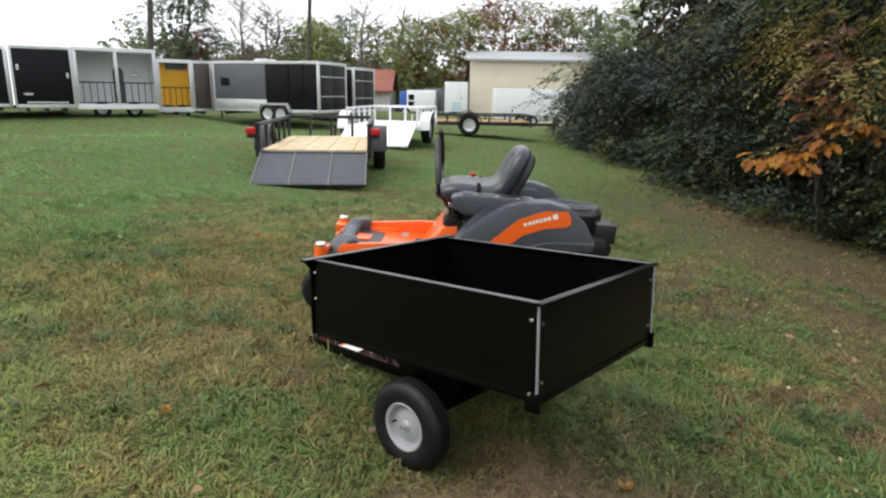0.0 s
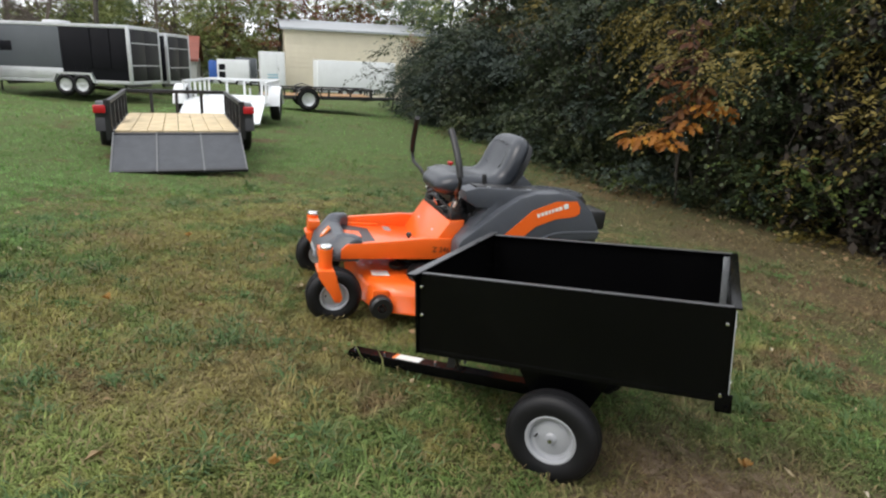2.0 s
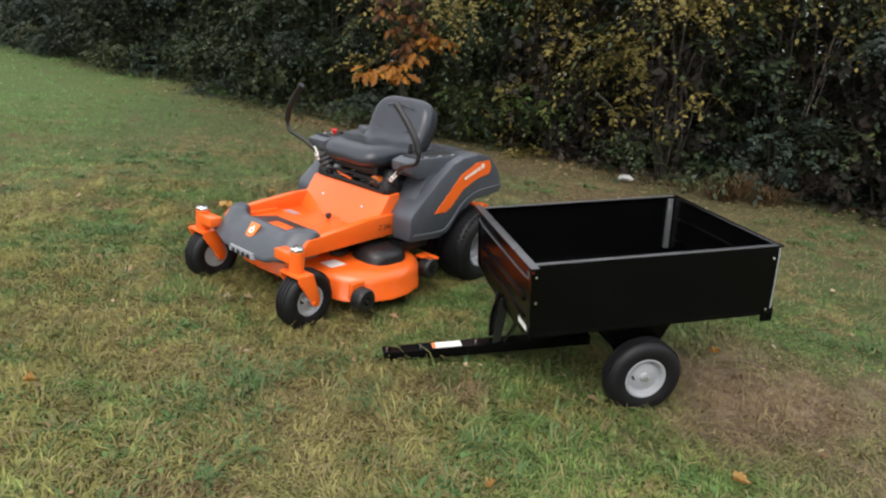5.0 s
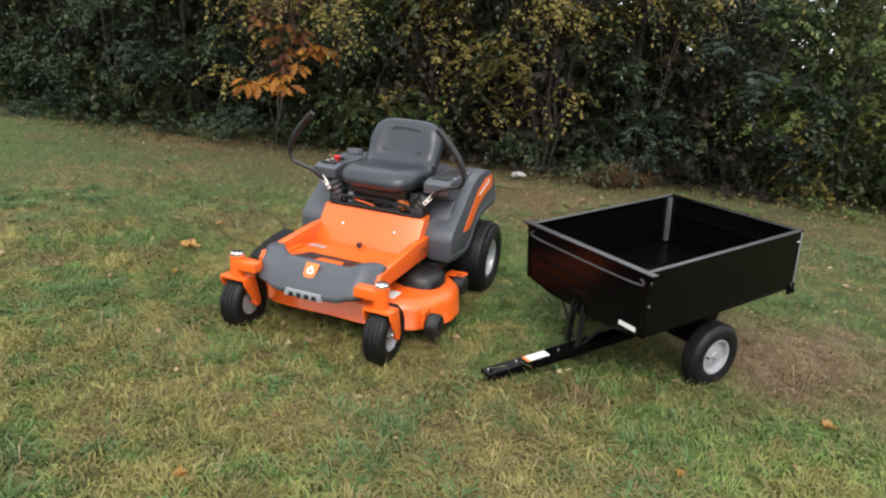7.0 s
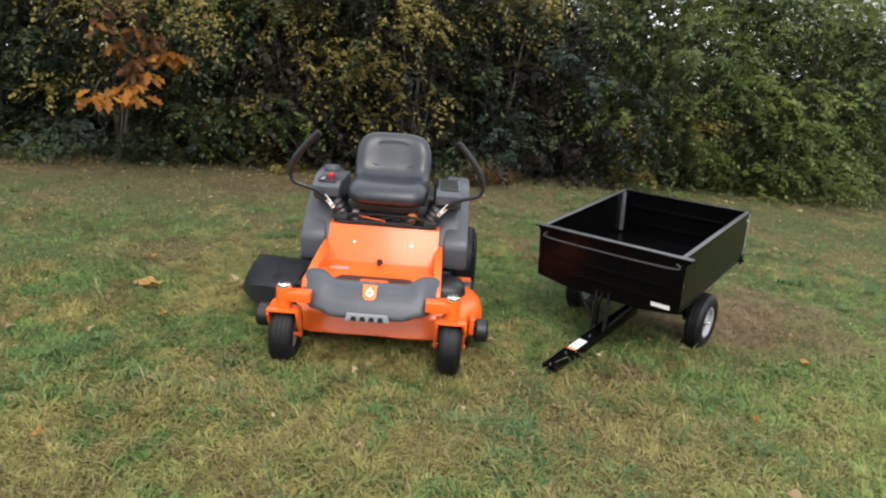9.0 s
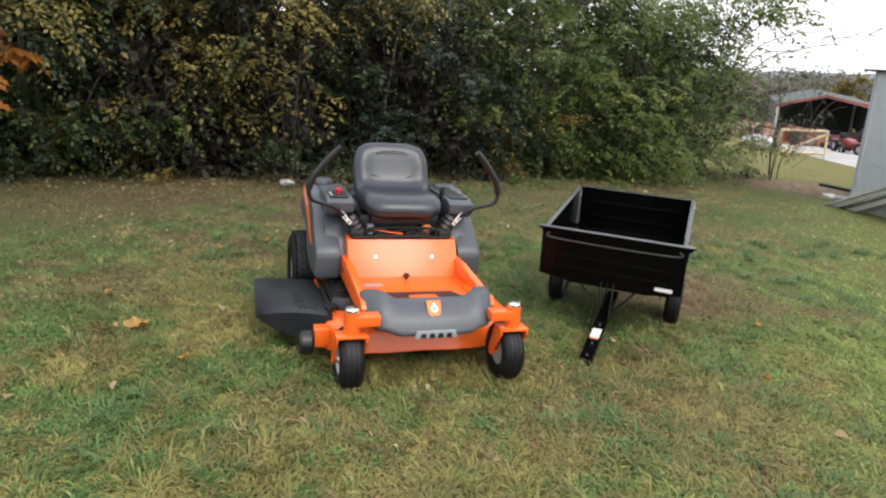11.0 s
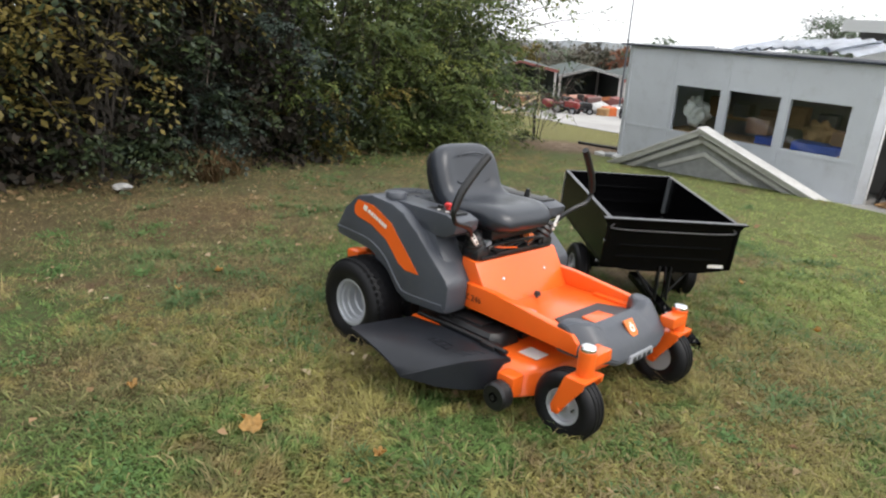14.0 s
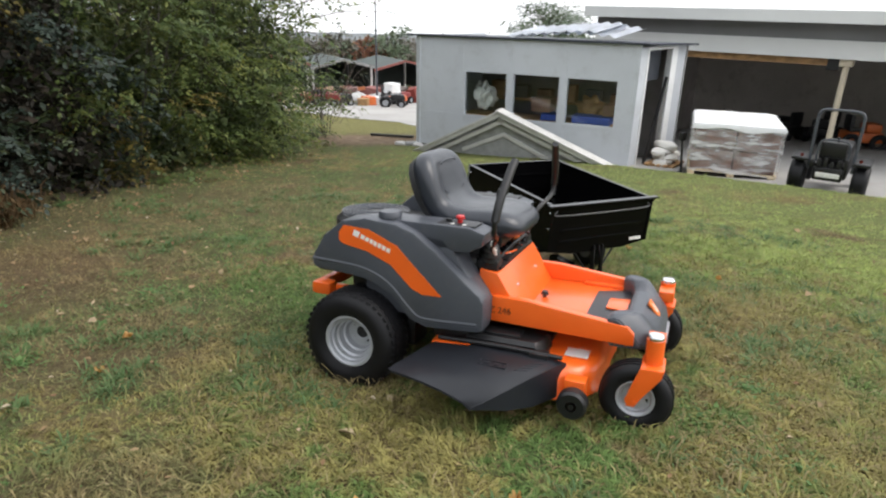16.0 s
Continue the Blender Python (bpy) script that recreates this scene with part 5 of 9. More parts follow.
# ---- foliage ----
def leaf_mesh(name, material, lobes, twigs, per_twig, size, droop=0.25, spread=0.45, shell=(0.55, 1.05), length=(0.25, 0.6)):
    """Leaves along twigs that grow out of rounded lobes (x, y, z, rx, ry, rz)."""
    L = np.array(lobes, float)
    wgt = L[:, 3] * L[:, 4] + L[:, 4] * L[:, 5] + L[:, 3] * L[:, 5]
    pick = rng.choice(len(L), twigs, p=wgt / wgt.sum())
    d = rng.normal(0, 1, (twigs, 3))
    d /= np.linalg.norm(d, axis=1)[:, None]
    q = rng.uniform(*shell, twigs) ** 0.7
    org = L[pick, :3] + d * L[pick, 3:] * q[:, None]
    ax = d * 0.8 + rng.normal(0, spread, (twigs, 3)) + np.array([0, 0, 0.15])
    ax /= np.linalg.norm(ax, axis=1)[:, None]
    ln = rng.uniform(*length, twigs)
    t = np.tile(np.linspace(0.1, 1, per_twig), (twigs, 1)) + rng.normal(0, 0.03, (twigs, per_twig))
    pos = org[:, None] + ax[:, None] * (t * ln[:, None])[:, :, None]
    pos[:, :, 2] -= droop * (t ** 2) * ln[:, None]
    pos = pos.reshape(-1, 3)
    c = len(pos)
    axl = np.repeat(ax, per_twig, 0)
    out = axl * 0.5 + rng.normal(0, 0.75, (c, 3)) + np.array([0, 0, -0.2])
    out /= np.linalg.norm(out, axis=1)[:, None]
    nrm = rng.normal(0, 0.6, (c, 3)) + np.array([0, 0, 0.8])
    wide = np.cross(out, nrm)
    wide /= np.linalg.norm(wide, axis=1)[:, None] + 1e-9
    up = np.cross(wide, out)
    s = size * rng.lognormal(0, 0.28, c)[:, None]
    v = np.stack([pos, pos + out * s * 0.45 + wide * s * 0.30 - up * s * 0.06, pos + out * s, pos + out * s * 0.45 - wide * s * 0.30 - up * s * 0.06], 1).reshape(-1, 3)
    return fast_mesh(name, v, np.arange(c)[:, None] * 4 + np.array([[0, 1, 2, 3]]), material)


HEDGE_DARK = foliage("dark_hedge_leaf", [(0.1, (0.014, 0.023, 0.013)), (0.45, (0.030, 0.046, 0.021)), (0.75, (0.054, 0.069, 0.027)), (0.95, (0.105, 0.094, 0.031))], 0.45, 0.45, 0.9, 0.2)
# core leaves: the shade inside the shrubs is put into their darker colour
HEDGE_CORE = foliage("shaded_hedge_leaf", [(0.0, (0.014, 0.021, 0.012)), (0.7, (0.030, 0.039, 0.018)), (1.0, (0.055, 0.052, 0.023))], 0.6, 0.4, 0.8, 0.1)
END_CORE = foliage("shaded_green_leaf", [(0.0, (0.026, 0.040, 0.016)), (0.7, (0.060, 0.080, 0.026)), (1.0, (0.11, 0.11, 0.036))], 0.6, 0.4, 0.8, 0.2)
BROWN_CORE = foliage("shaded_brown_leaf", [(0.0, (0.012, 0.011, 0.009)), (0.6, (0.024, 0.021, 0.016)), (1.0, (0.050, 0.036, 0.024))], 0.7, 0.4, 0.8, 0.05)
HEDGE_GREEN = foliage("green_hedge_leaf", [(0.1, (0.032, 0.055, 0.019)), (0.5, (0.066, 0.098, 0.028)), (0.85, (0.125, 0.145, 0.036)), (1.0, (0.22, 0.185, 0.045))], 0.5, 0.5, 0.7, 0.3)
END_GREEN = foliage("yellow_green_leaf", [(0.1, (0.050, 0.080, 0.025)), (0.5, (0.110, 0.150, 0.042)), (0.85, (0.195, 0.208, 0.055)), (1.0, (0.29, 0.25, 0.07))], 0.5, 0.5, 0.7, 0.35)
HEDGE_BLUE = foliage("cedar_leaf", [(0.1, (0.014, 0.024, 0.019)), (0.6, (0.030, 0.045, 0.033)), (1.0, (0.060, 0.078, 0.052))], 0.55, 0.5, 0.8, 0.15)
YELLOW_LEAF = foliage("yellow_leaf", [(0.0, (0.066, 0.062, 0.020)), (0.35, (0.130, 0.105, 0.028)), (0.75, (0.225, 0.178, 0.050)), (1.0, (0.34, 0.27, 0.10))], 0.5, 0.4, 1.2, 0.35)
ORANGE_LEAF = foliage("orange_leaf", [(0.0, (0.15, 0.050, 0.012)), (0.5, (0.34, 0.135, 0.018)), (1.0, (0.50, 0.25, 0.040))], 0.5, 0.3, 2.0, 0.35)
RUST_LEAF = foliage("rust_leaf", [(0.0, (0.09, 0.035, 0.022)), (0.6, (0.19, 0.075, 0.04)), (1.0, (0.27, 0.15, 0.06))], 0.6, 0.5, 0.4, 0.25)
PALE_GREEN = foliage("pale_green_leaf", [(0.0, (0.12, 0.16, 0.055)), (0.6, (0.22, 0.26, 0.09)), (1.0, (0.32, 0.31, 0.13))], 0.6, 0.5, 0.35, 0.25)
FAR_DARK = foliage("far_dark_leaf", [(0.0, (0.055, 0.080, 0.05)), (0.6, (0.095, 0.13, 0.075)), (1.0, (0.15, 0.175, 0.09))], 0.6, 0.5, 0.3, 0.2)
BARK = surface("bark", (0.055, 0.047, 0.040), 0.9, vary=0.4, scale=9, grain=40, bump=0.6)
TWIG = surface("bare_twig", (0.13, 0.105, 0.088), 0.85, vary=0.3, scale=9, grain=40, bump=0.3)


def limbs(bm, base, top, r, count, spread, rnd, forks=2):
    """A tapered, slightly crooked trunk with limbs that fork."""
    b, t = Vector(base), Vector(top)
    pts = [b.lerp(t, k / 4) + Vector((rnd.uniform(-1, 1), rnd.uniform(-1, 1), 0)) * (0.04 * (t - b).length if 0 < k < 4 else 0) for k in range(5)]
    tube(bm, pts, [r, r * 0.85, r * 0.7, r * 0.5, r * 0.2], 7, 2)
    for k in range(count):
        q = rnd.uniform(0.25, 0.95)
        o = b.lerp(t, q)
        a = rnd.uniform(0, 2 * math.pi)
        e = o + Vector((math.cos(a) * spread, math.sin(a) * spread, rnd.uniform(0.3, 0.9) * spread)) * rnd.uniform(0.6, 1.2) * (1.15 - 0.5 * q)
        m = o.lerp(e, 0.5) + Vector((0, 0, rnd.uniform(-0.1, 0.15) * spread))
        rr = r * 0.42 * (1.1 - q * 0.6)
        tube(bm, [o, m, e], [rr, rr * 0.7, rr * 0.2], 5, 2)
        for _ in range(forks):
            s = o.lerp(e, rnd.uniform(0.4, 0.9))
            f = s + Vector((rnd.uniform(-1, 1), rnd.uniform(-1, 1), rnd.uniform(-0.1, 0.9))) * spread * 0.45
            tube(bm, [s, s.lerp(f, 0.5) + Vector((0, 0, 0.05 * spread)), f], [rr * 0.45, rr * 0.3, rr * 0.08], 3, 2)


def spray_mesh(name, material, pads, twigs, per_twig, size, droop=0.45, length=(0.28, 0.6)):
    """Drooping sprays: leaves in two ranks along twigs that reach outward from flat pads (x, y, z, r, rz, azimuth)."""
    P = np.array(pads, float)
    pick = rng.choice(len(P), twigs, p=P[:, 3] ** 2 / (P[:, 3] ** 2).sum())
    a, q = rng.uniform(0, 6.283, twigs), np.sqrt(rng.uniform(0, 1, twigs))
    up = rng.normal(0.25, 0.5, twigs)
    org = P[pick, :3] + np.stack([np.cos(a) * q * P[pick, 3], np.sin(a) * q * P[pick, 3], up * P[pick, 4]], 1)
    az = P[pick, 5] + rng.normal(0, 0.75, twigs)
    ax = np.stack([np.cos(az), np.sin(az), rng.normal(0.25, 0.4, twigs)], 1)
    ax /= np.linalg.norm(ax, axis=1)[:, None]
    nrm = np.stack([rng.normal(0, 0.35, twigs), rng.normal(0, 0.35, twigs), np.ones(twigs)], 1) + 0.25 * ax
    side = np.cross(nrm, ax)
    side /= np.linalg.norm(side, axis=1)[:, None]
    ln = rng.uniform(*length, twigs)
    t = np.tile(np.linspace(0.08, 1, per_twig), (twigs, 1))
    pos = org[:, None] + ax[:, None] * (t * ln[:, None])[:, :, None]
    pos[:, :, 2] -= droop * (t ** 2) * ln[:, None]
    rank = np.tile(np.where(np.arange(per_twig) % 2, 1.0, -1.0), (twigs, 1)) * np.where(np.arange(per_twig) == per_twig - 1, 0.15, 1.0)
    lower = ax[:, None] + np.stack([0 * t, 0 * t, -1.6 * droop * t], 2)
    out = 0.62 * lower + rank[:, :, None] * side[:, None] + rng.normal(0, 0.22, (twigs, per_twig, 3))
    out[:, :, 2] -= 0.15
    out /= np.linalg.norm(out, axis=2)[:, :, None]
    nn = np.repeat(nrm[:, None], per_twig, 1) + rng.normal(0, 0.28, (twigs, per_twig, 3))
    pos, out, nn = pos.reshape(-1, 3), out.reshape(-1, 3), nn.reshape(-1, 3)
    wide = np.cross(out, nn)
    wide /= np.linalg.norm(wide, axis=1)[:, None] + 1e-9
    upv = np.cross(wide, out)
    c = len(pos)
    s = size * rng.lognormal(0, 0.25, c)[:, None]
    v = np.stack([pos, pos + out * s * 0.42 + wide * s * 0.27 - upv * s * 0.05, pos + out * s - upv * s * 0.08, pos + out * s * 0.42 - wide * s * 0.27 - upv * s * 0.05], 1).reshape(-1, 3)
    return fast_mesh(name, v, np.arange(c)[:, None] * 4 + np.array([[0, 1, 2, 3]]), material)


def woody(name, x, y, height, radius, materials, label, category, group, twigs, per_twig, size, seed, low=0.1, trunk=0.07, pads=26, core=0.32, stems=0, core_mat=None, **how):
    """A shrub or tree: trunk, limbs, a leafy core mostly coloured for inner shade, and pads of sprays, each pad of one
    kind of leaf.
    """
    rnd = random.Random(seed)
    z0 = land(x, y)
    ob = thing(name, pose(x, y, z0 - 0.05), label, category, group)
    bm = bmesh.new()
    limbs(bm, (0, 0, 0), (rnd.uniform(-0.2, 0.2), rnd.uniform(-0.2, 0.2), height * 0.85), trunk, 10, radius * 0.8, rnd)
    if category == "shrub":
        for k in range(4):
            a = rnd.uniform(0, 6.28)
            limbs(bm, (0.15 * math.cos(a), 0.15 * math.sin(a), 0), (radius * 0.6 * math.cos(a), radius * 0.6 * math.sin(a), height * rnd.uniform(0.5, 0.8)), trunk * 0.5, 4, radius * 0.4, rnd, 1)
    part("trunk", bm, BARK, ob)
    if stems:
        bm = bmesh.new()
        for k in range(stems):
            a, h1 = rnd.uniform(0, 6.28), height * rnd.uniform(0.25, 0.75)
            r1 = radius * rnd.uniform(0.95, 1.3)
            c, s = math.cos(a), math.sin(a)
            tube(bm, [(0.4 * radius * c, 0.4 * radius * s, h1 * 0.45), (0.8 * radius * c, 0.8 * radius * s, h1), (r1 * c, r1 * s, h1 + rnd.uniform(-0.5, 0.3))], [0.008, 0.006, 0.002], 3, 3)
        tagged(part("bare_twig", bm, BARK if height > 2.4 and trunk > 0.03 else TWIG, ob), "thin bare grey stems", "", "", "stuff")
    heap = {}
    for k in range(pads):
        zc = height * (low + (0.95 - low) * ((k + rnd.random()) / pads) ** (1.25 if low < 0.05 else 1.0))
        f = zc / height
        prof = 1.0 + 0.40 * f - 1.0 * f * f if low < 0.05 else math.sin(math.pi * min(1.0, 0.18 + 0.82 * (f - low) / (1 - low)) ** 0.8) ** 0.6
        a = rnd.uniform(0, 6.283)
        q = radius * max(0.12, prof) * rnd.uniform(0.45, 1.0)
        s = radius * rnd.uniform(0.20, 0.42)
        u, tot = rnd.random() * sum(m[1] for m in materials), 0.0
        for mat, share in materials:
            tot += share
            if u <= tot:
                break
        heap.setdefault(mat.name, (mat, []))[1].append((q * math.cos(a), q * math.sin(a), zc, s, s * rnd.uniform(0.35, 0.6), a))
    area = sum(p[3] ** 2 for m, lst in heap.values() for p in lst)
    for mat, lst in heap.values():
        n = max(8, int(twigs * (1 - core) * sum(p[3] ** 2 for p in lst) / area))
        c = new("crown", spray_mesh("crown", mat, lst, n, per_twig, size, **how))
        c.parent = ob
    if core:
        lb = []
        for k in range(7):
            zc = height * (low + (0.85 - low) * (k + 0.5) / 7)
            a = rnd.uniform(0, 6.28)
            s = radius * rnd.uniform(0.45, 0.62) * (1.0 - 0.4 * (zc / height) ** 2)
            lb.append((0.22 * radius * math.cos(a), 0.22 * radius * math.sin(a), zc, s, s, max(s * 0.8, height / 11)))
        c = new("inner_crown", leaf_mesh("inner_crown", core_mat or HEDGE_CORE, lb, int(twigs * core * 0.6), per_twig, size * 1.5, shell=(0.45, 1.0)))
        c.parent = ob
    return ob


# the hedge: shrubs shoulder to shoulder along the lawn's far side
ROW = [(-13.2, 21.3), (-9.2, 16.2), (-5.4, 13.3), (-3.9, 11.1), (-2.0, 9.9), (0.7, 8.05), (3.2, 6.6), (5.15, 5.0), (6.8, 3.45), (8.3, 3.05), (9.7, 3.5)]


def along(line, step):
    out, carry = [], 0.0
    for (x0, y0), (x1, y1) in zip(line, line[1:]):
        n = math.hypot(x1 - x0, y1 - y0)
        s = carry
        while s < n:
            out.append((x0 + (x1 - x0) * s / n, y0 + (y1 - y0) * s / n, (y1 - y0) / n, (x1 - x0) / n))
            s += step
        carry = s - n
    return out


for k, (x, y, sy, cx) in enumerate(along(ROW, 1.35)):
    rnd = random.Random(100 + k)
    if x < -5:
        mats = [(HEDGE_BLUE, 0.7), (HEDGE_DARK, 0.3)]
    elif x < -2.4:
        mats = [(HEDGE_DARK, 0.6), (HEDGE_BLUE, 0.3), (HEDGE_GREEN, 0.1)]
    elif x < 1.6:
        mats = [(HEDGE_DARK, 0.66), (HEDGE_BLUE, 0.10), (YELLOW_LEAF, 0.10), (HEDGE_GREEN, 0.14)]
    elif x < 4.4:
        mats = [(HEDGE_DARK, 0.56), (HEDGE_BLUE, 0.38), (YELLOW_LEAF, 0.03), (HEDGE_GREEN, 0.03)]
    else:
        mats = [(END_GREEN, 0.68), (HEDGE_DARK, 0.12), (HEDGE_GREEN, 0.15), (YELLOW_LEAF, 0.05)]
    h = rnd.uniform(2.5, 3.1) if x < -6 else rnd.uniform(2.8, 4.0) if x < 6.5 else rnd.uniform(3.0, 3.8)
    woody("hedge_shrub", x + rnd.uniform(-0.25, 0.25), y + rnd.uniform(-0.25, 0.25), h, rnd.uniform(1.1, 1.5), mats,
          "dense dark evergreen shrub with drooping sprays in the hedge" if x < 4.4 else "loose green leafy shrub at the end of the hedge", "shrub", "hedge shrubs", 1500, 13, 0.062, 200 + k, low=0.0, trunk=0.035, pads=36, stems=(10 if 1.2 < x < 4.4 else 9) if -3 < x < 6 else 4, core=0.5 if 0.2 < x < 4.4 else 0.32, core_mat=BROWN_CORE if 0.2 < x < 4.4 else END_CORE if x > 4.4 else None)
# taller trees behind the hedge
for k, (x, y, sy, cx) in enumerate(along([(-12.0, 24.5), (-7.2, 18.0), (-3.0, 13.4), (1.5, 11.3), (5.0, 9.0), (8.0, 6.0), (10.6, 4.6)], 2.4)):
    rnd = random.Random(300 + k)
    mats = [(HEDGE_DARK, 0.45), (HEDGE_BLUE, 0.28), (YELLOW_LEAF, 0.09), (HEDGE_GREEN, 0.18)] if x > -6 else [(HEDGE_DARK, 0.75), (RUST_LEAF, 0.15), (YELLOW_LEAF, 0.1)]
    if x > 3.5:
        mats = [(END_GREEN, 0.65), (HEDGE_GREEN, 0.2), (HEDGE_DARK, 0.15)]
    woody("hedge_tree", x, y, rnd.uniform(5.6, 7.0) if -6 < x < 6.5 else 5.0 if x > 0 else 4.4, rnd.uniform(1.8, 2.3), mats, "tree with green and yellowing leaves behind the hedge", "tree", "hedge trees", 1350, 13, 0.080, 400 + k, low=0.15, trunk=0.09, pads=30, core_mat=END_CORE if x > 3.5 else None, length=(0.4, 0.9))
# loose feathery ends: sparse sprays at both ends of the hedge
for k, (x, y, h, r) in enumerate(((-13.6, 20.6, 2.2, 1.0), (-14.2, 21.2, 3.0, 1.3), (10.4, 4.5, 3.4, 1.5), (10.8, 4.6, 5.4, 2.3), (8.8, 2.95, 4.8, 1.65))):
    woody("loose_shrub", x, y, h, r, [(HEDGE_DARK if k < 2 else END_GREEN, 0.8), (RUST_LEAF if k < 2 else HEDGE_DARK, 0.2)], "sparse shrub with feathery sprays and bare stems", "shrub", "loose shrubs", 110 if k < 2 else 420, 13, 0.10, 700 + k, low=0.42 if k > 3 else 0.2, trunk=0.03, pads=16, core=0.0, stems=14, length=(0.5, 1.0))


for k, (x, y, h, r) in enumerate(((1.15, 7.25, 3.3, 0.95), (0.1, 8.0, 1.9, 0.8), (2.4, 6.75, 3.4, 0.8))):
    woody("yellowing_shrub", x, y, h, r, [(YELLOW_LEAF, 0.75), (HEDGE_DARK, 0.25)], "thin shrub with sparse yellowing leaves in the hedge", "shrub", "yellowing shrubs", 130, 9, 0.085, 750 + k, low=0.3 if h > 2 else 0.05, trunk=0.018, pads=14, core=0.0, stems=2, length=(0.3, 0.6))


def back_thicket():
    """The wood behind the hedge, in the shade-dark inner leaf colour, seen only through its gaps."""
    g = random.Random(21)
    lobes = []
    for x, y, sy, cx in along([(-10.0, 22.5), (-4.0, 16.0), (2.5, 13.0), (6.5, 10.0), (9.5, 7.0)], 1.5):
        for k in range(3):
            r = g.uniform(1.1, 1.7)
            lobes.append((x + g.uniform(-0.6, 0.6), y + g.uniform(-0.5, 0.5), land(x, y) + 0.8 + 2.1 * k + g.uniform(-0.4, 0.4), r, r, 1.5))
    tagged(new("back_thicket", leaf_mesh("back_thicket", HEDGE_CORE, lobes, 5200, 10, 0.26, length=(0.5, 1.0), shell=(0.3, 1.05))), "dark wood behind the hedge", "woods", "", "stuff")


back_thicket()


def oak_branch():
    """A young oak leaning out of the hedge: whorls of big lobed leaves, bright orange below and rust-red above."""
    ob = thing("oak_sapling", pose(-2.2, 9.05, land(-2.2, 9.05) - 0.70), "young oak with orange autumn leaves in the hedge", "tree")
    bm = bmesh.new()
    tube(bm, [(0, 0.1, 0.65), (0.02, -0.15, 1.05), (0.0, -0.55, 1.6), (-0.12, -0.95, 1.72)], [0.025, 0.02, 0.014, 0.006], 8)
    tube(bm, [(0.02, -0.3, 1.1), (0.10, -0.6, 1.8), (0.16, -0.80, 2.35), (0.12, -0.75, 3.0)], [0.018, 0.013, 0.009, 0.004], 8)
    tube(bm, [(0.0, -0.45, 1.5), (-0.25, -0.75, 1.78), (-0.45, -1.0, 1.66)], [0.012, 0.008, 0.004], 6)
    tube(bm, [(0.10, -0.6, 1.8), (0.28, -0.85, 2.02), (0.46, -0.95, 2.02)], [0.010, 0.007, 0.004], 6)
    part("trunk", bm, BARK, ob)
    rnd = random.Random(5)
    outline = [(0.0, 0.015), (0.16, 0.05), (0.26, 0.16), (0.36, 0.09), (0.50, 0.25), (0.62, 0.11), (0.76, 0.20), (0.86, 0.08), (1.0, 0.0)]
    whorls = {"low": ((-0.14, -0.97, 1.66), (-0.30, -0.96, 1.60), (-0.46, -1.0, 1.62), (0.02, -0.92, 1.70), (-0.02, -0.98, 1.56), (0.20, -0.86, 1.80), (0.46, -0.95, 2.03), (0.58, -0.95, 1.98), (0.36, -0.90, 2.02)),
              "middle": ((0.10, -0.78, 2.00), (0.26, -0.84, 2.16), (-0.06, -0.76, 2.14), (-0.22, -0.82, 2.34), (0.04, -0.80, 1.86), (0.34, -0.80, 2.24), (0.12, -0.82, 2.30)),
              "high": ((0.16, -0.80, 2.48), (0.02, -0.76, 2.60), (0.24, -0.74, 2.66), (0.10, -0.78, 2.80), (-0.04, -0.72, 2.92), (0.20, -0.74, 3.02), (-0.14, -0.78, 2.50))}
    for level, mat, n, sizes, word in (("low", ORANGE_LEAF, 8, (0.16, 0.25), "large lobed orange oak leaves"), ("middle", RUSSET_LEAF, 9, (0.14, 0.22), "lobed russet and orange oak leaves"), ("high", DEEP_RUST, 10, (0.11, 0.18), "small rust-red oak leaves")):
        v, f = [], []
        for c in whorls[level]:
            turn = rnd.uniform(0, 6.28)
            for k in range(n):
                a = turn + 6.283 * k / n + rnd.uniform(-0.3, 0.3)
                p = Vector(c) + Vector((rnd.gauss(0, 0.03), rnd.gauss(0, 0.03), rnd.gauss(0, 0.03)))
                d = Vector((math.cos(a), math.sin(a) * 0.8 - 0.25, rnd.uniform(-0.95, -0.05))).normalized()
                w = d.cross(Vector((rnd.gauss(0, 0.3), rnd.gauss(-0.8, 0.3), 0.7))).normalized()
                u = w.cross(d)
                z = rnd.uniform(*sizes)
                i = len(v)
                for x, y in outline:
                    v.append(p + d * x * z + w * y * z + u * (0.35 * y - 0.22 * x * x) * z)
                for x, y in outline[::-1][1:-1]:
                    v.append(p + d * x * z - w * y * z + u * (0.35 * y - 0.22 * x * x) * z)
                f.append(list(range(i, len(v))))
        me = bpy.data.meshes.new("crown")
        me.from_pydata([tuple(q) for q in v], [], f)
        me.materials.append(mat)
        crown = new("crown", me)
        crown.parent = ob
        tagged(crown, word)


DEEP_RUST = foliage("deep_rust_leaf", [(0.0, (0.040, 0.020, 0.014)), (0.6, (0.095, 0.040, 0.022)), (1.0, (0.16, 0.070, 0.030))], 0.6, 0.4, 1.0, 0.25)
RUSSET_LEAF = foliage("russet_leaf", [(0.0, (0.055, 0.024, 0.012)), (0.5, (0.125, 0.050, 0.016)), (1.0, (0.28, 0.115, 0.022))], 0.5, 0.3, 2.0, 0.3)
oak_branch()
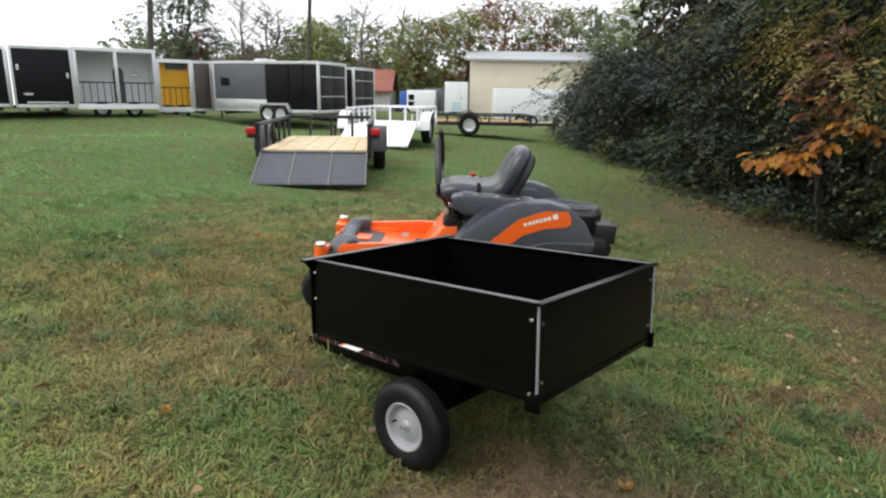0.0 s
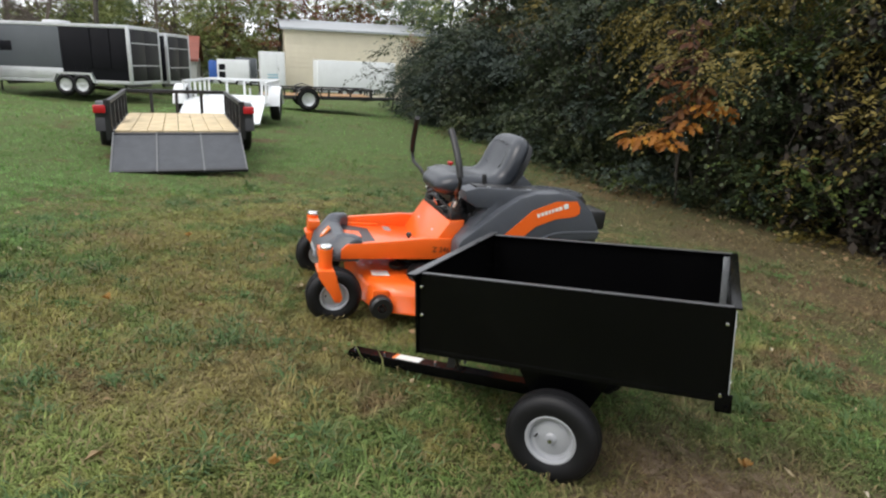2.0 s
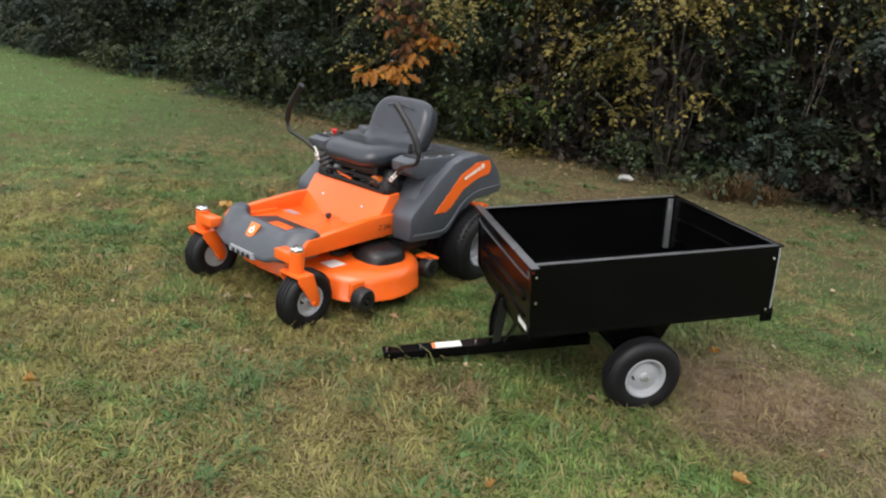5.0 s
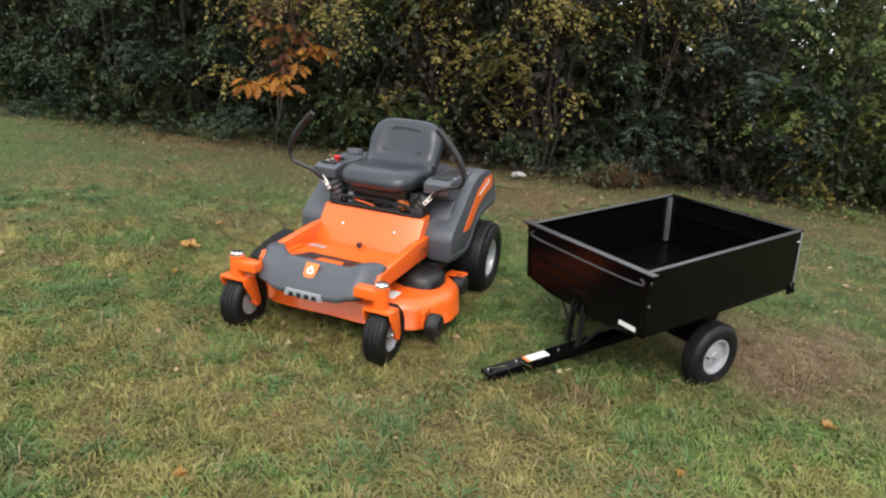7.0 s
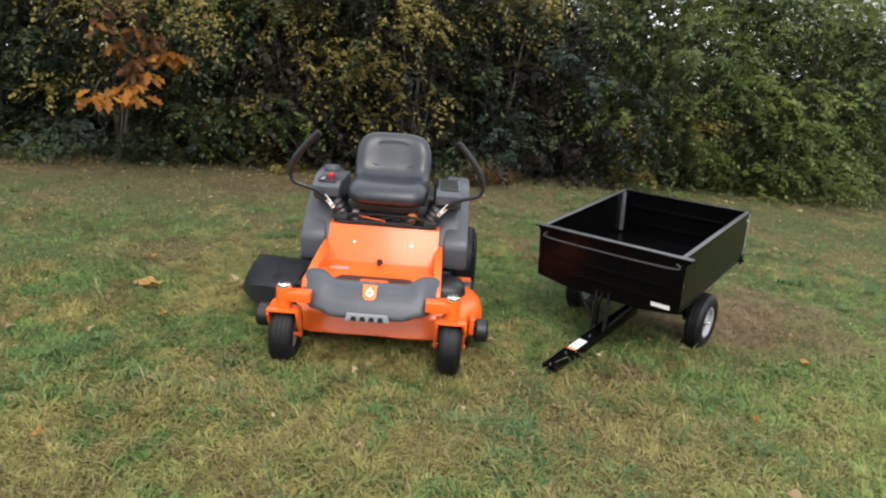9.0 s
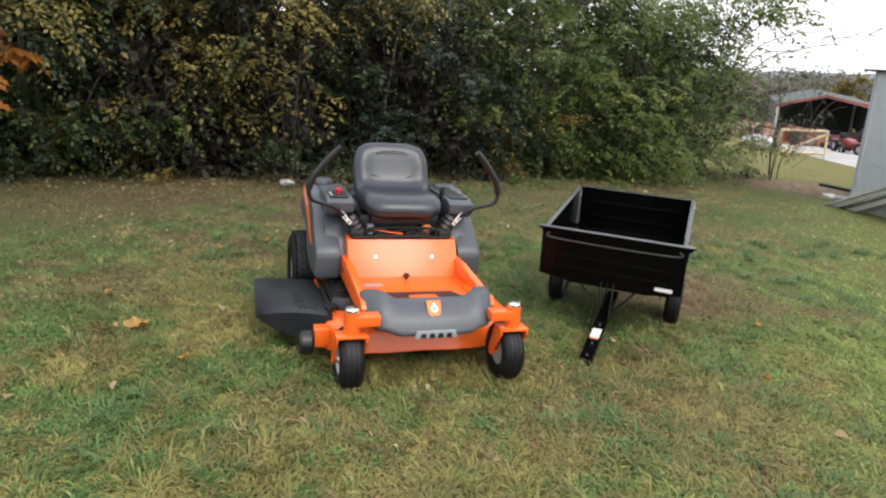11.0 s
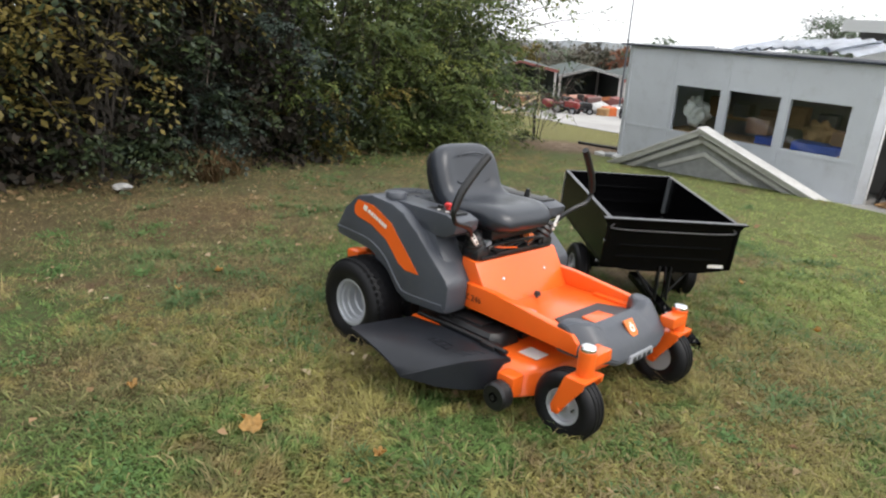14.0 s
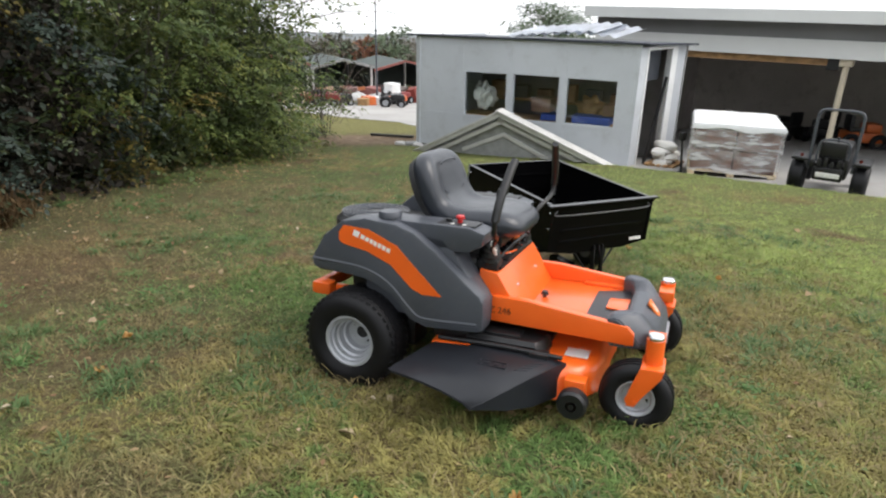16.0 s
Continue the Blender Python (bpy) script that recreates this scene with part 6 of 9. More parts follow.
# yellow boughs hanging over the hedge
for k, (x, y, h) in enumerate(((-1.9, 10.0, 5.2), (-1.2, 9.0, 4.4), (-0.2, 8.7, 4.8), (1.1, 8.0, 4.0), (2.4, 7.5, 4.4))):
    woody("yellowing_tree", x, y, h, 1.3, [(YELLOW_LEAF, 0.72), (HEDGE_DARK, 0.14), (HEDGE_GREEN, 0.14)], "small tree with yellow autumn leaves in the hedge", "tree", "yellowing trees", 470, 14, 0.062, 500 + k, low=0.34, trunk=0.045, pads=17, core=0.0, stems=8, droop=0.7, length=(0.35, 0.75))


# ---- litter on the lawn ----
LITTER = foliage("fallen_leaf", [(0.0, (0.16, 0.085, 0.045)), (0.4, (0.30, 0.19, 0.10)), (0.8, (0.27, 0.19, 0.105)), (1.0, (0.36, 0.29, 0.18))], 0.75, 0.0, 1.0, 0.1)


def fallen_leaves():
    n = 3200
    t = rng.random(n)
    base = np.array(ROW)[1:9]
    seg = rng.integers(0, len(base) - 1, n)
    pts = base[seg] + (base[seg + 1] - base[seg]) * t[:, None] + np.array([-0.50, -0.86]) * np.abs(rng.normal(0.9, 0.7, n))[:, None]
    m = 420
    wide = np.stack([rng.uniform(-6.5, 2.5, m), rng.uniform(-1.0, 7.5, m)], 1)
    pts = np.concatenate([pts, wide])
    c = len(pts)
    z = np.array([land(x, y) + rough_lawn(x, y) for x, y in pts]) + rng.uniform(0.006, 0.035, c)
    pos = np.stack([pts[:, 0], pts[:, 1], z], 1)
    a = rng.uniform(0, 6.283, c)
    out = np.stack([np.cos(a), np.sin(a), rng.normal(0, 0.25, c)], 1)
    wid = np.stack([-np.sin(a), np.cos(a), rng.normal(0, 0.35, c)], 1)
    s = (0.036 * rng.lognormal(0, 0.35, c))[:, None]
    lift = np.array([0, 0, 1]) * s * rng.uniform(0, 0.3, c)[:, None]
    v = np.stack([pos, pos + out * s * 0.4 + wid * s * 0.33 + lift, pos + out * s, pos + out * s * 0.45 - wid * s * 0.33 + lift], 1).reshape(-1, 3)
    tagged(new("leaf_litter", fast_mesh("leaf_litter", v, np.arange(c)[:, None] * 4 + np.array([[0, 1, 2, 3]]), LITTER)), "dry brown and tan leaves fallen on the grass", "leaves", "", "stuff")


fallen_leaves()


def pale_leaves(count):
    """Bleached, curled leaves scattered singly over the lawn."""
    x, y = rng.uniform(-6.2, 2.2, count), rng.uniform(-0.2, 7.0, count)
    keep = rng.random(count) < np.clip(0.22 + 0.35 * (0.585 * x + 0.811 * y - 1.0), 0.15, 1.0)
    x, y = x[keep], y[keep]
    c = len(x)
    pos = np.stack([x, y, lawn_heights(x, y) + rng.uniform(0.014, 0.034, c)], 1)
    a = rng.uniform(0, 6.283, c)
    out = np.stack([np.cos(a), np.sin(a), rng.normal(0, 0.2, c)], 1)
    wid = np.stack([-np.sin(a), np.cos(a), rng.normal(0, 0.2, c)], 1)
    s = (0.030 * rng.lognormal(0, 0.32, c))[:, None]
    up = np.array([0, 0, 1]) * s * rng.uniform(0.05, 0.35, c)[:, None]
    v = np.stack([pos, pos + out * s * 0.35 + wid * s * 0.30 + up, pos + out * s * 0.75 + wid * s * 0.22 + up * 0.7, pos + out * s, pos + out * s * 0.70 - wid * s * 0.24 + up * 0.8, pos + out * s * 0.32 - wid * s * 0.26 + up], 1).reshape(-1, 3)
    tagged(new("pale_leaves", fast_mesh("pale_leaves", v, np.arange(c)[:, None] * 6 + np.array([[0, 1, 2, 3, 4, 5]]), PALE_LITTER)), "pale tan and whitish dry leaves scattered on the lawn", "leaves", "", "stuff")


PALE_LITTER = foliage("bleached_leaf", [(0.0, (0.20, 0.12, 0.06)), (0.35, (0.28, 0.19, 0.105)), (0.7, (0.40, 0.31, 0.20)), (1.0, (0.52, 0.45, 0.35))], 0.7, 0.0, 1.0, 0.1)
pale_leaves(560)


def big_leaf(x, y, size, turn, seed):
    """One broad curled leaf lying on the turf."""
    rnd = random.Random(seed)
    bm = bmesh.new()
    mid = bm.verts.new((0, 0, 0.006))
    ring = []
    for k in range(18):
        a = 2 * math.pi * k / 18
        r = size * (0.5 + 0.16 * math.cos(5 * a) + rnd.uniform(-0.05, 0.05))
        ring.append(bm.verts.new((r * math.cos(a), r * 0.85 * math.sin(a), 0.012 + 0.022 * rnd.random() + 0.2 * size * abs(math.sin(a)) ** 2)))
    for k in range(18):
        bm.faces.new((mid, ring[k], ring[(k + 1) % 18]))
    bmesh.ops.solidify(bm, geom=bm.faces, thickness=0.0012)
    ob = link_mesh("fallen_leaf", bm, LEAF_TAN, 60)
    ob.matrix_world = pose(x, y, land(x, y) + rough_lawn(x, y) + 0.028, rnd.uniform(-12, 12), rnd.uniform(-12, 12), turn)
    return tagged(ob, "large tan leaf curled on the grass", "leaf", "large fallen leaves")


LEAF_TAN = surface("tan_leaf", (0.54, 0.33, 0.11), 0.65, vary=0.3, scale=30, grain=90, bump=0.4, dirt=(0.24, 0.13, 0.05), dirt_amount=0.45)
for k, (x, y, s) in enumerate(((-3.70, 4.10, 0.112), (-3.45, 4.67, 0.05), (-1.9, 4.85, 0.05), (-3.82, 3.6, 0.045), (-2.3, 4.95, 0.045), (-4.6, 2.75, 0.045), (-0.9, 2.15, 0.055), (-1.35, 1.15, 0.055), (-3.9, 1.64, 0.04), (-2.25, 1.1, 0.04))):
    big_leaf(x, y, s, 47 * k, 40 + k)


BAG = surface("dirty_plastic_bag", (0.42, 0.42, 0.41), 0.45, vary=0.3, scale=14, grain=90, bump=0.3, dirt=(0.15, 0.13, 0.10), dirt_amount=0.6)


def litter_bag():
    bm = bmesh.new()
    bmesh.ops.create_icosphere(bm, subdivisions=3, radius=0.085)
    for v in bm.verts:
        n1 = noise.noise(v.co * 14) + 0.6 * noise.noise(v.co * 30)
        v.co *= 1 + 0.35 * n1
        v.co.z = max(-0.03, v.co.z * 0.45)
    ob = link_mesh("litter_bag", bm, BAG, 30)
    ob.matrix_world = pose(0.42, 6.62, land(0.42, 6.62) + 0.06)
    tagged(ob, "crumpled white plastic bag by the hedge", "litter")


litter_bag()


def tall_tuft(x, y, h, n, seed):
    """A clump of tall dry grass at the hedge's foot."""
    g = np.random.default_rng(seed)
    a = g.uniform(0, 6.283, n)
    r = np.abs(g.normal(0, 0.09, n))
    hh = h * g.uniform(0.4, 1.1, n)
    b = np.stack([r * np.cos(a), r * np.sin(a), 0 * a], 1)
    out = np.stack([np.cos(a), np.sin(a), 0 * a], 1)
    sd = np.stack([-np.sin(a), np.cos(a), 0 * a], 1) * 0.006
    m1 = b + out * (hh * 0.26)[:, None] + np.array([0, 0, 1]) * (hh * 0.62)[:, None]
    t1 = b + out * (hh * 0.85)[:, None] + np.array([0, 0, 1]) * (hh * g.uniform(0.30, 0.85, n))[:, None]
    v = np.stack([b - sd, b + sd, m1 + sd, m1 - sd, t1], 1).reshape(-1, 3)
    k = np.arange(n)[:, None] * 5
    f = np.concatenate([k + np.array([[0, 1, 2]]), k + np.array([[0, 2, 3]]), k + np.array([[3, 2, 4]])], 0)
    ob = new("tall_grass_clump", fast_mesh("tall_grass_clump", v, f, STRAW))
    ob.matrix_world = pose(x, y, land(x, y))
    tagged(ob, "clump of tall drooping dry reddish-brown grass", "grass", "grass clumps", "")


STRAW = foliage("dry_straw", [(0.0, (0.060, 0.036, 0.018)), (0.6, (0.140, 0.088, 0.042)), (1.0, (0.22, 0.15, 0.075))], 0.7, 0.2, 3.0, 0.2)
for k, (x, y, h) in enumerate(((1.55, 6.15, 0.46), (1.85, 6.0, 0.32), (1.35, 6.08, 0.30))):
    tall_tuft(x, y, h, 150, 60 + k)


# ---- the yard: shed, canopy and what stands there ----
SHED_PAINT = surface("shed_panel", (0.52, 0.545, 0.58), 0.6, vary=0.06, scale=1.2, grain=60, bump=0.08, dirt=(0.30, 0.30, 0.30), dirt_amount=0.35)
WHITE_PAINT = surface("white_paint", (0.74, 0.75, 0.75), 0.5, vary=0.06, scale=2, grain=90, bump=0.05, dirt=(0.45, 0.43, 0.40), dirt_amount=0.3)
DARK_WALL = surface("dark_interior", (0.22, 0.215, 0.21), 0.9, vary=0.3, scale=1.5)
ROOF_EDGE = surface("roof_edge", (0.03, 0.035, 0.05), 0.5, vary=0.2)
TIN = surface("roof_tin", (0.66, 0.69, 0.74), 0.30, metal=0.35, vary=0.18, scale=3)
# paint lightened to stand in for light under the deep canopy
BACK_WALL = surface("lightened_canopy_wall", (0.54, 0.51, 0.48), 0.9, vary=0.15, scale=0.8, dirt=(0.12, 0.10, 0.09), dirt_amount=0.5)
YARD_ORANGE = surface("yard_orange_paint", (0.55, 0.13, 0.03), 0.5, vary=0.1)
TIMBER = surface("timber", (0.34, 0.20, 0.09), 0.8, vary=0.3, scale=8, grain=60, bump=0.3)
PINE = surface("pale_pine", (0.56, 0.45, 0.28), 0.75, vary=0.18, scale=5, grain=60, bump=0.2, dirt=(0.40, 0.31, 0.19), dirt_amount=0.4)
CARD = surface("cardboard", (0.22, 0.125, 0.075), 0.85, vary=0.2, scale=4)
BLUE = surface("blue_plastic", (0.02, 0.06, 0.32), 0.5, vary=0.15)
GUTTER = surface("gutter_white", (0.62, 0.63, 0.62), 0.5, vary=0.05, scale=1)
# eave shade put into the colour, darker than the white gutter and fascia
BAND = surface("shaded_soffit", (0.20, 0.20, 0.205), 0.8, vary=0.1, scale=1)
WEATHERED = surface("weathered_trim", (0.50, 0.495, 0.475), 0.75, vary=0.12, scale=4, grain=60, bump=0.2, dirt=(0.26, 0.25, 0.22), dirt_amount=0.45)
GREY_BOARD = surface("grey_board", (0.27, 0.275, 0.27), 0.85, vary=0.22, scale=5, grain=50, bump=0.3, dirt=(0.13, 0.125, 0.11), dirt_amount=0.6)
TAN_POST = surface("tan_post", (0.50, 0.44, 0.33), 0.6, vary=0.08)


def clear_glass(name, tint=(0.9, 0.95, 0.95)):
    m, n, l, p = nodes_of(name)
    p.inputs["Base Color"].default_value = (*tint, 1)
    p.inputs["Transmission Weight"].default_value = 1.0
    p.inputs["Roughness"].default_value = 0.03
    p.inputs["IOR"].default_value = 1.45
    return m


GLASS = clear_glass("window_glass")


def film_wrap():
    """Cloudy stretch film: thin, glossy and half see-through."""
    m, n, l, p = nodes_of("stretch_film")
    p.inputs["Base Color"].default_value = (0.78, 0.78, 0.78, 1)
    p.inputs["Roughness"].default_value = 0.25
    # wrinkles and clouded bands run aslant, as the film was wound
    tc, mp, no = n.new("ShaderNodeTexCoord"), n.new("ShaderNodeMapping"), n.new("ShaderNodeTexNoise")
    mp.inputs["Rotation"].default_value = (radians(25), radians(28), 0)
    mp.inputs["Scale"].default_value = (1.0, 1.0, 4.5)
    no.inputs["Scale"].default_value, no.inputs["Detail"].default_value = 3.2, 6
    l.new(tc.outputs["Object"], mp.inputs["Vector"])
    l.new(mp.outputs["Vector"], no.inputs["Vector"])
    bp = n.new("ShaderNodeBump")
    bp.inputs["Strength"].default_value, bp.inputs["Distance"].default_value = 0.5, 0.02
    l.new(no.outputs["Fac"], bp.inputs["Height"])
    l.new(bp.outputs["Normal"], p.inputs["Normal"])
    r = ramp_node(n, [(0.38, (0.04, 0.04, 0.04)), (0.52, (0.22, 0.22, 0.22)), (0.66, (0.75, 0.75, 0.75))])
    l.new(no.outputs["Fac"], r.inputs["Fac"])
    l.new(r.outputs["Color"], p.inputs["Alpha"])
    return m


FILM = film_wrap()
C0, C1, C2 = Vector((3.75, -2.95)), Vector((7.04, -0.11)), Vector((4.60, -4.75))
SHED_Z, SHED_TOP = -0.84, 1.47


def wall_with_holes(name, a, b, z0, z1, thick, holes, material, side=1):
    """A wall from a to b, cut into blocks round its openings (s0, s1, bottom, top)."""
    d = b - a
    m = pose(a.x, a.y, 0, 0, 0, math.degrees(math.atan2(d.y, d.x)))
    bm = bmesh.new()
    cuts = sorted({0.0, d.length, *[h[0] for h in holes], *[h[1] for h in holes]})
    for s0, s1 in zip(cuts, cuts[1:]):
        spans = sorted((h[2], h[3]) for h in holes if h[0] <= s0 + 1e-6 and h[1] >= s1 - 1e-6)
        z = z0
        for lo, hi in spans:
            if lo > z:
                box(bm, s0, s1, 0, side * thick, z, lo)
            z = hi
        if z < z1:
            box(bm, s0, s1, 0, side * thick, z, z1)
    bmesh.ops.remove_doubles(bm, verts=bm.verts, dist=0.0005)
    bmesh.ops.transform(bm, matrix=m, verts=bm.verts)
    return structure(name, bm, material, smooth=0), m


WINDOWS = ((0.32, 1.26, 0.01, 0.865), (1.37, 2.29, -0.01, 0.875), (2.39, 3.29, -0.02, 0.865))
front, FM = wall_with_holes("shed_wall_front", C0, C1, SHED_Z, SHED_TOP, 0.09, WINDOWS, SHED_PAINT, -1)
side_wall, SM = wall_with_holes("shed_wall_side", C0, C2, SHED_Z, SHED_TOP - 0.06, 0.09, ((0.30, 1.26, SHED_Z, 1.36),), SHED_PAINT, 1)
C3 = C1 + (C2 - C0) * 1.05
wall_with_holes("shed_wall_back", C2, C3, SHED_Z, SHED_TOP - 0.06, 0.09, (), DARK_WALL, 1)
wall_with_holes("shed_wall_end", C3, C1, SHED_Z, SHED_TOP, 0.09, (), SHED_PAINT, 1)


def shed_details():
    bm = bmesh.new()
    for s in (0.10, 1.315, 2.34, 3.36):
        box(bm, s - 0.045, s + 0.045, 0.002, 0.012, SHED_Z, SHED_TOP - 0.01)
    box(bm, 0.0, 4.34, 0.002, 0.010, -0.02, 0.03)
    bmesh.ops.transform(bm, matrix=FM, verts=bm.verts)
    structure("shed_trim", bm, SHED_PAINT, smooth=0)
    for k, (s0, s1, b, t) in enumerate(WINDOWS):
        w = tagged(new("window_%d" % (k + 1)), "plain fixed window in the grey shed", "window", "shed windows", "structure")
        w.matrix_world = FM
        bm = bmesh.new()
        for x0, x1, z0, z1 in ((s0, s1, b, b + 0.03), (s0, s1, t - 0.025, t), (s0, s0 + 0.025, b + 0.03, t - 0.025), (s1 - 0.025, s1, b + 0.03, t - 0.025)):
            box(bm, x0, x1, -0.085, 0.004, z0, z1)
        part("window_frame", bm, SHED_PAINT, w, smooth=0)
        bm = bmesh.new()
        box(bm, s0 + 0.025, s1 - 0.025, -0.045, -0.040, b + 0.03, t - 0.025)
        g = part("pane", bm, GLASS, w, smooth=0)
        g.visible_shadow = False
    # roof with a dark drip edge, and loose tin laid on it
    bm = bmesh.new()
    v = []
    for p, z in ((C0, 1.50), (C1, 1.50), (C3, 1.43), (C2, 1.43)):
        c = (C0 + C1 + C2 + C3) / 4
        q = c + (p - c) * 1.07
        v.append((q.x, q.y, z))
    lo = [bm.verts.new((x, y, z - 0.035)) for x, y, z in v]
    hi = [bm.verts.new((x, y, z)) for x, y, z in v]
    bm.faces.new(lo[::-1])
    bm.faces.new(hi)
    for i in range(4):
        bm.faces.new((lo[i], lo[(i + 1) % 4], hi[(i + 1) % 4], hi[i]))
    structure("shed_roof", bm, ROOF_EDGE, smooth=0)
    bm = bmesh.new()
    u = (C1 - C0).normalized()
    q = (C2 - C0).normalized()
    o = C0 + u * 0.5 + q * 0.25
    n = 44
    for j, (lift, shift, ln) in enumerate(((0.05, 0.0, 2.1), (0.085, 0.35, 1.7))):
        rows = []
        for k in range(n + 1):
            s = ln * k / n
            wave = 0.026 * math.cos(2 * math.pi * s / 0.21)
            ripple = 0.05 * math.sin(s * 2.1 + j)
            ring = []
            for e in (0.0, 0.6, 1.2):
                p = o + u * (s + shift) + q * (e * 0.9)
                ring.append(bm.verts.new((p.x, p.y, 1.50 + lift + wave + ripple + 0.11 * e)))
            rows.append(ring)
        for a, b in zip(rows, rows[1:]):
            for i in range(2):
                bm.faces.new((a[i], b[i], b[i + 1], a[i + 1]))
    bmesh.ops.solidify(bm, geom=bm.faces, thickness=0.003)
    tin = link_mesh("roof_tin", bm, TIN, 60)
    tagged(tin, "loose corrugated tin sheets lying on the shed roof", "sheet metal")
    # inside: bench, crates and a white bundle
    def inner(name, s0, s1, d0, d1, z0, z1, mat, label, cat, lump=0.0):
        bm = bmesh.new()
        if lump:
            bmesh.ops.create_icosphere(bm, subdivisions=4, radius=0.5)
            for v in bm.verts:
                v.co *= 1 + lump * noise.noise(v.co * 4) + 0.25 * lump * noise.noise(v.co * 11)
                v.co = Vector((s0 + (s1 - s0) * (v.co.x + 0.5), -d0 - (d1 - d0) * (v.co.y + 0.5), z0 + (z1 - z0) * (v.co.z + 0.5)))
        else:
            box(bm, s0, s1, -d1, -d0, z0, z1, bevel=0.01)
        ob = link_mesh(name, bm, mat, 80 if lump else 35)
        ob.matrix_world = FM
        tagged(ob, label, cat)
    inner("workbench", 0.2, 3.4, 0.15, 0.75, -0.84, 0.02, TIMBER, "rough wooden workbench inside the shed", "bench")
    inner("storage_crate", 0.45, 1.15, 0.16, 0.5, 0.022, 0.16, BLUE, "blue plastic crate on the shed workbench", "crate")
    inner("storage_crate", 1.40, 1.75, 0.16, 0.5, 0.022, 0.14, BLUE, "blue plastic crate on the shed workbench", "crate")
    inner("cardboard_box", 1.62, 2.0, 0.3, 0.7, 0.145, 0.41, CARD, "brown cardboard box inside the shed", "box")
    inner("cardboard_box", 0.4, 0.62, 0.3, 0.6, 0.165, 0.38, CARD, "brown cardboard box inside the shed", "box")
    inner("seat_stack", 0.62, 1.16, 0.52, 0.74, 0.022, 0.46, TIMBER, "brown bundle inside the shed", "bundle", 0.5)
    inner("white_bundle", 2.80, 3.22, 0.2, 0.6, 0.15, 0.60, WHITE_STICKER, "white wrapped bundle behind the shed window", "bundle", 0.6)
    inner("wall_shelf", 0.2, 3.4, 1.2, 1.5, 0.20, 0.25, TIMBER, "wooden shelf along the shed's back", "shelf")
    for k in range(6):
        inner("shelf_box", 0.4 + 0.5 * k, 0.7 + 0.5 * k, 1.22, 1.48, 0.252, 0.45 + 0.06 * (k % 3), (CARD, DARK_GREY, TIMBER)[k % 3], "box on the shed shelf", "box")
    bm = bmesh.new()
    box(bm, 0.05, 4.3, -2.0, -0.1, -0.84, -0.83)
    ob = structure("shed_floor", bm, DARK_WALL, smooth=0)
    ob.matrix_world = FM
    # door frame on the side wall and a leaning dark board
    bm = bmesh.new()
    for s0, s1, z0, z1 in ((0.25, 0.30, SHED_Z, 1.42), (1.26, 1.50, SHED_Z, 1.42), (0.30, 1.26, 1.36, 1.42)):
        box(bm, s0, s1, -0.015, 0.10, z0, z1, bevel=0.004)
    ob = tagged(link_mesh("door_frame", bm, WHITE_PAINT), "", "", "", "structure")
    ob.matrix_world = SM
    bm = bmesh.new()
    box(bm, -0.03, 0.03, -0.02, 0.02, 0, 1.75, bevel=0.004)
    ob = link_mesh("leaning_plank", bm, BLACK)
    ob.matrix_world = SM @ pose(0.46, -0.06, -0.78, 0, 19, 0) 
    tagged(ob, "dark plank leaning in the shed doorway", "plank")
    bm = bmesh.new()
    box(bm, 0.33, 1.24, 0.20, 0.24, 0.80, 1.35)
    ob = link_mesh("dark_blind", bm, DARK_GREY)
    ob.matrix_world = SM
    tagged(ob, "dark grey blind inside the shed doorway", "blind")


shed_details()


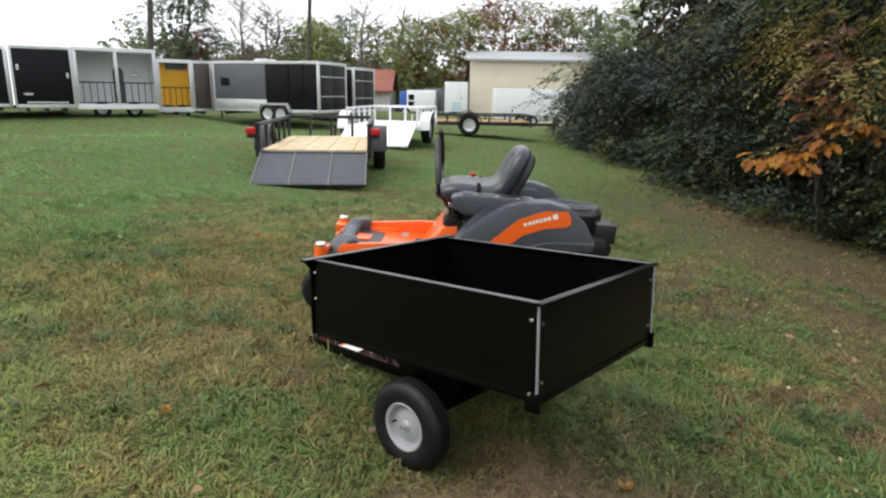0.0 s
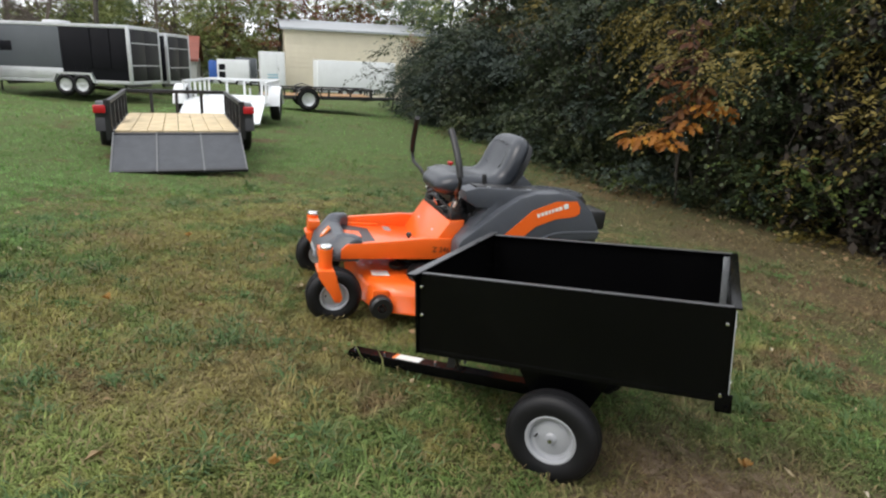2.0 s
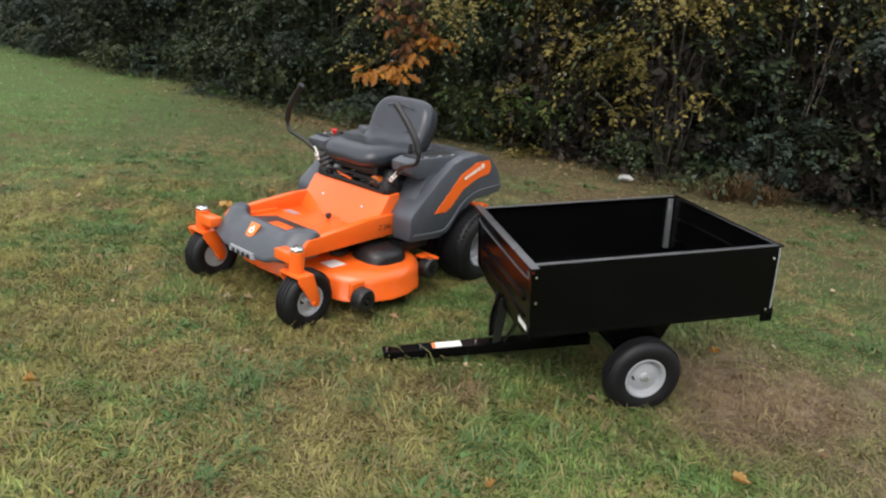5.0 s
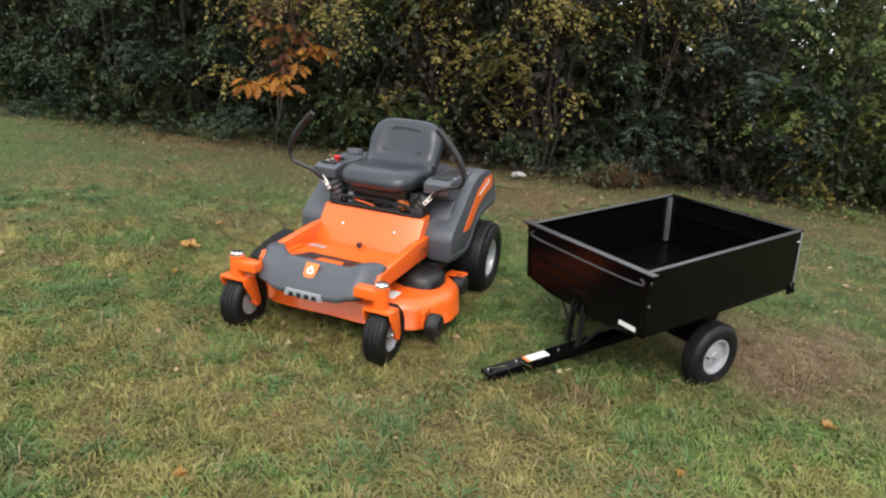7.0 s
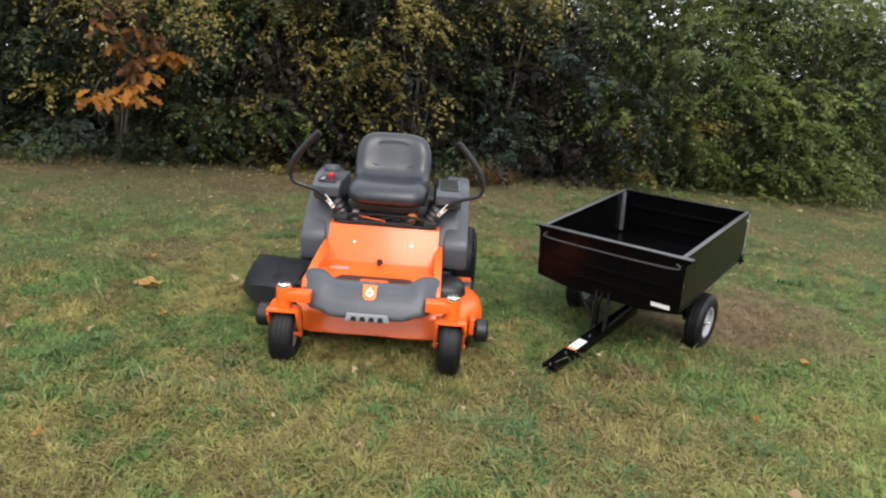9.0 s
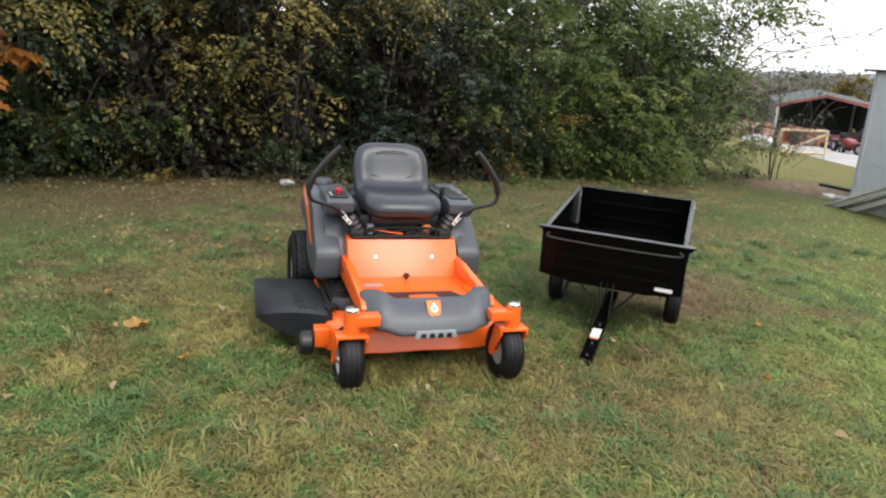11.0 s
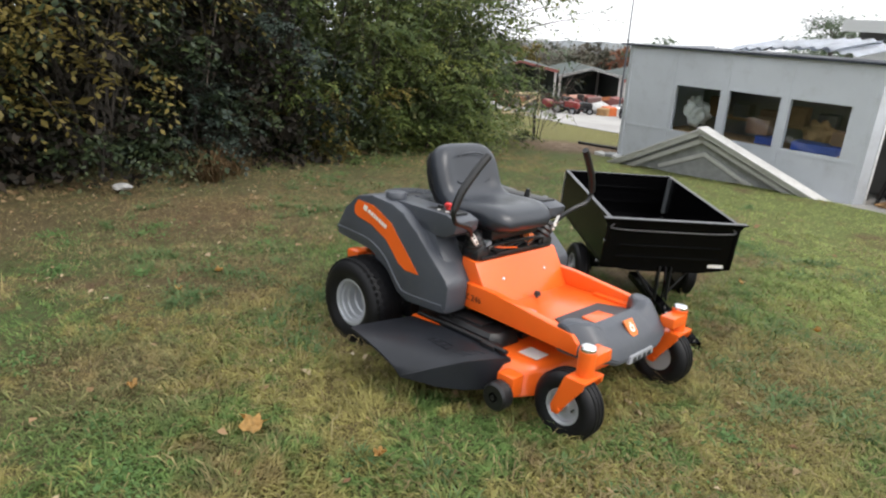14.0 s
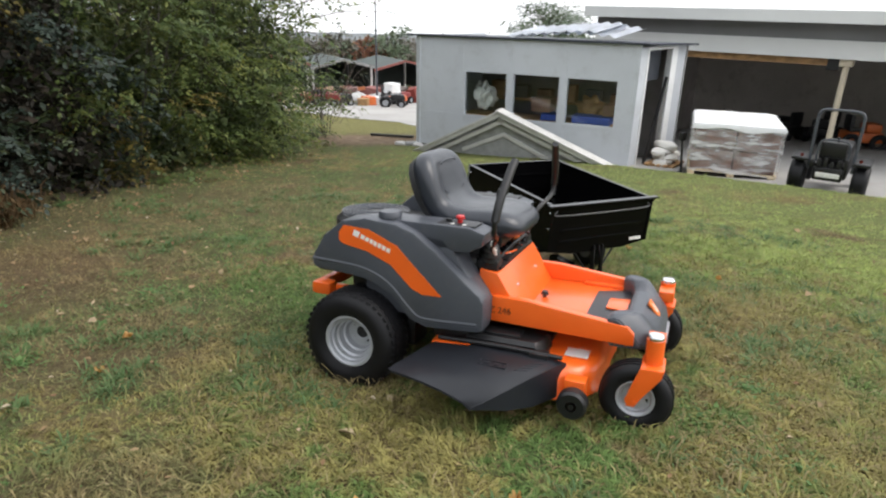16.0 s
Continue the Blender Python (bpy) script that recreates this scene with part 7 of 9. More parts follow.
def gable_piece():
    """The gable end of a small building, set down on the grass before the shed."""
    d = (C1 - C0).normalized()
    out = Vector((-d.y, d.x))
    o = C0 + out * 0.75
    m = pose(o.x, o.y, 0, 0, 0, math.degrees(math.atan2(d.y, d.x)))
    ob = thing("gable_panel", m, "weathered grey wooden gable end lying against the shed", "gable")
    L, P, R = Vector((3.85, -0.60)), Vector((2.17, 0.28)), Vector((-0.10, -0.57))
    def band(name, drop, w, y0, y1, mat):
        for a, b in ((L, P), (P, R)):
            bm = bmesh.new()
            e = (b - a).normalized()
            nn = Vector((e.y, -e.x))
            if nn.y > 0:
                nn = -nn
            a2, b2 = a + nn * drop, b + nn * drop
            q = [a2, b2, b2 + nn * w, a2 + nn * w]
            # mitre at the peak
            prism(bm, [(p.x, p.y) for p in q], y0, y1, "y", bevel=0.006)
            part(name, bm, mat, ob, "", 30)
    band("fascia_board", 0.0, 0.075, 0.10, 0.20, WEATHERED)
    # darker grey boards: shadow lines below the fascia put into their colour
    band("soffit_board", 0.075, 0.05, -0.02, 0.05, GREY_BOARD)
    band("trim_board", 0.125, 0.075, 0.0, 0.11, WEATHERED)
    band("painted_shadow", 0.20, 0.03, -0.02, 0.03, GREY_BOARD)
    bm = bmesh.new()
    prism(bm, [(L.x - 0.25, L.y + 0.02), (P.x, P.y - 0.10), (R.x + 0.25, R.y + 0.02)], -0.04, 0.0, "y")
    part("board", bm, GREY_BOARD, ob)
    for a, b in ((Vector((2.95, -0.47)), Vector((2.12, -0.10))), (Vector((2.12, -0.10)), Vector((1.25, -0.47)))):
        bm = bmesh.new()
        e = (b - a).normalized()
        nn = Vector((e.y, -e.x))
        if nn.y > 0:
            nn = -nn
        prism(bm, [(p.x, p.y) for p in (a, b, b + nn * 0.07, a + nn * 0.07)], 0.0, 0.03, "y", bevel=0.005)
        part("rafter_trim", bm, WEATHERED, ob)
    for p, q in ((L, P), (P, R)):
        bm = bmesh.new()
        e = (q - p).normalized()
        nn = Vector((-e.y, e.x))
        if nn.y < 0:
            nn = -nn
        prism(bm, [(w.x, w.y) for w in (p - e * 0.05, q + e * 0.03, q + e * 0.03 + nn * 0.03, p - e * 0.05 + nn * 0.03)], -0.05, 0.24, "y", bevel=0.004)
        part("roof_edge", bm, WEATHERED, ob, "pale weathered roof edge")


gable_piece()


def canopy():
    """An open-fronted building beside the shed."""
    P0, P1 = Vector((5.75, -5.85)), Vector((3.1, -7.2))
    d = (P1 - P0).normalized()
    a, b = P0 - d * 3.2, P0 + d * 13
    ang = math.degrees(math.atan2(d.y, d.x))
    m = pose(a.x, a.y, -0.06, 0, 0, ang)
    n = (b - a).length
    z0 = -1.05

    def slab(name, s0, s1, y0, y1, lo, hi, mat):
        bm = bmesh.new()
        box(bm, s0, s1, y0, y1, lo, hi)
        o = structure(name, bm, mat, smooth=0)
        o.matrix_world = m
        return o
    slab("canopy_gutter", 0.9, n, -0.50, -0.38, 1.90, 2.12, GUTTER)
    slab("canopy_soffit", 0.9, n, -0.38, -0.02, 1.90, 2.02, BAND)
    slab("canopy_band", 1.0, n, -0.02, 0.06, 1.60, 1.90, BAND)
    slab("canopy_fascia", 1.0, n, -0.06, 0.02, 1.27, 1.60, GUTTER)
    slab("canopy_roof", 0.9, n, -0.38, 7.2, 2.02, 2.10, TIN)
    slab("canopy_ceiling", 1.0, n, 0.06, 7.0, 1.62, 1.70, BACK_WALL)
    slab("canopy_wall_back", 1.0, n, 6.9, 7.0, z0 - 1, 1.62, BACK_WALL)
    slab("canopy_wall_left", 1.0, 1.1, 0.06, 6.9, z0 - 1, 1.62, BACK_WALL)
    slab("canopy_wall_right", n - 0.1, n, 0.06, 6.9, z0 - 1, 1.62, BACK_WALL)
    slab("canopy_beam", 3.0, 6.04, 0.1, 0.22, 1.13, 1.27, TIMBER)
    slab("canopy_bracket", 5.84, 6.04, 0.02, 0.098, 1.06, 1.27, BLACK)
    for k, s in enumerate((6.15, 11.0)):
        bm = bmesh.new()
        cyl(bm, (s, 0.1, -1.2), (s, 0.1, 1.27), 0.055, seg=14)
        box(bm, s - 0.11, s + 0.11, 0.02, 0.2, 1.14, 1.27, bevel=0.01)
        o = tagged(link_mesh("canopy_post", bm, TAN_POST), "", "", "", "structure")
        o.matrix_world = m
    # machines under the roof, in the dark
    for k in range(9):
        rnd = random.Random(700 + k)
        s, y = 3.4 + 0.95 * k, rnd.uniform(3.6, 5.2)
        w = m @ Vector((s, y, 0))
        ob = thing("stored_machine", pose(w.x, w.y, land(w.x, w.y), 0, 0, rnd.uniform(0, 360)), "dark garden machine stored under the canopy" if k != 3 else "orange garden machine stored under the canopy", "machine", "machines under the canopy")
        bm = bmesh.new()
        box(bm, -0.4, 0.4, -0.28, 0.28, 0.18, 0.42, bevel=0.06)
        box(bm, -0.35, 0.0, -0.22, 0.22, 0.42, 0.62, bevel=0.06)
        part("body", bm, YARD_ORANGE if k == 3 else BLACK, ob)
        bm = bmesh.new()
        box(bm, 0.02, 0.34, -0.2, 0.2, 0.42, 0.50, bevel=0.04)
        box(bm, 0.26, 0.36, -0.2, 0.2, 0.48, 0.80, bevel=0.04)
        part("seat", bm, BLACK, ob)
        for sx in (-0.3, 0.3):
            for sy in (-0.3, 0.3):
                bm = bmesh.new()
                tyre_mesh(bm, 0.2, 0.13, 0.09, Matrix.Translation((sx, sy, 0.2)) @ pose(0, 0, 0, 90, 0, 0))
                part("wheel", bm, RUBBER, ob)


canopy()


RED_CARD = surface("red_brown_card", (0.17, 0.085, 0.058), 0.7, vary=0.2, scale=4, grain=60, bump=0.1, dirt=(0.08, 0.045, 0.03), dirt_amount=0.5)


def pallet_load():
    ob = thing("pallet_load", pose(2.60, -4.13, land(2.60, -4.13) + 0.02, 0, 0, -43) @ Matrix.Diagonal((0.88, 1.20, 1.27, 1)), "pallet of brown boxes wrapped in cloudy plastic film", "pallet")
    W, D = 0.80, 0.55
    for y in (-D + 0.05, 0, D - 0.05):
        bm = bmesh.new()
        box(bm, -W, W, y - 0.045, y + 0.045, 0.02, 0.10, bevel=0.004)
        part("bearer", bm, PINE, ob)
    for k in range(6):
        x = -W + 0.07 + k * (2 * W - 0.14) / 5
        bm = bmesh.new()
        box(bm, x - 0.06, x + 0.06, -D, D, 0.10, 0.122, bevel=0.003)
        part("deck_board", bm, PINE, ob)
    for i in range(2):
        for j in range(2):
            for k in range(2):
                bm = bmesh.new()
                box(bm, -W + 0.03 + i * (W - 0.02), -0.01 + i * (W - 0.02), -D + 0.03 + j * (D - 0.02), -0.005 + j * (D - 0.02), 0.125 + 0.27 * k, 0.385 + 0.27 * k, bevel=0.012)
                part("carton", bm, RED_CARD, ob, "red-brown carton")
    bm = bmesh.new()
    secs = []
    for z, g in ((0.10, 0.02), (0.25, 0.0), (0.45, 0.012), (0.66, 0.0), (0.70, -0.02)):
        ring = []
        for k in range(40):
            a = 2 * math.pi * k / 40
            c, s = math.cos(a), math.sin(a)
            r = 1 / max(abs(c), abs(s))
            x, y = (W + g) * max(-1, min(1, c * r)), (D + g) * max(-1, min(1, s * r))
            w = 0.02 * noise.noise((x * 5, y * 5, z * 9))
            ring.append((x * (1 + w), y * (1 + w), z + 0.015 * noise.noise((x * 4, y * 4, 3))))
        secs.append(ring)
    loft(bm, secs, caps=False)
    part("film", bm, FILM, ob, "cloudy stretch film", 40)
    # the upper cartons have more turns of film
    bm = bmesh.new()
    secs = []
    for z, g in ((0.36, 0.016), (0.50, 0.018), (0.66, 0.012)):
        ring = []
        for k in range(40):
            a = 2 * math.pi * k / 40
            c, s = math.cos(a), math.sin(a)
            r = 1 / max(abs(c), abs(s))
            x, y = (W + g) * max(-1, min(1, c * r)), (D + g) * max(-1, min(1, s * r))
            ring.append((x, y, z + 0.12 * (x / W) * (z < 0.5) + 0.03 * noise.noise((x * 4, y * 4, 3))))
        secs.append(ring)
    loft(bm, secs, caps=False)
    part("film", bm, FILM, ob, "second layer of cloudy film", 40)
    bm = bmesh.new()
    secs = []
    for z, g in ((0.645, 0.022), (0.68, 0.018), (0.712, 0.0), (0.735, -0.12), (0.74, -0.30)):
        ring = []
        for k in range(40):
            a = 2 * math.pi * k / 40
            c, s = math.cos(a), math.sin(a)
            r = 1 / max(abs(c), abs(s))
            x, y = (W + g) * max(-1, min(1, c * r)), (D + g) * max(-1, min(1, s * r))
            ring.append((x, y, z + (0.045 * noise.noise((x * 3, y * 3, 1)) if z < 0.65 else 0.01 * noise.noise((x * 6, y * 6, 2)))))
        secs.append(ring)
    loft(bm, secs)
    part("cover", bm, WHITE_PAINT, ob, "white sheet over the top", 40)


pallet_load()


TRACTOR_LAMP = surface("dark_red_lens", (0.10, 0.008, 0.008), 0.25, vary=0.1)


def black_tractor():
    ob = thing("compact_tractor", pose(0.84, -4.24, land(0.84, -4.24), 0, 0, 121) @ Matrix.Scale(0.82, 4), "black compact tractor with a roll bar parked on the concrete", "tractor")
    bm = bmesh.new()
    box(bm, -0.75, 0.45, -0.26, 0.26, 0.28, 0.55, bevel=0.06)
    box(bm, -0.80, -0.05, -0.24, 0.24, 0.50, 0.80, bevel=0.09)
    part("body", bm, BLACK, ob)
    bm = bmesh.new()
    box(bm, 0.10, 0.50, -0.21, 0.21, 0.60, 0.70, bevel=0.05)
    box(bm, 0.44, 0.54, -0.20, 0.20, 0.66, 0.93, bevel=0.05)
    part("seat", bm, BLACK, ob)
    bm = bmesh.new()
    tube(bm, [(0.56, -0.23, 0.60), (0.565, -0.22, 0.90), (0.565, -0.12, 0.965), (0.565, 0.12, 0.965), (0.565, 0.22, 0.90), (0.56, 0.23, 0.60)], 0.016, 8)
    part("seat_frame", bm, DARK_GREY, ob)
    bm = bmesh.new()
    tube(bm, [(0.55, -0.33, 0.45), (0.56, -0.33, 0.95), (0.58, -0.33, 1.32), (0.58, -0.315, 1.40), (0.58, -0.25, 1.455), (0.58, 0.0, 1.465), (0.58, 0.25, 1.455), (0.58, 0.315, 1.40), (0.58, 0.33, 1.32), (0.56, 0.33, 0.95), (0.55, 0.33, 0.45)], 0.024, 10)
    part("roll_bar", bm, DARK_GREY, ob, "dark grey roll bar")
    bm = bmesh.new()
    for k in range(6):
        box(bm, 0.55, 0.66, -0.30 + 0.10 * k, -0.24 + 0.10 * k, 0.50, 0.62 + 0.03 * (k % 3), bevel=0.012)
    tagged(part("engine_parts", bm, BLACK, ob), "", "", "", "stuff")
    bm = bmesh.new()
    tube(bm, [(-0.05, 0, 0.78), (-0.02, 0, 0.93)], 0.02, 8)
    part("steering_column", bm, BLACK, ob)
    for s in (-1, 1):
        bm = bmesh.new()
        box(bm, 0.05, 0.72, s * 0.46 - 0.13, s * 0.46 + 0.13, 0.60, 0.66, bevel=0.03)
        part("fender", bm, BLACK, ob)
        bm = bmesh.new()
        tyre_mesh(bm, 0.30, 0.24, 0.15, Matrix.Translation((0.42, s * 0.47, 0.29)) @ pose(0, 0, 0, 90, 0, 0))
        part("rear_wheel", bm, RUBBER, ob)
        bm = bmesh.new()
        tyre_mesh(bm, 0.20, 0.16, 0.09, Matrix.Translation((-0.62, s * 0.42, 0.19)) @ pose(0, 0, 0, 90, 0, 0))
        part("front_wheel", bm, RUBBER, ob)
        bm = bmesh.new()
        cyl(bm, (0.70, s * 0.43, 0.70), (0.735, s * 0.43, 0.70), 0.028, seg=14)
        part("lamp", bm, TRACTOR_LAMP, ob, "small dark red rear lamp")
    bm = bmesh.new()
    box(bm, 0.62, 0.72, -0.22, 0.22, 0.30, 0.52, bevel=0.03)
    part("rear_hitch", bm, BLACK, ob)
    bm = bmesh.new()
    box(bm, 0.72, 0.735, -0.18, 0.18, 0.36, 0.44, bevel=0.01)
    part("plate", bm, WHITE_STICKER, ob, "blank white plate")


black_tractor()


def sack_pile():
    spots = [(0.0, 0.0, 0.10), (0.30, -0.22, 0.10), (0.05, -0.08, 0.19), (0.26, -0.26, 0.20), (0.10, -0.02, 0.28), (0.22, -0.20, 0.29), (0.14, -0.12, 0.37)]
    for k, (dx, dy, z) in enumerate(spots):
        bm = bmesh.new()
        bmesh.ops.create_icosphere(bm, subdivisions=3, radius=0.5)
        for v in bm.verts:
            c = v.co
            f = 1 + 0.12 * noise.noise(c * 5 + Vector((k, 0, 0)))
            v.co = Vector((math.copysign(abs(c.x * 2) ** 0.6, c.x) * 0.25 * f, math.copysign(abs(c.y * 2) ** 0.6, c.y) * 0.16 * f, (c.z * 0.14 + 0.03 * noise.noise(c * 3 + Vector((0, k, 2)))) * f))
        ob = link_mesh("white_sack", bm, WHITE_STICKER, 60)
        ob.matrix_world = pose(3.61 + dx, -3.64 + dy, land(3.61, -3.64) + z - 0.02, 0, 0, -60 + 23 * (k % 4))
        tagged(ob, "filled white plastic sack stacked by the shed door", "sack", "sacks by the shed")
    bm = bmesh.new()
    for k in range(5):
        box(bm, -0.34, 0.34, -0.25 + 0.11 * k, -0.17 + 0.11 * k, 0.0, 0.03, bevel=0.003)
    for y in (-0.2, 0.2):
        box(bm, -0.3, 0.3, y - 0.03, y + 0.03, -0.06, 0.0)
    ob = link_mesh("sack_pallet", bm, TIMBER)
    ob.matrix_world = pose(3.61, -3.67, land(3.61, -3.67) + 0.05, 0, 0, -60)
    tagged(ob, "low wooden pallet under the white sacks", "pallet")
    # black stand at the lawn's edge
    ob = thing("black_stand", pose(2.72, -3.22, land(2.72, -3.22)), "thin black metal stand at the edge of the concrete", "stand")
    bm = bmesh.new()
    cyl(bm, (0, 0, 0), (0.06, 0.02, 0.62), 0.02, seg=10)
    part("post", bm, BLACK, ob)
    bm = bmesh.new()
    box(bm, -0.10, 0.38, -0.06, 0.06, 0, 0.04, pose(0, 0, 0, 0, 0, -50), bevel=0.01)
    part("foot", bm, BLACK, ob)
    bm = bmesh.new()
    box(bm, 0.02, 0.11, -0.03, 0.07, 0.56, 0.70, bevel=0.02)
    part("head", bm, BLACK, ob)


sack_pile()


# ---- down the yard: shelter, machines, far woods ----
DARK_RED = surface("dark_red_paint", (0.20, 0.022, 0.02), 0.4, vary=0.1)
RED_ROOF = surface("red_roof", (0.22, 0.075, 0.062), 0.6, vary=0.2, scale=1)
TARP = surface("dark_tarpaulin", (0.045, 0.058, 0.052), 0.7, vary=0.3, scale=1)


def far_yard():
    # open shelters side by side, their gables to the lawn
    for k, (x, y, w, e, fascia) in enumerate(((36.0, -0.85, 4.6, 2.35, RED_ROOF), (36.3, -5.2, 4.0, 2.30, GREY_BOARD), (36.6, -9.35, 4.2, 2.30, RED_ROOF))):
        ob = thing("open_shelter", pose(x, y, land(x, y), 0, 0, 95), "open dark shelter with a pitched roof and " + ("faded red" if fascia is RED_ROOF else "dull grey") + " edge", "shelter", "yard shelters")
        up = 0.105 * w
        for s in (-1, 1):
            bm = bmesh.new()
            prism(bm, [(s * w / 2, e), (0, e + up), (0, e + up - 0.05), (s * w / 2, e - 0.05)], -2.4, 2.3, "y")
            part("roof", bm, TARP, ob)
            bm = bmesh.new()
            prism(bm, [(s * (w / 2 + 0.05), e - 0.02), (0, e + up + 0.02), (0, e + up - 0.11), (s * (w / 2 + 0.05), e - 0.20)], 2.3, 2.36, "y")
            part("fascia", bm, fascia, ob)
            for d in (-2.2, 2.2):
                bm = bmesh.new()
                box(bm, s * (w / 2 - 0.12) - 0.06, s * (w / 2 - 0.12) + 0.06, d - 0.06, d + 0.06, 0, e - 0.05)
                part("post", bm, WEATHERED, ob)
            bm = bmesh.new()
            box(bm, s * (w / 2 - 0.06) - 0.01, s * (w / 2 - 0.06) + 0.01, -2.1, 2.1, 0.7, e - 0.05)
            part("side_cover", bm, TARP, ob, "dark green side cover")
        bm = bmesh.new()
        box(bm, -w / 2 + 0.15, w / 2 - 0.15, -2.32, -2.27, 0, e)
        part("back_wall", bm, TARP, ob)
    # small riding mowers and tractors in a row before the shelters
    for k, (x, y, r, size, col) in enumerate(((28.2, -1.85, 20, 0.66, DARK_RED), (26.9, -2.75, 60, 0.66, DARK_RED), (27.4, -3.55, 100, 0.62, BLACK), (30.5, -3.6, 100, 0.66, DARK_RED), (25.6, -5.75, 75, 0.66, BLACK), (27.2, -6.5, 40, 0.60, YARD_ORANGE), (33.0, -1.0, 70, 0.66, DARK_GREY), (25.5, 1.6, 30, 0.66, DARK_RED), (29.5, -7.6, 120, 0.66, DARK_RED))):
        ob = thing("yard_tractor", pose(x, y, land(x, y), 0, 0, r) @ Matrix.Scale(size, 4), "small " + {"dark_red_paint": "red", "yard_orange_paint": "orange"}.get(col.name, "dark") + " tractor parked far down the yard", "tractor", "yard tractors")
        bm = bmesh.new()
        prism(bm, [(-0.95, 0.45), (-1.0, 0.70), (-0.9, 0.92), (-0.2, 1.0), (0.12, 0.92), (0.12, 0.45)], -0.26, 0.26, "y", 0.05)
        part("bonnet", bm, col, ob)
        bm = bmesh.new()
        box(bm, -0.3, 0.9, -0.34, 0.34, 0.38, 0.56, bevel=0.05)
        part("chassis", bm, BLACK, ob)
        bm = bmesh.new()
        box(bm, 0.28, 0.72, -0.22, 0.22, 0.78, 0.88, bevel=0.04)
        box(bm, 0.64, 0.76, -0.22, 0.22, 0.84, 1.24, bevel=0.05)
        part("seat", bm, BLACK, ob)
        bm = bmesh.new()
        tube(bm, [(0.05, 0, 0.9), (0.16, 0, 1.10)], 0.02, 6)
        lathe(bm, [(0.15, 1.10), (0.17, 1.10), (0.17, 1.12), (0.15, 1.12)], 16, pose(0.16, 0, 0), closed=True)
        part("steering_wheel", bm, BLACK, ob)
        for sy in (-1, 1):
            bm = bmesh.new()
            box(bm, 0.12, 0.95, sy * 0.50 - 0.14, sy * 0.50 + 0.14, 0.80, 0.86, bevel=0.03)
            part("fender", bm, col, ob)
            for sx, rr in ((-0.65, 0.30), (0.55, 0.42)):
                m = Matrix.Translation((sx, sy * 0.50, rr)) @ pose(0, 0, 0, 90, 0, 0)
                bm = bmesh.new()
                tyre_mesh(bm, rr, 0.25, rr * 0.55, m, 24)
                tyre = part("wheel", bm, RUBBER, ob)
                bm = bmesh.new()
                lathe(bm, [(0.0001, -0.05), (rr * 0.55, -0.07), (rr * 0.58, 0.0), (rr * 0.55, 0.07), (0.0001, 0.05)], 20, m)
                part("rim", bm, RIM_PALE, tyre)
        if k % 3 == 1:
            bm = bmesh.new()
            tube(bm, [(0.8, -0.4, 0.7), (0.82, -0.38, 1.55), (0.82, 0.38, 1.55), (0.8, 0.4, 0.7)], 0.03, 8)
            part("roll_bar", bm, BLACK, ob)
    # pale timber rack
    ob = thing("timber_rack", pose(21.9, 0.15, land(21.9, 0.15), 0, 0, -80), "pale wooden rack with a diagonal brace", "rack")
    for p, q in (((-0.8, 0, 0), (-0.8, 0, 0.95)), ((0.8, 0, 0), (0.8, 0, 0.95)), ((-0.8, 0, 0.95), (0.8, 0, 0.95)), ((-0.8, 0, 0.05), (0.8, 0, 0.85)), ((-0.8, 0, 0.1), (0.8, 0, 0.1))):
        bm = bmesh.new()
        tube(bm, [p, q], 0.05, 4)
        part("bar", bm, PINE, ob)
    # loads under white sheets
    for k, (x, y) in enumerate(((28.9, -4.75), (29.2, -6.2), (22.8, 1.7), (30.2, -5.3))):
        bm = bmesh.new()
        bmesh.ops.create_icosphere(bm, subdivisions=2, radius=0.5)
        for v in bm.verts:
            v.co *= 1 + 0.3 * noise.noise(v.co * 3 + Vector((k, 1, 0)))
            v.co += 0.12 * Vector((noise.noise(v.co * 7), noise.noise(v.co * 7 + Vector((3, 0, k))), noise.noise(v.co * 8)))
            v.co.z = max(-0.4, v.co.z * 0.9)
        ob = link_mesh("covered_load", bm, BAG, 60)
        ob.matrix_world = pose(x, y, land(x, y) + 0.30, 0, 0, 50 * k) @ Matrix.Diagonal((1.25, 0.9, 0.75, 1))
        tagged(ob, "load under a white cover in the yard", "bundle", "covered loads")
    for k, (x, y, z, size, mat, label) in enumerate(((27.6, -5.1, 0, 0.32, YARD_ORANGE, "orange crate standing in the yard"), (27.2, -4.7, 0, 0.26, TIMBER, "brown wooden crate standing in the yard"), (28.6, -6.75, 0, 0.42, BLACK, "dark steel crate standing in the yard"), (28.6, -6.75, 0.62, 0.36, WHITE_PAINT, "white box stacked on a dark crate"), (28.2, -5.6, 0, 0.30, WHITE_PAINT, "white box standing in the yard"))):
        bm = bmesh.new()
        box(bm, -size, size, -size * 0.8, size * 0.8, 0, size * 1.45, bevel=0.02)
        for e in (-0.5, 0.5):
            box(bm, -size - 0.015, size + 0.015, -size * 0.8 - 0.015, size * 0.8 + 0.015, size * (0.72 + e) - 0.04, size * (0.72 + e) + 0.04, bevel=0.008)
        ob = link_mesh("yard_crate", bm, mat)
        ob.matrix_world = pose(x, y, land(x, y) + z + 0.018, 0, 0, 20 + 37 * k * (z == 0))
        tagged(ob, label, "crate", "yard crates")
    # parts, crates and small implements in rows, too far off to tell apart
    g = random.Random(31)
    bm = bmesh.new()
    for k in range(230):
        x, y = g.uniform(30.5, 37), g.uniform(-12.5, 3.0)
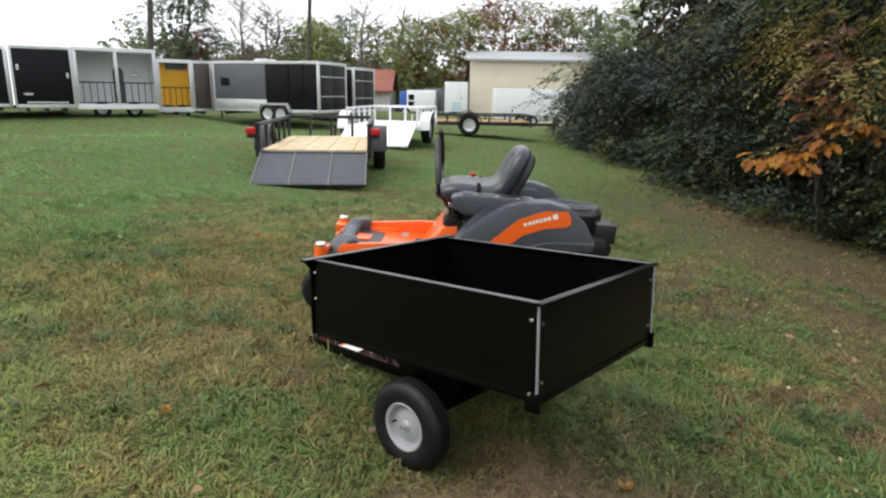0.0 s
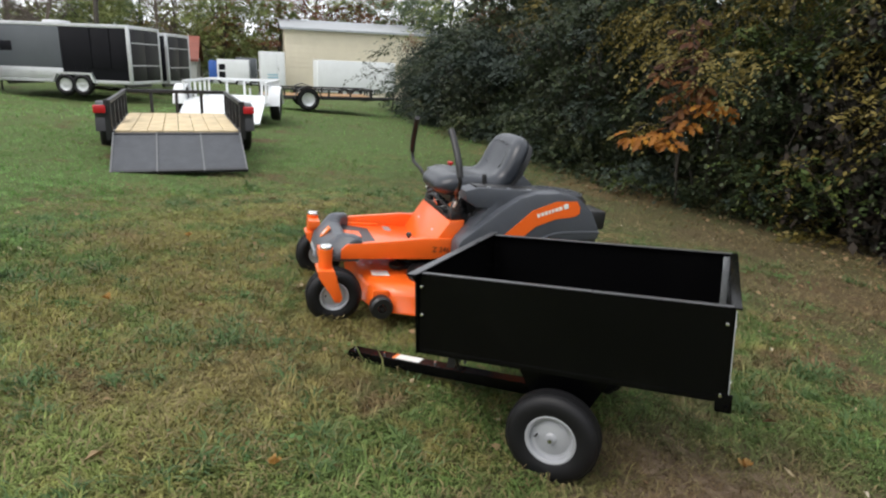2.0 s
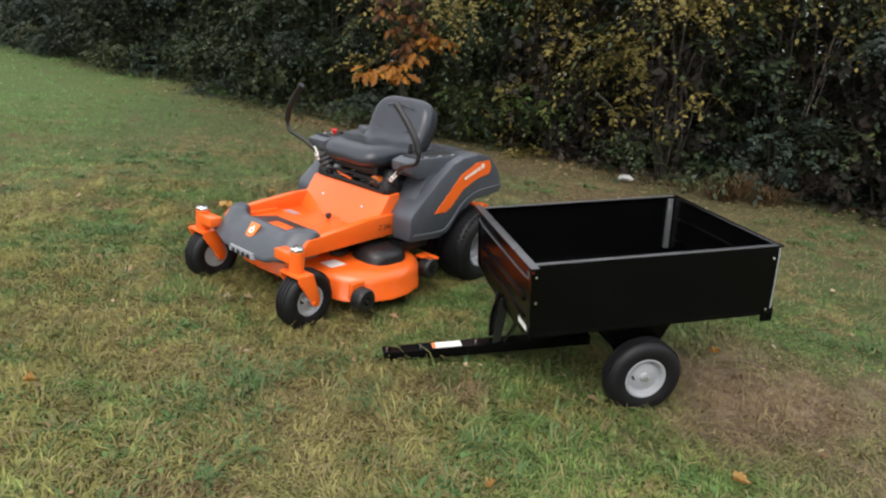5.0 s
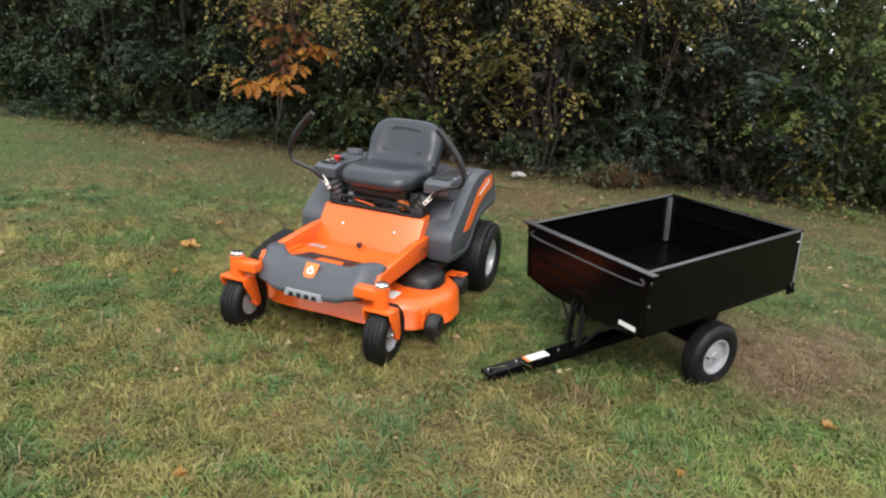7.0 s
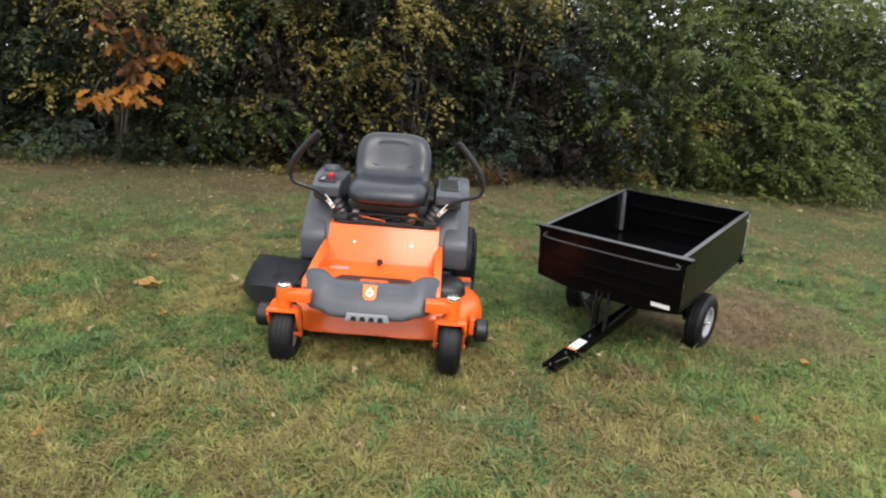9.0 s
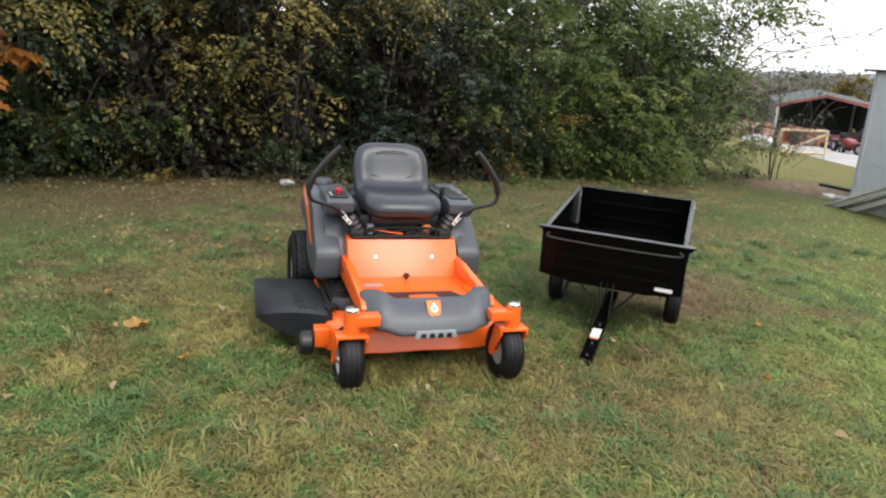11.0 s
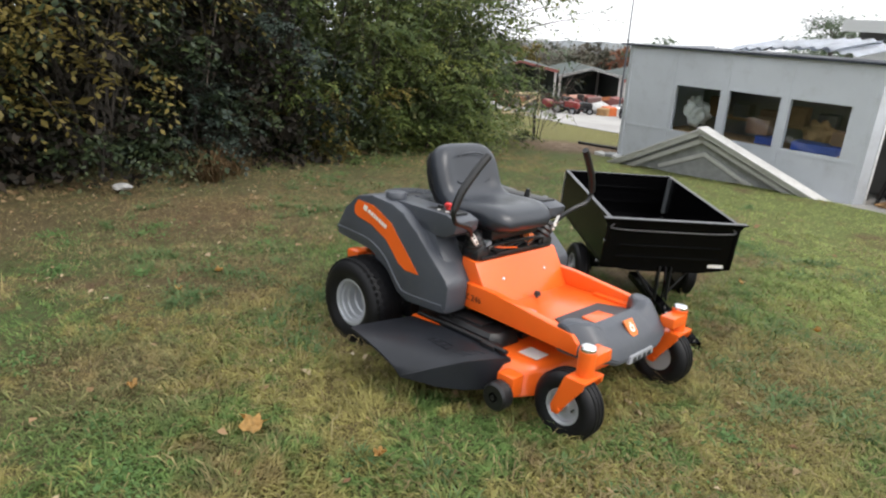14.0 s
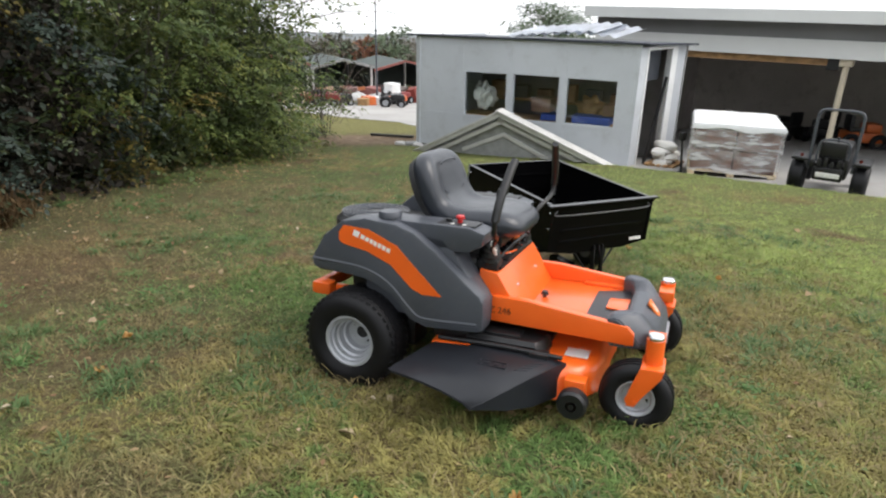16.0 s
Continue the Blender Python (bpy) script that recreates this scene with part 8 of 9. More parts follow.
        a, b, h = g.uniform(0.12, 0.55), g.uniform(0.12, 0.45), g.uniform(0.2, 0.95)
        box(bm, -a, a, -b, b, 0.0, h, pose(x, y, land(x, y) - 0.05, g.uniform(-14, 14), g.uniform(-14, 14), g.uniform(0, 180)))
    tagged(link_mesh("yard_clutter", bm, CLUTTER, 0), "rows of small red, dark and pale implements and crates", "implements", "", "stuff")


CLUTTER = foliage("clutter_paint", [(0.0, (0.02, 0.02, 0.022)), (0.35, (0.09, 0.07, 0.06)), (0.6, (0.22, 0.035, 0.025)), (0.78, (0.20, 0.19, 0.18)), (0.92, (0.45, 0.15, 0.05)), (1.0, (0.6, 0.6, 0.6))], 0.6, 0.0, 1.0, 0)
far_yard()


def utility_pole(x, y, h, label, mast=False):
    ob = thing("utility_pole", pose(x, y, land(x, y) - 0.1), label, "pole")
    bm = bmesh.new()
    cyl(bm, (0, 0, 0), (0, 0, h), 0.15 if not mast else 0.06, 0.10 if not mast else 0.03, 12)
    part("shaft", bm, BARK if not mast else DARK_GREY, ob)
    if mast:
        bm = bmesh.new()
        box(bm, -0.25, 0.25, -0.03, 0.03, h * 0.60, h * 0.60 + 0.06)
        part("crossarm", bm, DARK_GREY, ob)


utility_pole(-32.3, 12.0, 10, "dark wooden utility pole behind the trailers")
utility_pole(-35.8, 23.0, 11, "dark wooden utility pole behind the trailers")
utility_pole(29.0, -6.0, 6.6, "thin grey mast beyond the shed", True)


# ---- up the slope: the trailer row ----
TRAILER_BLACK = surface("black_trailer_steel", (0.012, 0.012, 0.014), 0.4, vary=0.2, scale=3)
TRAILER_WHITE = surface("white_trailer_skin", (0.72, 0.74, 0.76), 0.4, vary=0.04, scale=2, dirt=(0.5, 0.49, 0.47), dirt_amount=0.25)
SKIN_GREY = surface("grey_trailer_skin", (0.085, 0.095, 0.108), 0.35, vary=0.08, scale=1.5)
SKIN_BLACK = surface("black_trailer_skin", (0.007, 0.007, 0.010), 0.4, vary=0.15, scale=2, spec=0.15)
SKIN_BROWN = surface("brown_trailer_skin", (0.075, 0.055, 0.045), 0.4, vary=0.2, scale=2)
YELLOW = surface("yellow_panel", (0.80, 0.42, 0.01), 0.45, vary=0.05, scale=2)
ALU = surface("aluminium_trim", (0.58, 0.60, 0.62), 0.35, metal=0.6, vary=0.1, scale=4)
MESH_GREY = surface("ramp_mesh", (0.055, 0.060, 0.070), 0.6, vary=0.2, scale=8, grain=200, bump=0.6)
TAIL_RED = surface("tail_lamp_red", (0.45, 0.015, 0.02), 0.25, vary=0.1)
SIDING = surface("cream_siding", (0.66, 0.60, 0.47), 0.6, vary=0.05, scale=1, dirt=(0.5, 0.45, 0.35), dirt_amount=0.3)
ROOF_GREY = surface("grey_roof", (0.34, 0.36, 0.38), 0.6, vary=0.1, scale=2)
TRUCK_BLUE = surface("truck_blue", (0.03, 0.10, 0.38), 0.35, vary=0.1)


def far_pose(x, y, heading, lean=(0.045, -0.094), lift=0.0):
    """On the upper lawn, square to its cross slope."""
    z = Vector((lean[0], lean[1], 1)).normalized()
    a = Vector((math.cos(radians(heading)), math.sin(radians(heading)), 0))
    a = (a - z * a.dot(z)).normalized()
    m = Matrix((a, z.cross(a), z)).transposed().to_4x4()
    m.translation = (x, y, land(x, y) + lift)
    return m


def far_wheel(parent, x, y, r, w=0.2, rim=None):
    bm = bmesh.new()
    m = Matrix.Translation((x, y, r)) @ pose(0, 0, 0, 90 if y < 0 else -90, 0, 0)
    tyre_mesh(bm, r, w, r * 0.58, m, 24)
    t = part("wheel", bm, RUBBER, parent)
    bm = bmesh.new()
    lathe(bm, [(r * 0.6, -w * 0.3), (r * 0.6, w * 0.36), (r * 0.5, w * 0.30), (r * 0.2, w * 0.26), (0.001, w * 0.32)], 20, m)
    part("rim", bm, rim or ALU, t)


RAMP_BAR = surface("ramp_bar", (0.13, 0.135, 0.14), 0.5, vary=0.15, scale=8)


def utility_trailer(x, y, heading, W, L, steel, deck_mat, label, ramp=0.9, deck_z=0.42, rail=0.40, axle=None, tongue=1.0, lights=True):
    """An open trailer: deck of planks, rails on posts, wheels under fenders, and a ramp let down behind. x runs ahead from the tail."""
    ob = thing("utility_trailer", far_pose(x, y, heading), label, "trailer", "open trailers")
    h = W / 2
    for s in (-1, 1):
        bm = bmesh.new()
        box(bm, 0, L, s * h - 0.03, s * h + 0.03, deck_z - 0.10, deck_z, bevel=0.006)
        part("side_beam", bm, steel, ob)
        bm = bmesh.new()
        box(bm, 0, L, s * h - 0.025, s * h + 0.025, deck_z + rail - 0.05, deck_z + rail, bevel=0.006)
        part("top_rail", bm, steel, ob)
        for k in range(6):
            q = 0.03 + (L - 0.06) * k / 5
            bm = bmesh.new()
            box(bm, q - 0.025, q + 0.025, s * h - 0.022, s * h + 0.022, deck_z, deck_z + rail - 0.05)
            part("rail_post", bm, steel, ob, smooth=0)
    for q, z in ((L, deck_z + rail - 0.025), (L, deck_z - 0.05), (0.0, deck_z - 0.05)):
        bm = bmesh.new()
        box(bm, q - 0.03, q + 0.03, -h, h, z - 0.03, z + 0.03, bevel=0.005)
        part("cross_bar", bm, steel, ob)
    for k in range(1, 4):
        bm = bmesh.new()
        yk = -h + W * k / 4
        box(bm, L - 0.02, L + 0.02, yk - 0.025, yk + 0.025, deck_z, deck_z + rail - 0.05)
        part("rail_post", bm, steel, ob, smooth=0)
    for k in range(8):
        bm = bmesh.new()
        w = (W - 0.08) / 8
        box(bm, 0.04, L - 0.04, -h + 0.04 + k * w + 0.004, -h + 0.04 + (k + 1) * w - 0.004, deck_z - 0.02, deck_z + 0.012 + 0.003 * (k % 2), bevel=0.003)
        part("plank", bm, deck_mat, ob)
    ax = axle if axle is not None else L * 0.45
    for s in (-1, 1):
        far_wheel(ob, ax, s * (h + 0.14), 0.33)
        bm = bmesh.new()
        arc = [(ax + 0.40 * math.cos(a), 0.33 + 0.40 * math.sin(a)) for a in [math.pi * k / 8 for k in range(9)]]
        inner = [(ax + 0.375 * math.cos(a), 0.33 + 0.375 * math.sin(a)) for a in [math.pi * k / 8 for k in range(8, -1, -1)]]
        lo, hi = sorted((s * (h + 0.03), s * (h + 0.27)))
        prism(bm, arc + inner, lo, hi, "y")
        part("fender", bm, steel, ob)
        if lights:
            bm = bmesh.new()
            box(bm, -0.08, -0.02, s * (h + 0.10) - 0.07, s * (h + 0.10) + 0.07, deck_z + 0.24, deck_z + 0.34, bevel=0.015)
            part("tail_lamp", bm, TAIL_RED, ob, "red tail lamp")
            bm = bmesh.new()
            box(bm, -0.03, 0.03, min(s * h, s * (h + 0.16)), max(s * h, s * (h + 0.16)), deck_z + 0.18, deck_z + 0.24)
            box(bm, -0.03, 0.03, s * (h + 0.02) - 0.03, s * (h + 0.02) + 0.03, deck_z - 0.1, deck_z + rail)
            part("lamp_bracket", bm, steel, ob)
    bm = bmesh.new()
    for s in (-1, 1):
        tube(bm, [(L - 0.3, s * h * 0.8, deck_z - 0.1), (L + tongue, 0, deck_z - 0.08)], 0.035, 6)
    cyl(bm, (L + tongue - 0.15, 0, 0.05), (L + tongue - 0.15, 0, deck_z + 0.15), 0.025, seg=8)
    part("tongue", bm, steel, ob)
    if ramp:
        a, b = Vector((-0.04, 0, deck_z - 0.02)), Vector((-ramp, 0, 0.03))
        d = (b - a)
        q = Matrix.Translation(a) @ pose(0, 0, 0, 0, math.degrees(math.atan2(-d.z, d.x)), 0)
        n = d.length
        bm = bmesh.new()
        box(bm, 0.0, n, -h + 0.02, h - 0.02, -0.008, 0.008, q)
        g = part("ramp", bm, MESH_GREY if deck_mat is PINE else steel, ob, "lowered ramp gate")
        for yk in (-h + 0.03, -h / 3, h / 3, h - 0.03):
            bm = bmesh.new()
            box(bm, 0.0, n, yk - 0.009, yk + 0.009, -0.02, 0.014, q)
            part("ramp_bar", bm, RAMP_BAR if deck_mat is PINE else steel, g)
        for xk in (0.02, n - 0.02):
            bm = bmesh.new()
            box(bm, xk - 0.02, xk + 0.02, -h + 0.02, h - 0.02, -0.018, 0.016, q)
            part("ramp_bar", bm, steel, g)
    return ob


utility_trailer(-8.02, 5.52, 140.5, 1.60, 3.0, TRAILER_BLACK, PINE, "black open utility trailer with a pine deck and lowered mesh ramp")
utility_trailer(-11.4, 9.5, 126, 1.65, 2.4, TRAILER_WHITE, TRAILER_WHITE, "white open utility trailer with its ramp down", ramp=0.9, axle=0.5, lights=False)
utility_trailer(-15.2, 14.4, 46, 1.7, 3.3, TRAILER_BLACK, TIMBER, "long black open trailer parked side-on", ramp=0, axle=1.35, rail=0.22, lights=False)


def enclosed_trailer(x, y, heading, L, W, H, skins, label, floor=0.42, rear_doors=True, wheels=(0.62, 0.82), window=False, base=None, lift=0.0, latches=False):
    """A box trailer; x runs from the tail (0) to the nose (L); y=0 is the side towards the lawn. skins: (from, to, material) along its side."""
    ob = thing("enclosed_trailer", far_pose(x, y, heading, lift=lift), label, "trailer", "enclosed trailers")
    bm = bmesh.new()
    box(bm, 0.04, L - 0.02, -W + 0.02, -0.02, floor, floor + H, bevel=0.03)
    part("body", bm, skins[0][2], ob)
    for s0, s1, mat in skins:
        bm = bmesh.new()
        lo = floor + (0.38 if base else 0.06)
        box(bm, s0 + 0.006, s1 - 0.006, -0.02, 0.006, lo, floor + H - 0.09, bevel=0.004)
        part("side_panel", bm, mat, ob)
    if base:
        bm = bmesh.new()
        box(bm, base[0], base[1], -0.02, 0.010, floor + 0.06, floor + 0.375, bevel=0.004)
        part("stone_guard", bm, ALU, ob, "bright aluminium lower panel")
    for z0, z1 in ((floor - 0.05, floor + 0.05), (floor + H - 0.08, floor + H + 0.02)):
        bm = bmesh.new()
        box(bm, 0, L, -0.03, 0.016, z0, z1, bevel=0.006)
        part("side_trim", bm, ALU, ob)
        bm = bmesh.new()
        box(bm, -0.02, 0.05, -W, 0.0, z0, z1, bevel=0.006)
        part("rear_trim", bm, ALU, ob)
    for yy in (-W + 0.03, -0.02):
        bm = bmesh.new()
        box(bm, -0.025, 0.06, yy - 0.05, yy + 0.05, floor, floor + H, bevel=0.01)
        part("corner_post", bm, ALU, ob)
    bm = bmesh.new()
    box(bm, L - 0.05, L + 0.02, -0.06, 0.018, floor, floor + H, bevel=0.01)
    part("corner_post", bm, ALU, ob)
    if rear_doors:
        for k in (0, 1):
            bm = bmesh.new()
            y0 = -W + 0.09 + k * (W - 0.16) / 2
            box(bm, -0.012, 0.03, y0, y0 + (W - 0.16) / 2 - 0.02, floor + 0.07, floor + H - 0.10, bevel=0.004)
            d = part("rear_door", bm, skins[0][2], ob)
            for z in (0.3, 0.7):
                bm = bmesh.new()
                box(bm, -0.03, -0.01, y0 + 0.02, y0 + (W - 0.16) / 2 - 0.04, floor + H * z, floor + H * z + 0.03)
                part("door_bar", bm, ALU, d, smooth=0)
    for q in wheels:
        far_wheel(ob, L * q, 0.0, 0.32)
    if wheels:
        bm = bmesh.new()
        a, b = L * wheels[0] - 0.42, L * wheels[-1] + 0.42
        prism(bm, [(a, 0.40), (a + 0.12, 0.68), (b - 0.12, 0.68), (b, 0.40), (b - 0.08, 0.40), (b - 0.17, 0.62), (a + 0.17, 0.62), (a + 0.08, 0.40)], -0.02, 0.09, "y")
        part("wheel_arch", bm, ALU, ob)
    if window:
        bm = bmesh.new()
        box(bm, L * 0.84, L * 0.84 + 0.36, 0.0, 0.016, floor + H * 0.50, floor + H * 0.50 + 0.28, bevel=0.006)
        part("window", bm, SKIN_BLACK, ob, "dark window")
        bm = bmesh.new()
        box(bm, L * 0.58, L * 0.58 + 0.55, -W / 2 - 0.3, -W / 2 + 0.3, floor + H, floor + H + 0.13, bevel=0.04)
        part("roof_vent", bm, TRAILER_WHITE, ob, "white roof vent")
    if latches:
        for q, z in ((0.16, 0.48), (L - 0.16, 0.60)):
            bm = bmesh.new()
            box(bm, q - 0.035, q + 0.035, 0.004, 0.03, floor + H * z, floor + H * z + 0.16, bevel=0.006)
            part("latch", bm, ALU, ob, "bright door latch")
        bm = bmesh.new()
        for k in range(8):
            box(bm, 0.22 + k * (L - 0.5) / 8, 0.34 + k * (L - 0.5) / 8, 0.012, 0.03, floor + 0.08, floor + 0.14)
        part("hinge_row", bm, ALU, ob, "row of bright ramp hinges")
        bm = bmesh.new()
        lathe(bm, [(0.001, 0.0), (0.13, 0.0), (0.13, 0.006), (0.001, 0.006)], 20, Matrix.Translation((L - 0.36, 0.008, floor + 0.36)) @ pose(0, 0, 0, -90, 0, 0) @ Matrix.Diagonal((1.0, 0.28, 1.0, 1.0)))
        part("badge", bm, ALU, ob, "small oval plate")
    bm = bmesh.new()
    for q in (0.3, L * 0.5, L - 0.3):
        box(bm, q - 0.05, q + 0.05, -W + 0.2, -0.2, floor - 0.16, floor - 0.02)
    cyl(bm, (L + 0.5, -W / 2, 0.02), (L + 0.5, -W / 2, floor + 0.1), 0.03, seg=8)
    tube(bm, [(L - 0.2, -W / 2, floor - 0.08), (L + 0.7, -W / 2, floor - 0.05)], 0.05, 6)
    part("underframe", bm, TRAILER_BLACK, ob)
    return ob


enclosed_trailer(-18.63, 12.60, -151.5, 4.17, 2.1, 1.65, [(0.05, 0.54, SKIN_BLACK), (0.58, 1.10, SKIN_BLACK), (1.15, 2.05, SKIN_BLACK), (2.05, 4.12, SKIN_GREY)], "two-tone grey and black enclosed trailer with aluminium trim", wheels=(0.355, 0.475), window=True, base=(2.05, 4.12), lift=0.23)
enclosed_trailer(-20.55, 15.47, -151.5, 3.9, 2.0, 1.66, [(0.05, 3.85, SKIN_BLACK)], "black enclosed trailer with aluminium corners", wheels=(), lift=0.08)
enclosed_trailer(-22.82, 10.79, -101, 0.66, 2.6, 1.70, [(0.05, 0.62, SKIN_BROWN)], "brown enclosed trailer seen between its neighbours", wheels=(), lift=-0.06, rear_doors=False)


def porch_trailer(x, y, heading, W, D, H, wall, label, floor=0.40, openings=2, rail=0.74, lift=0.0, door=False):
    """A concession trailer whose lawn side is an open porch behind a railing; x runs along the porch."""
    ob = thing("porch_trailer", far_pose(x, y, heading, lift=lift), label, "trailer", "porch trailers")
    for z0, z1 in ((floor - 0.12, floor + 0.04), (floor + H - 0.12, floor + H)):
        bm = bmesh.new()
        box(bm, 0, W, -D, 0.0, z0, z1, bevel=0.01)
        part("deck" if z0 < 1 else "roof", bm, TRAILER_WHITE, ob)
    bm = bmesh.new()
    box(bm, 0.02, W - 0.02, -D, -D + 0.06, floor + 0.04, floor + H - 0.12)
    part("back_wall", bm, wall, ob)
    for xx in (0.0, W - 0.05):
        bm = bmesh.new()
        box(bm, xx, xx + 0.05, -D, -0.9 if xx > 0 else -0.05, floor + 0.04, floor + H - 0.12)
        part("end_wall", bm, TRAILER_WHITE, ob)
    if door:
        bm = bmesh.new()
        prism(bm, [(0.86, floor + 0.04), (1.18, floor + 0.04), (1.18, floor + 1.10), (1.12, floor + 1.22), (0.92, floor + 1.22), (0.86, floor + 1.10)], -D + 0.06, -D + 0.10, "y", bevel=0.01)
        part("door", bm, DARK_GREY, ob, "dark grey door with rounded top")
        bm = bmesh.new()
        box(bm, 0.28, 0.66, -D + 0.06, -D + 0.09, floor + 0.92, floor + 1.02, bevel=0.01)
        part("window", bm, ALU, ob, "bright window strip")
    else:
        bm = bmesh.new()
        box(bm, 0.10, W - 0.35, -D + 0.06, -D + 0.09, floor + H * 0.80, floor + H - 0.14)
        part("window", bm, SKIN_GREY, ob, "dark window band over the yellow wall")
    for k in range(openings + 1):
        q = 0.05 + (W - 0.1) * k / openings
        bm = bmesh.new()
        box(bm, q - 0.05, q + 0.05, -0.10, 0.0, floor + 0.04, floor + H - 0.12, bevel=0.006)
        part("porch_post", bm, ALU, ob)
    bm = bmesh.new()
    box(bm, 0.05, W - 0.05, -0.06, -0.03, floor + rail - 0.04, floor + rail)
    box(bm, 0.05, W - 0.05, -0.06, -0.03, floor + 0.08, floor + 0.11)
    r = part("railing", bm, TRAILER_BLACK, ob, "black railing")
    n = int(W / 0.19)
    for k in range(1, n):
        bm = bmesh.new()
        q = W * k / n
        box(bm, q - 0.012, q + 0.012, -0.055, -0.035, floor + 0.11, floor + rail - 0.04)
        part("baluster", bm, TRAILER_BLACK, r, smooth=0)
    for q in (W * 0.3, W * 0.7):
        far_wheel(ob, q, -0.5, 0.26)
    return ob


enclosed_trailer(-22.70, 6.25, -100.9, 1.61, 3.2, 1.77, [(0.05, 1.56, SKIN_BLACK)], "black enclosed trailer with a ramp door and aluminium frame", wheels=(), rear_doors=False, lift=-0.04, latches=True)
enclosed_trailer(-23.02, 4.58, -100.9, 2.6, 3.2, 1.70, [(0.05, 2.55, SKIN_BLACK)], "black enclosed trailer at the row's end", wheels=(), rear_doors=False)
porch_trailer(-22.06, 8.56, -102, 2.38, 1.5, 1.79, TRAILER_WHITE, "white concession trailer with an open railed porch", lift=-0.02, door=True)
porch_trailer(-22.78, 10.06, -104.5, 1.16, 0.55, 1.68, YELLOW, "yellow-walled concession trailer with a railed porch", openings=1, floor=0.40, lift=-0.10)


def steel_building():
    """The cream building behind the trailers, its long side to the lawn."""
    ob = thing("steel_building", far_pose(-30.30, 32.40, 44.0, lift=-0.03), "cream steel-sided building with a grey roof", "building")
    L, D, H = 21.2, 9.0, 3.96
    bm = bmesh.new()
    box(bm, 0, L, 0, D, -0.6, H)
    part("wall", bm, SIDING, ob, smooth=0)
    for k in range(14):
        bm = bmesh.new()
        z = -0.3 + k * 0.30
        prism(bm, [(-0.022, z), (-0.004, z + 0.28), (-0.002, z + 0.28), (-0.002, z)], -0.01, L, "x")
        part("siding_course", bm, SIDING, ob, smooth=0)
    bm = bmesh.new()
    prism(bm, [(-0.35, H - 0.03), (D / 2, H + 0.75), (D + 0.35, H - 0.03), (D + 0.35, H - 0.16), (D / 2, H + 0.60), (-0.35, H - 0.16)], -0.3, L + 0.3, "x")
    part("roof", bm, ROOF_GREY, ob, smooth=0)
    bm = bmesh.new()
    prism(bm, [(0.0, H - 0.05), (D / 2, H + 0.65), (D, H - 0.05)], 0.0, 0.06, "x")
    part("gable_wall", bm, SIDING, ob, smooth=0)


steel_building()


def cargo_box(x, y, heading, L, W, H, mat, label, cat="trailer", floor=0.45, extra=None, lift=0.0):
    ob = thing("cargo_trailer", far_pose(x, y, heading, lift=lift), label, cat, "white trailers")
    bm = bmesh.new()
    box(bm, 0, L, 0, W, floor, floor + H, bevel=0.04)
    body = part("body", bm, mat, ob)
    for q in (L * 0.66, L * 0.95):
        bm = bmesh.new()
        box(bm, q, q + 0.02, -0.008, 0.0, floor + 0.05, floor + H - 0.05)
        part("seam", bm, ALU, body, smooth=0)
    bm = bmesh.new()
    box(bm, L * 0.70, L * 0.92, -0.012, 0.0, floor + 0.12, floor + H - 0.12, bevel=0.004)
    d = part("door", bm, mat, ob)
    bm = bmesh.new()
    box(bm, L * 0.72, L * 0.735, -0.03, -0.01, floor + H * 0.45, floor + H * 0.55)
    part("handle", bm, BLACK, d)
    bm = bmesh.new()
    box(bm, 0, L, -0.01, W, floor - 0.06, floor + 0.03, bevel=0.01)
    part("frame", bm, ALU, ob)
    for q in (L * 0.32, L * 0.48):
        far_wheel(ob, q, -0.02, 0.32)
    if extra:
        bm = bmesh.new()
        lathe(bm, [(0.001, -0.012), (0.42, -0.012), (0.42, -0.006), (0.001, -0.006)], 24, Matrix.Translation((L * 0.5, 0, floor + H * 0.62)) @ pose(0, 0, 0, 90, 0, 0))
        for k in range(3):
            box(bm, L * 0.3, L * 0.7, -0.012, -0.004, floor + H * (0.16 + 0.08 * k), floor + H * (0.19 + 0.08 * k))
        part("decal", bm, extra, body, "pale blue round decal and plain bars")
    return ob


DECAL = surface("pale_blue_decal", (0.22, 0.48, 0.62), 0.4, vary=0.1)
cargo_box(-23.62, 27.46, 47.5, 4.3, 2.0, 1.62, TRAILER_WHITE, "white enclosed cargo trailer by the steel building", lift=-0.36)
cargo_box(-29.60, 29.36, 46.8, 1.46, 2.0, 2.04, TRAILER_WHITE, "tall white box trailer with a pale blue decal", extra=DECAL, lift=-0.42)
cargo_box(-31.9, 29.6, 44, 1.3, 2.0, 1.55, SKIN_GREY, "grey box trailer in the row behind", lift=-0.30)


def parked_truck():
    ob = thing("white_truck", far_pose(-32.80, 28.22, 40, lift=-0.34), "white box truck with a blue front", "truck")
    bm = bmesh.new()
    box(bm, 0.5, 2.4, 0, 1.8, 0.45, 1.85, bevel=0.06)
    part("box", bm, TRAILER_WHITE, ob)
    bm = bmesh.new()
    box(bm, 0.0, 0.55, 0.05, 1.75, 0.40, 1.75, bevel=0.10)
    part("cab", bm, TRUCK_BLUE, ob, "blue cab")
    for z in (0.75, 1.2):
        bm = bmesh.new()
        box(bm, 0.62, 1.0, -0.012, 0.0, z, z + 0.36, bevel=0.01)
        part("window", bm, SKIN_BLACK, ob)
    for q in (0.4, 1.9):
        far_wheel(ob, q, 0.0, 0.36)


parked_truck()


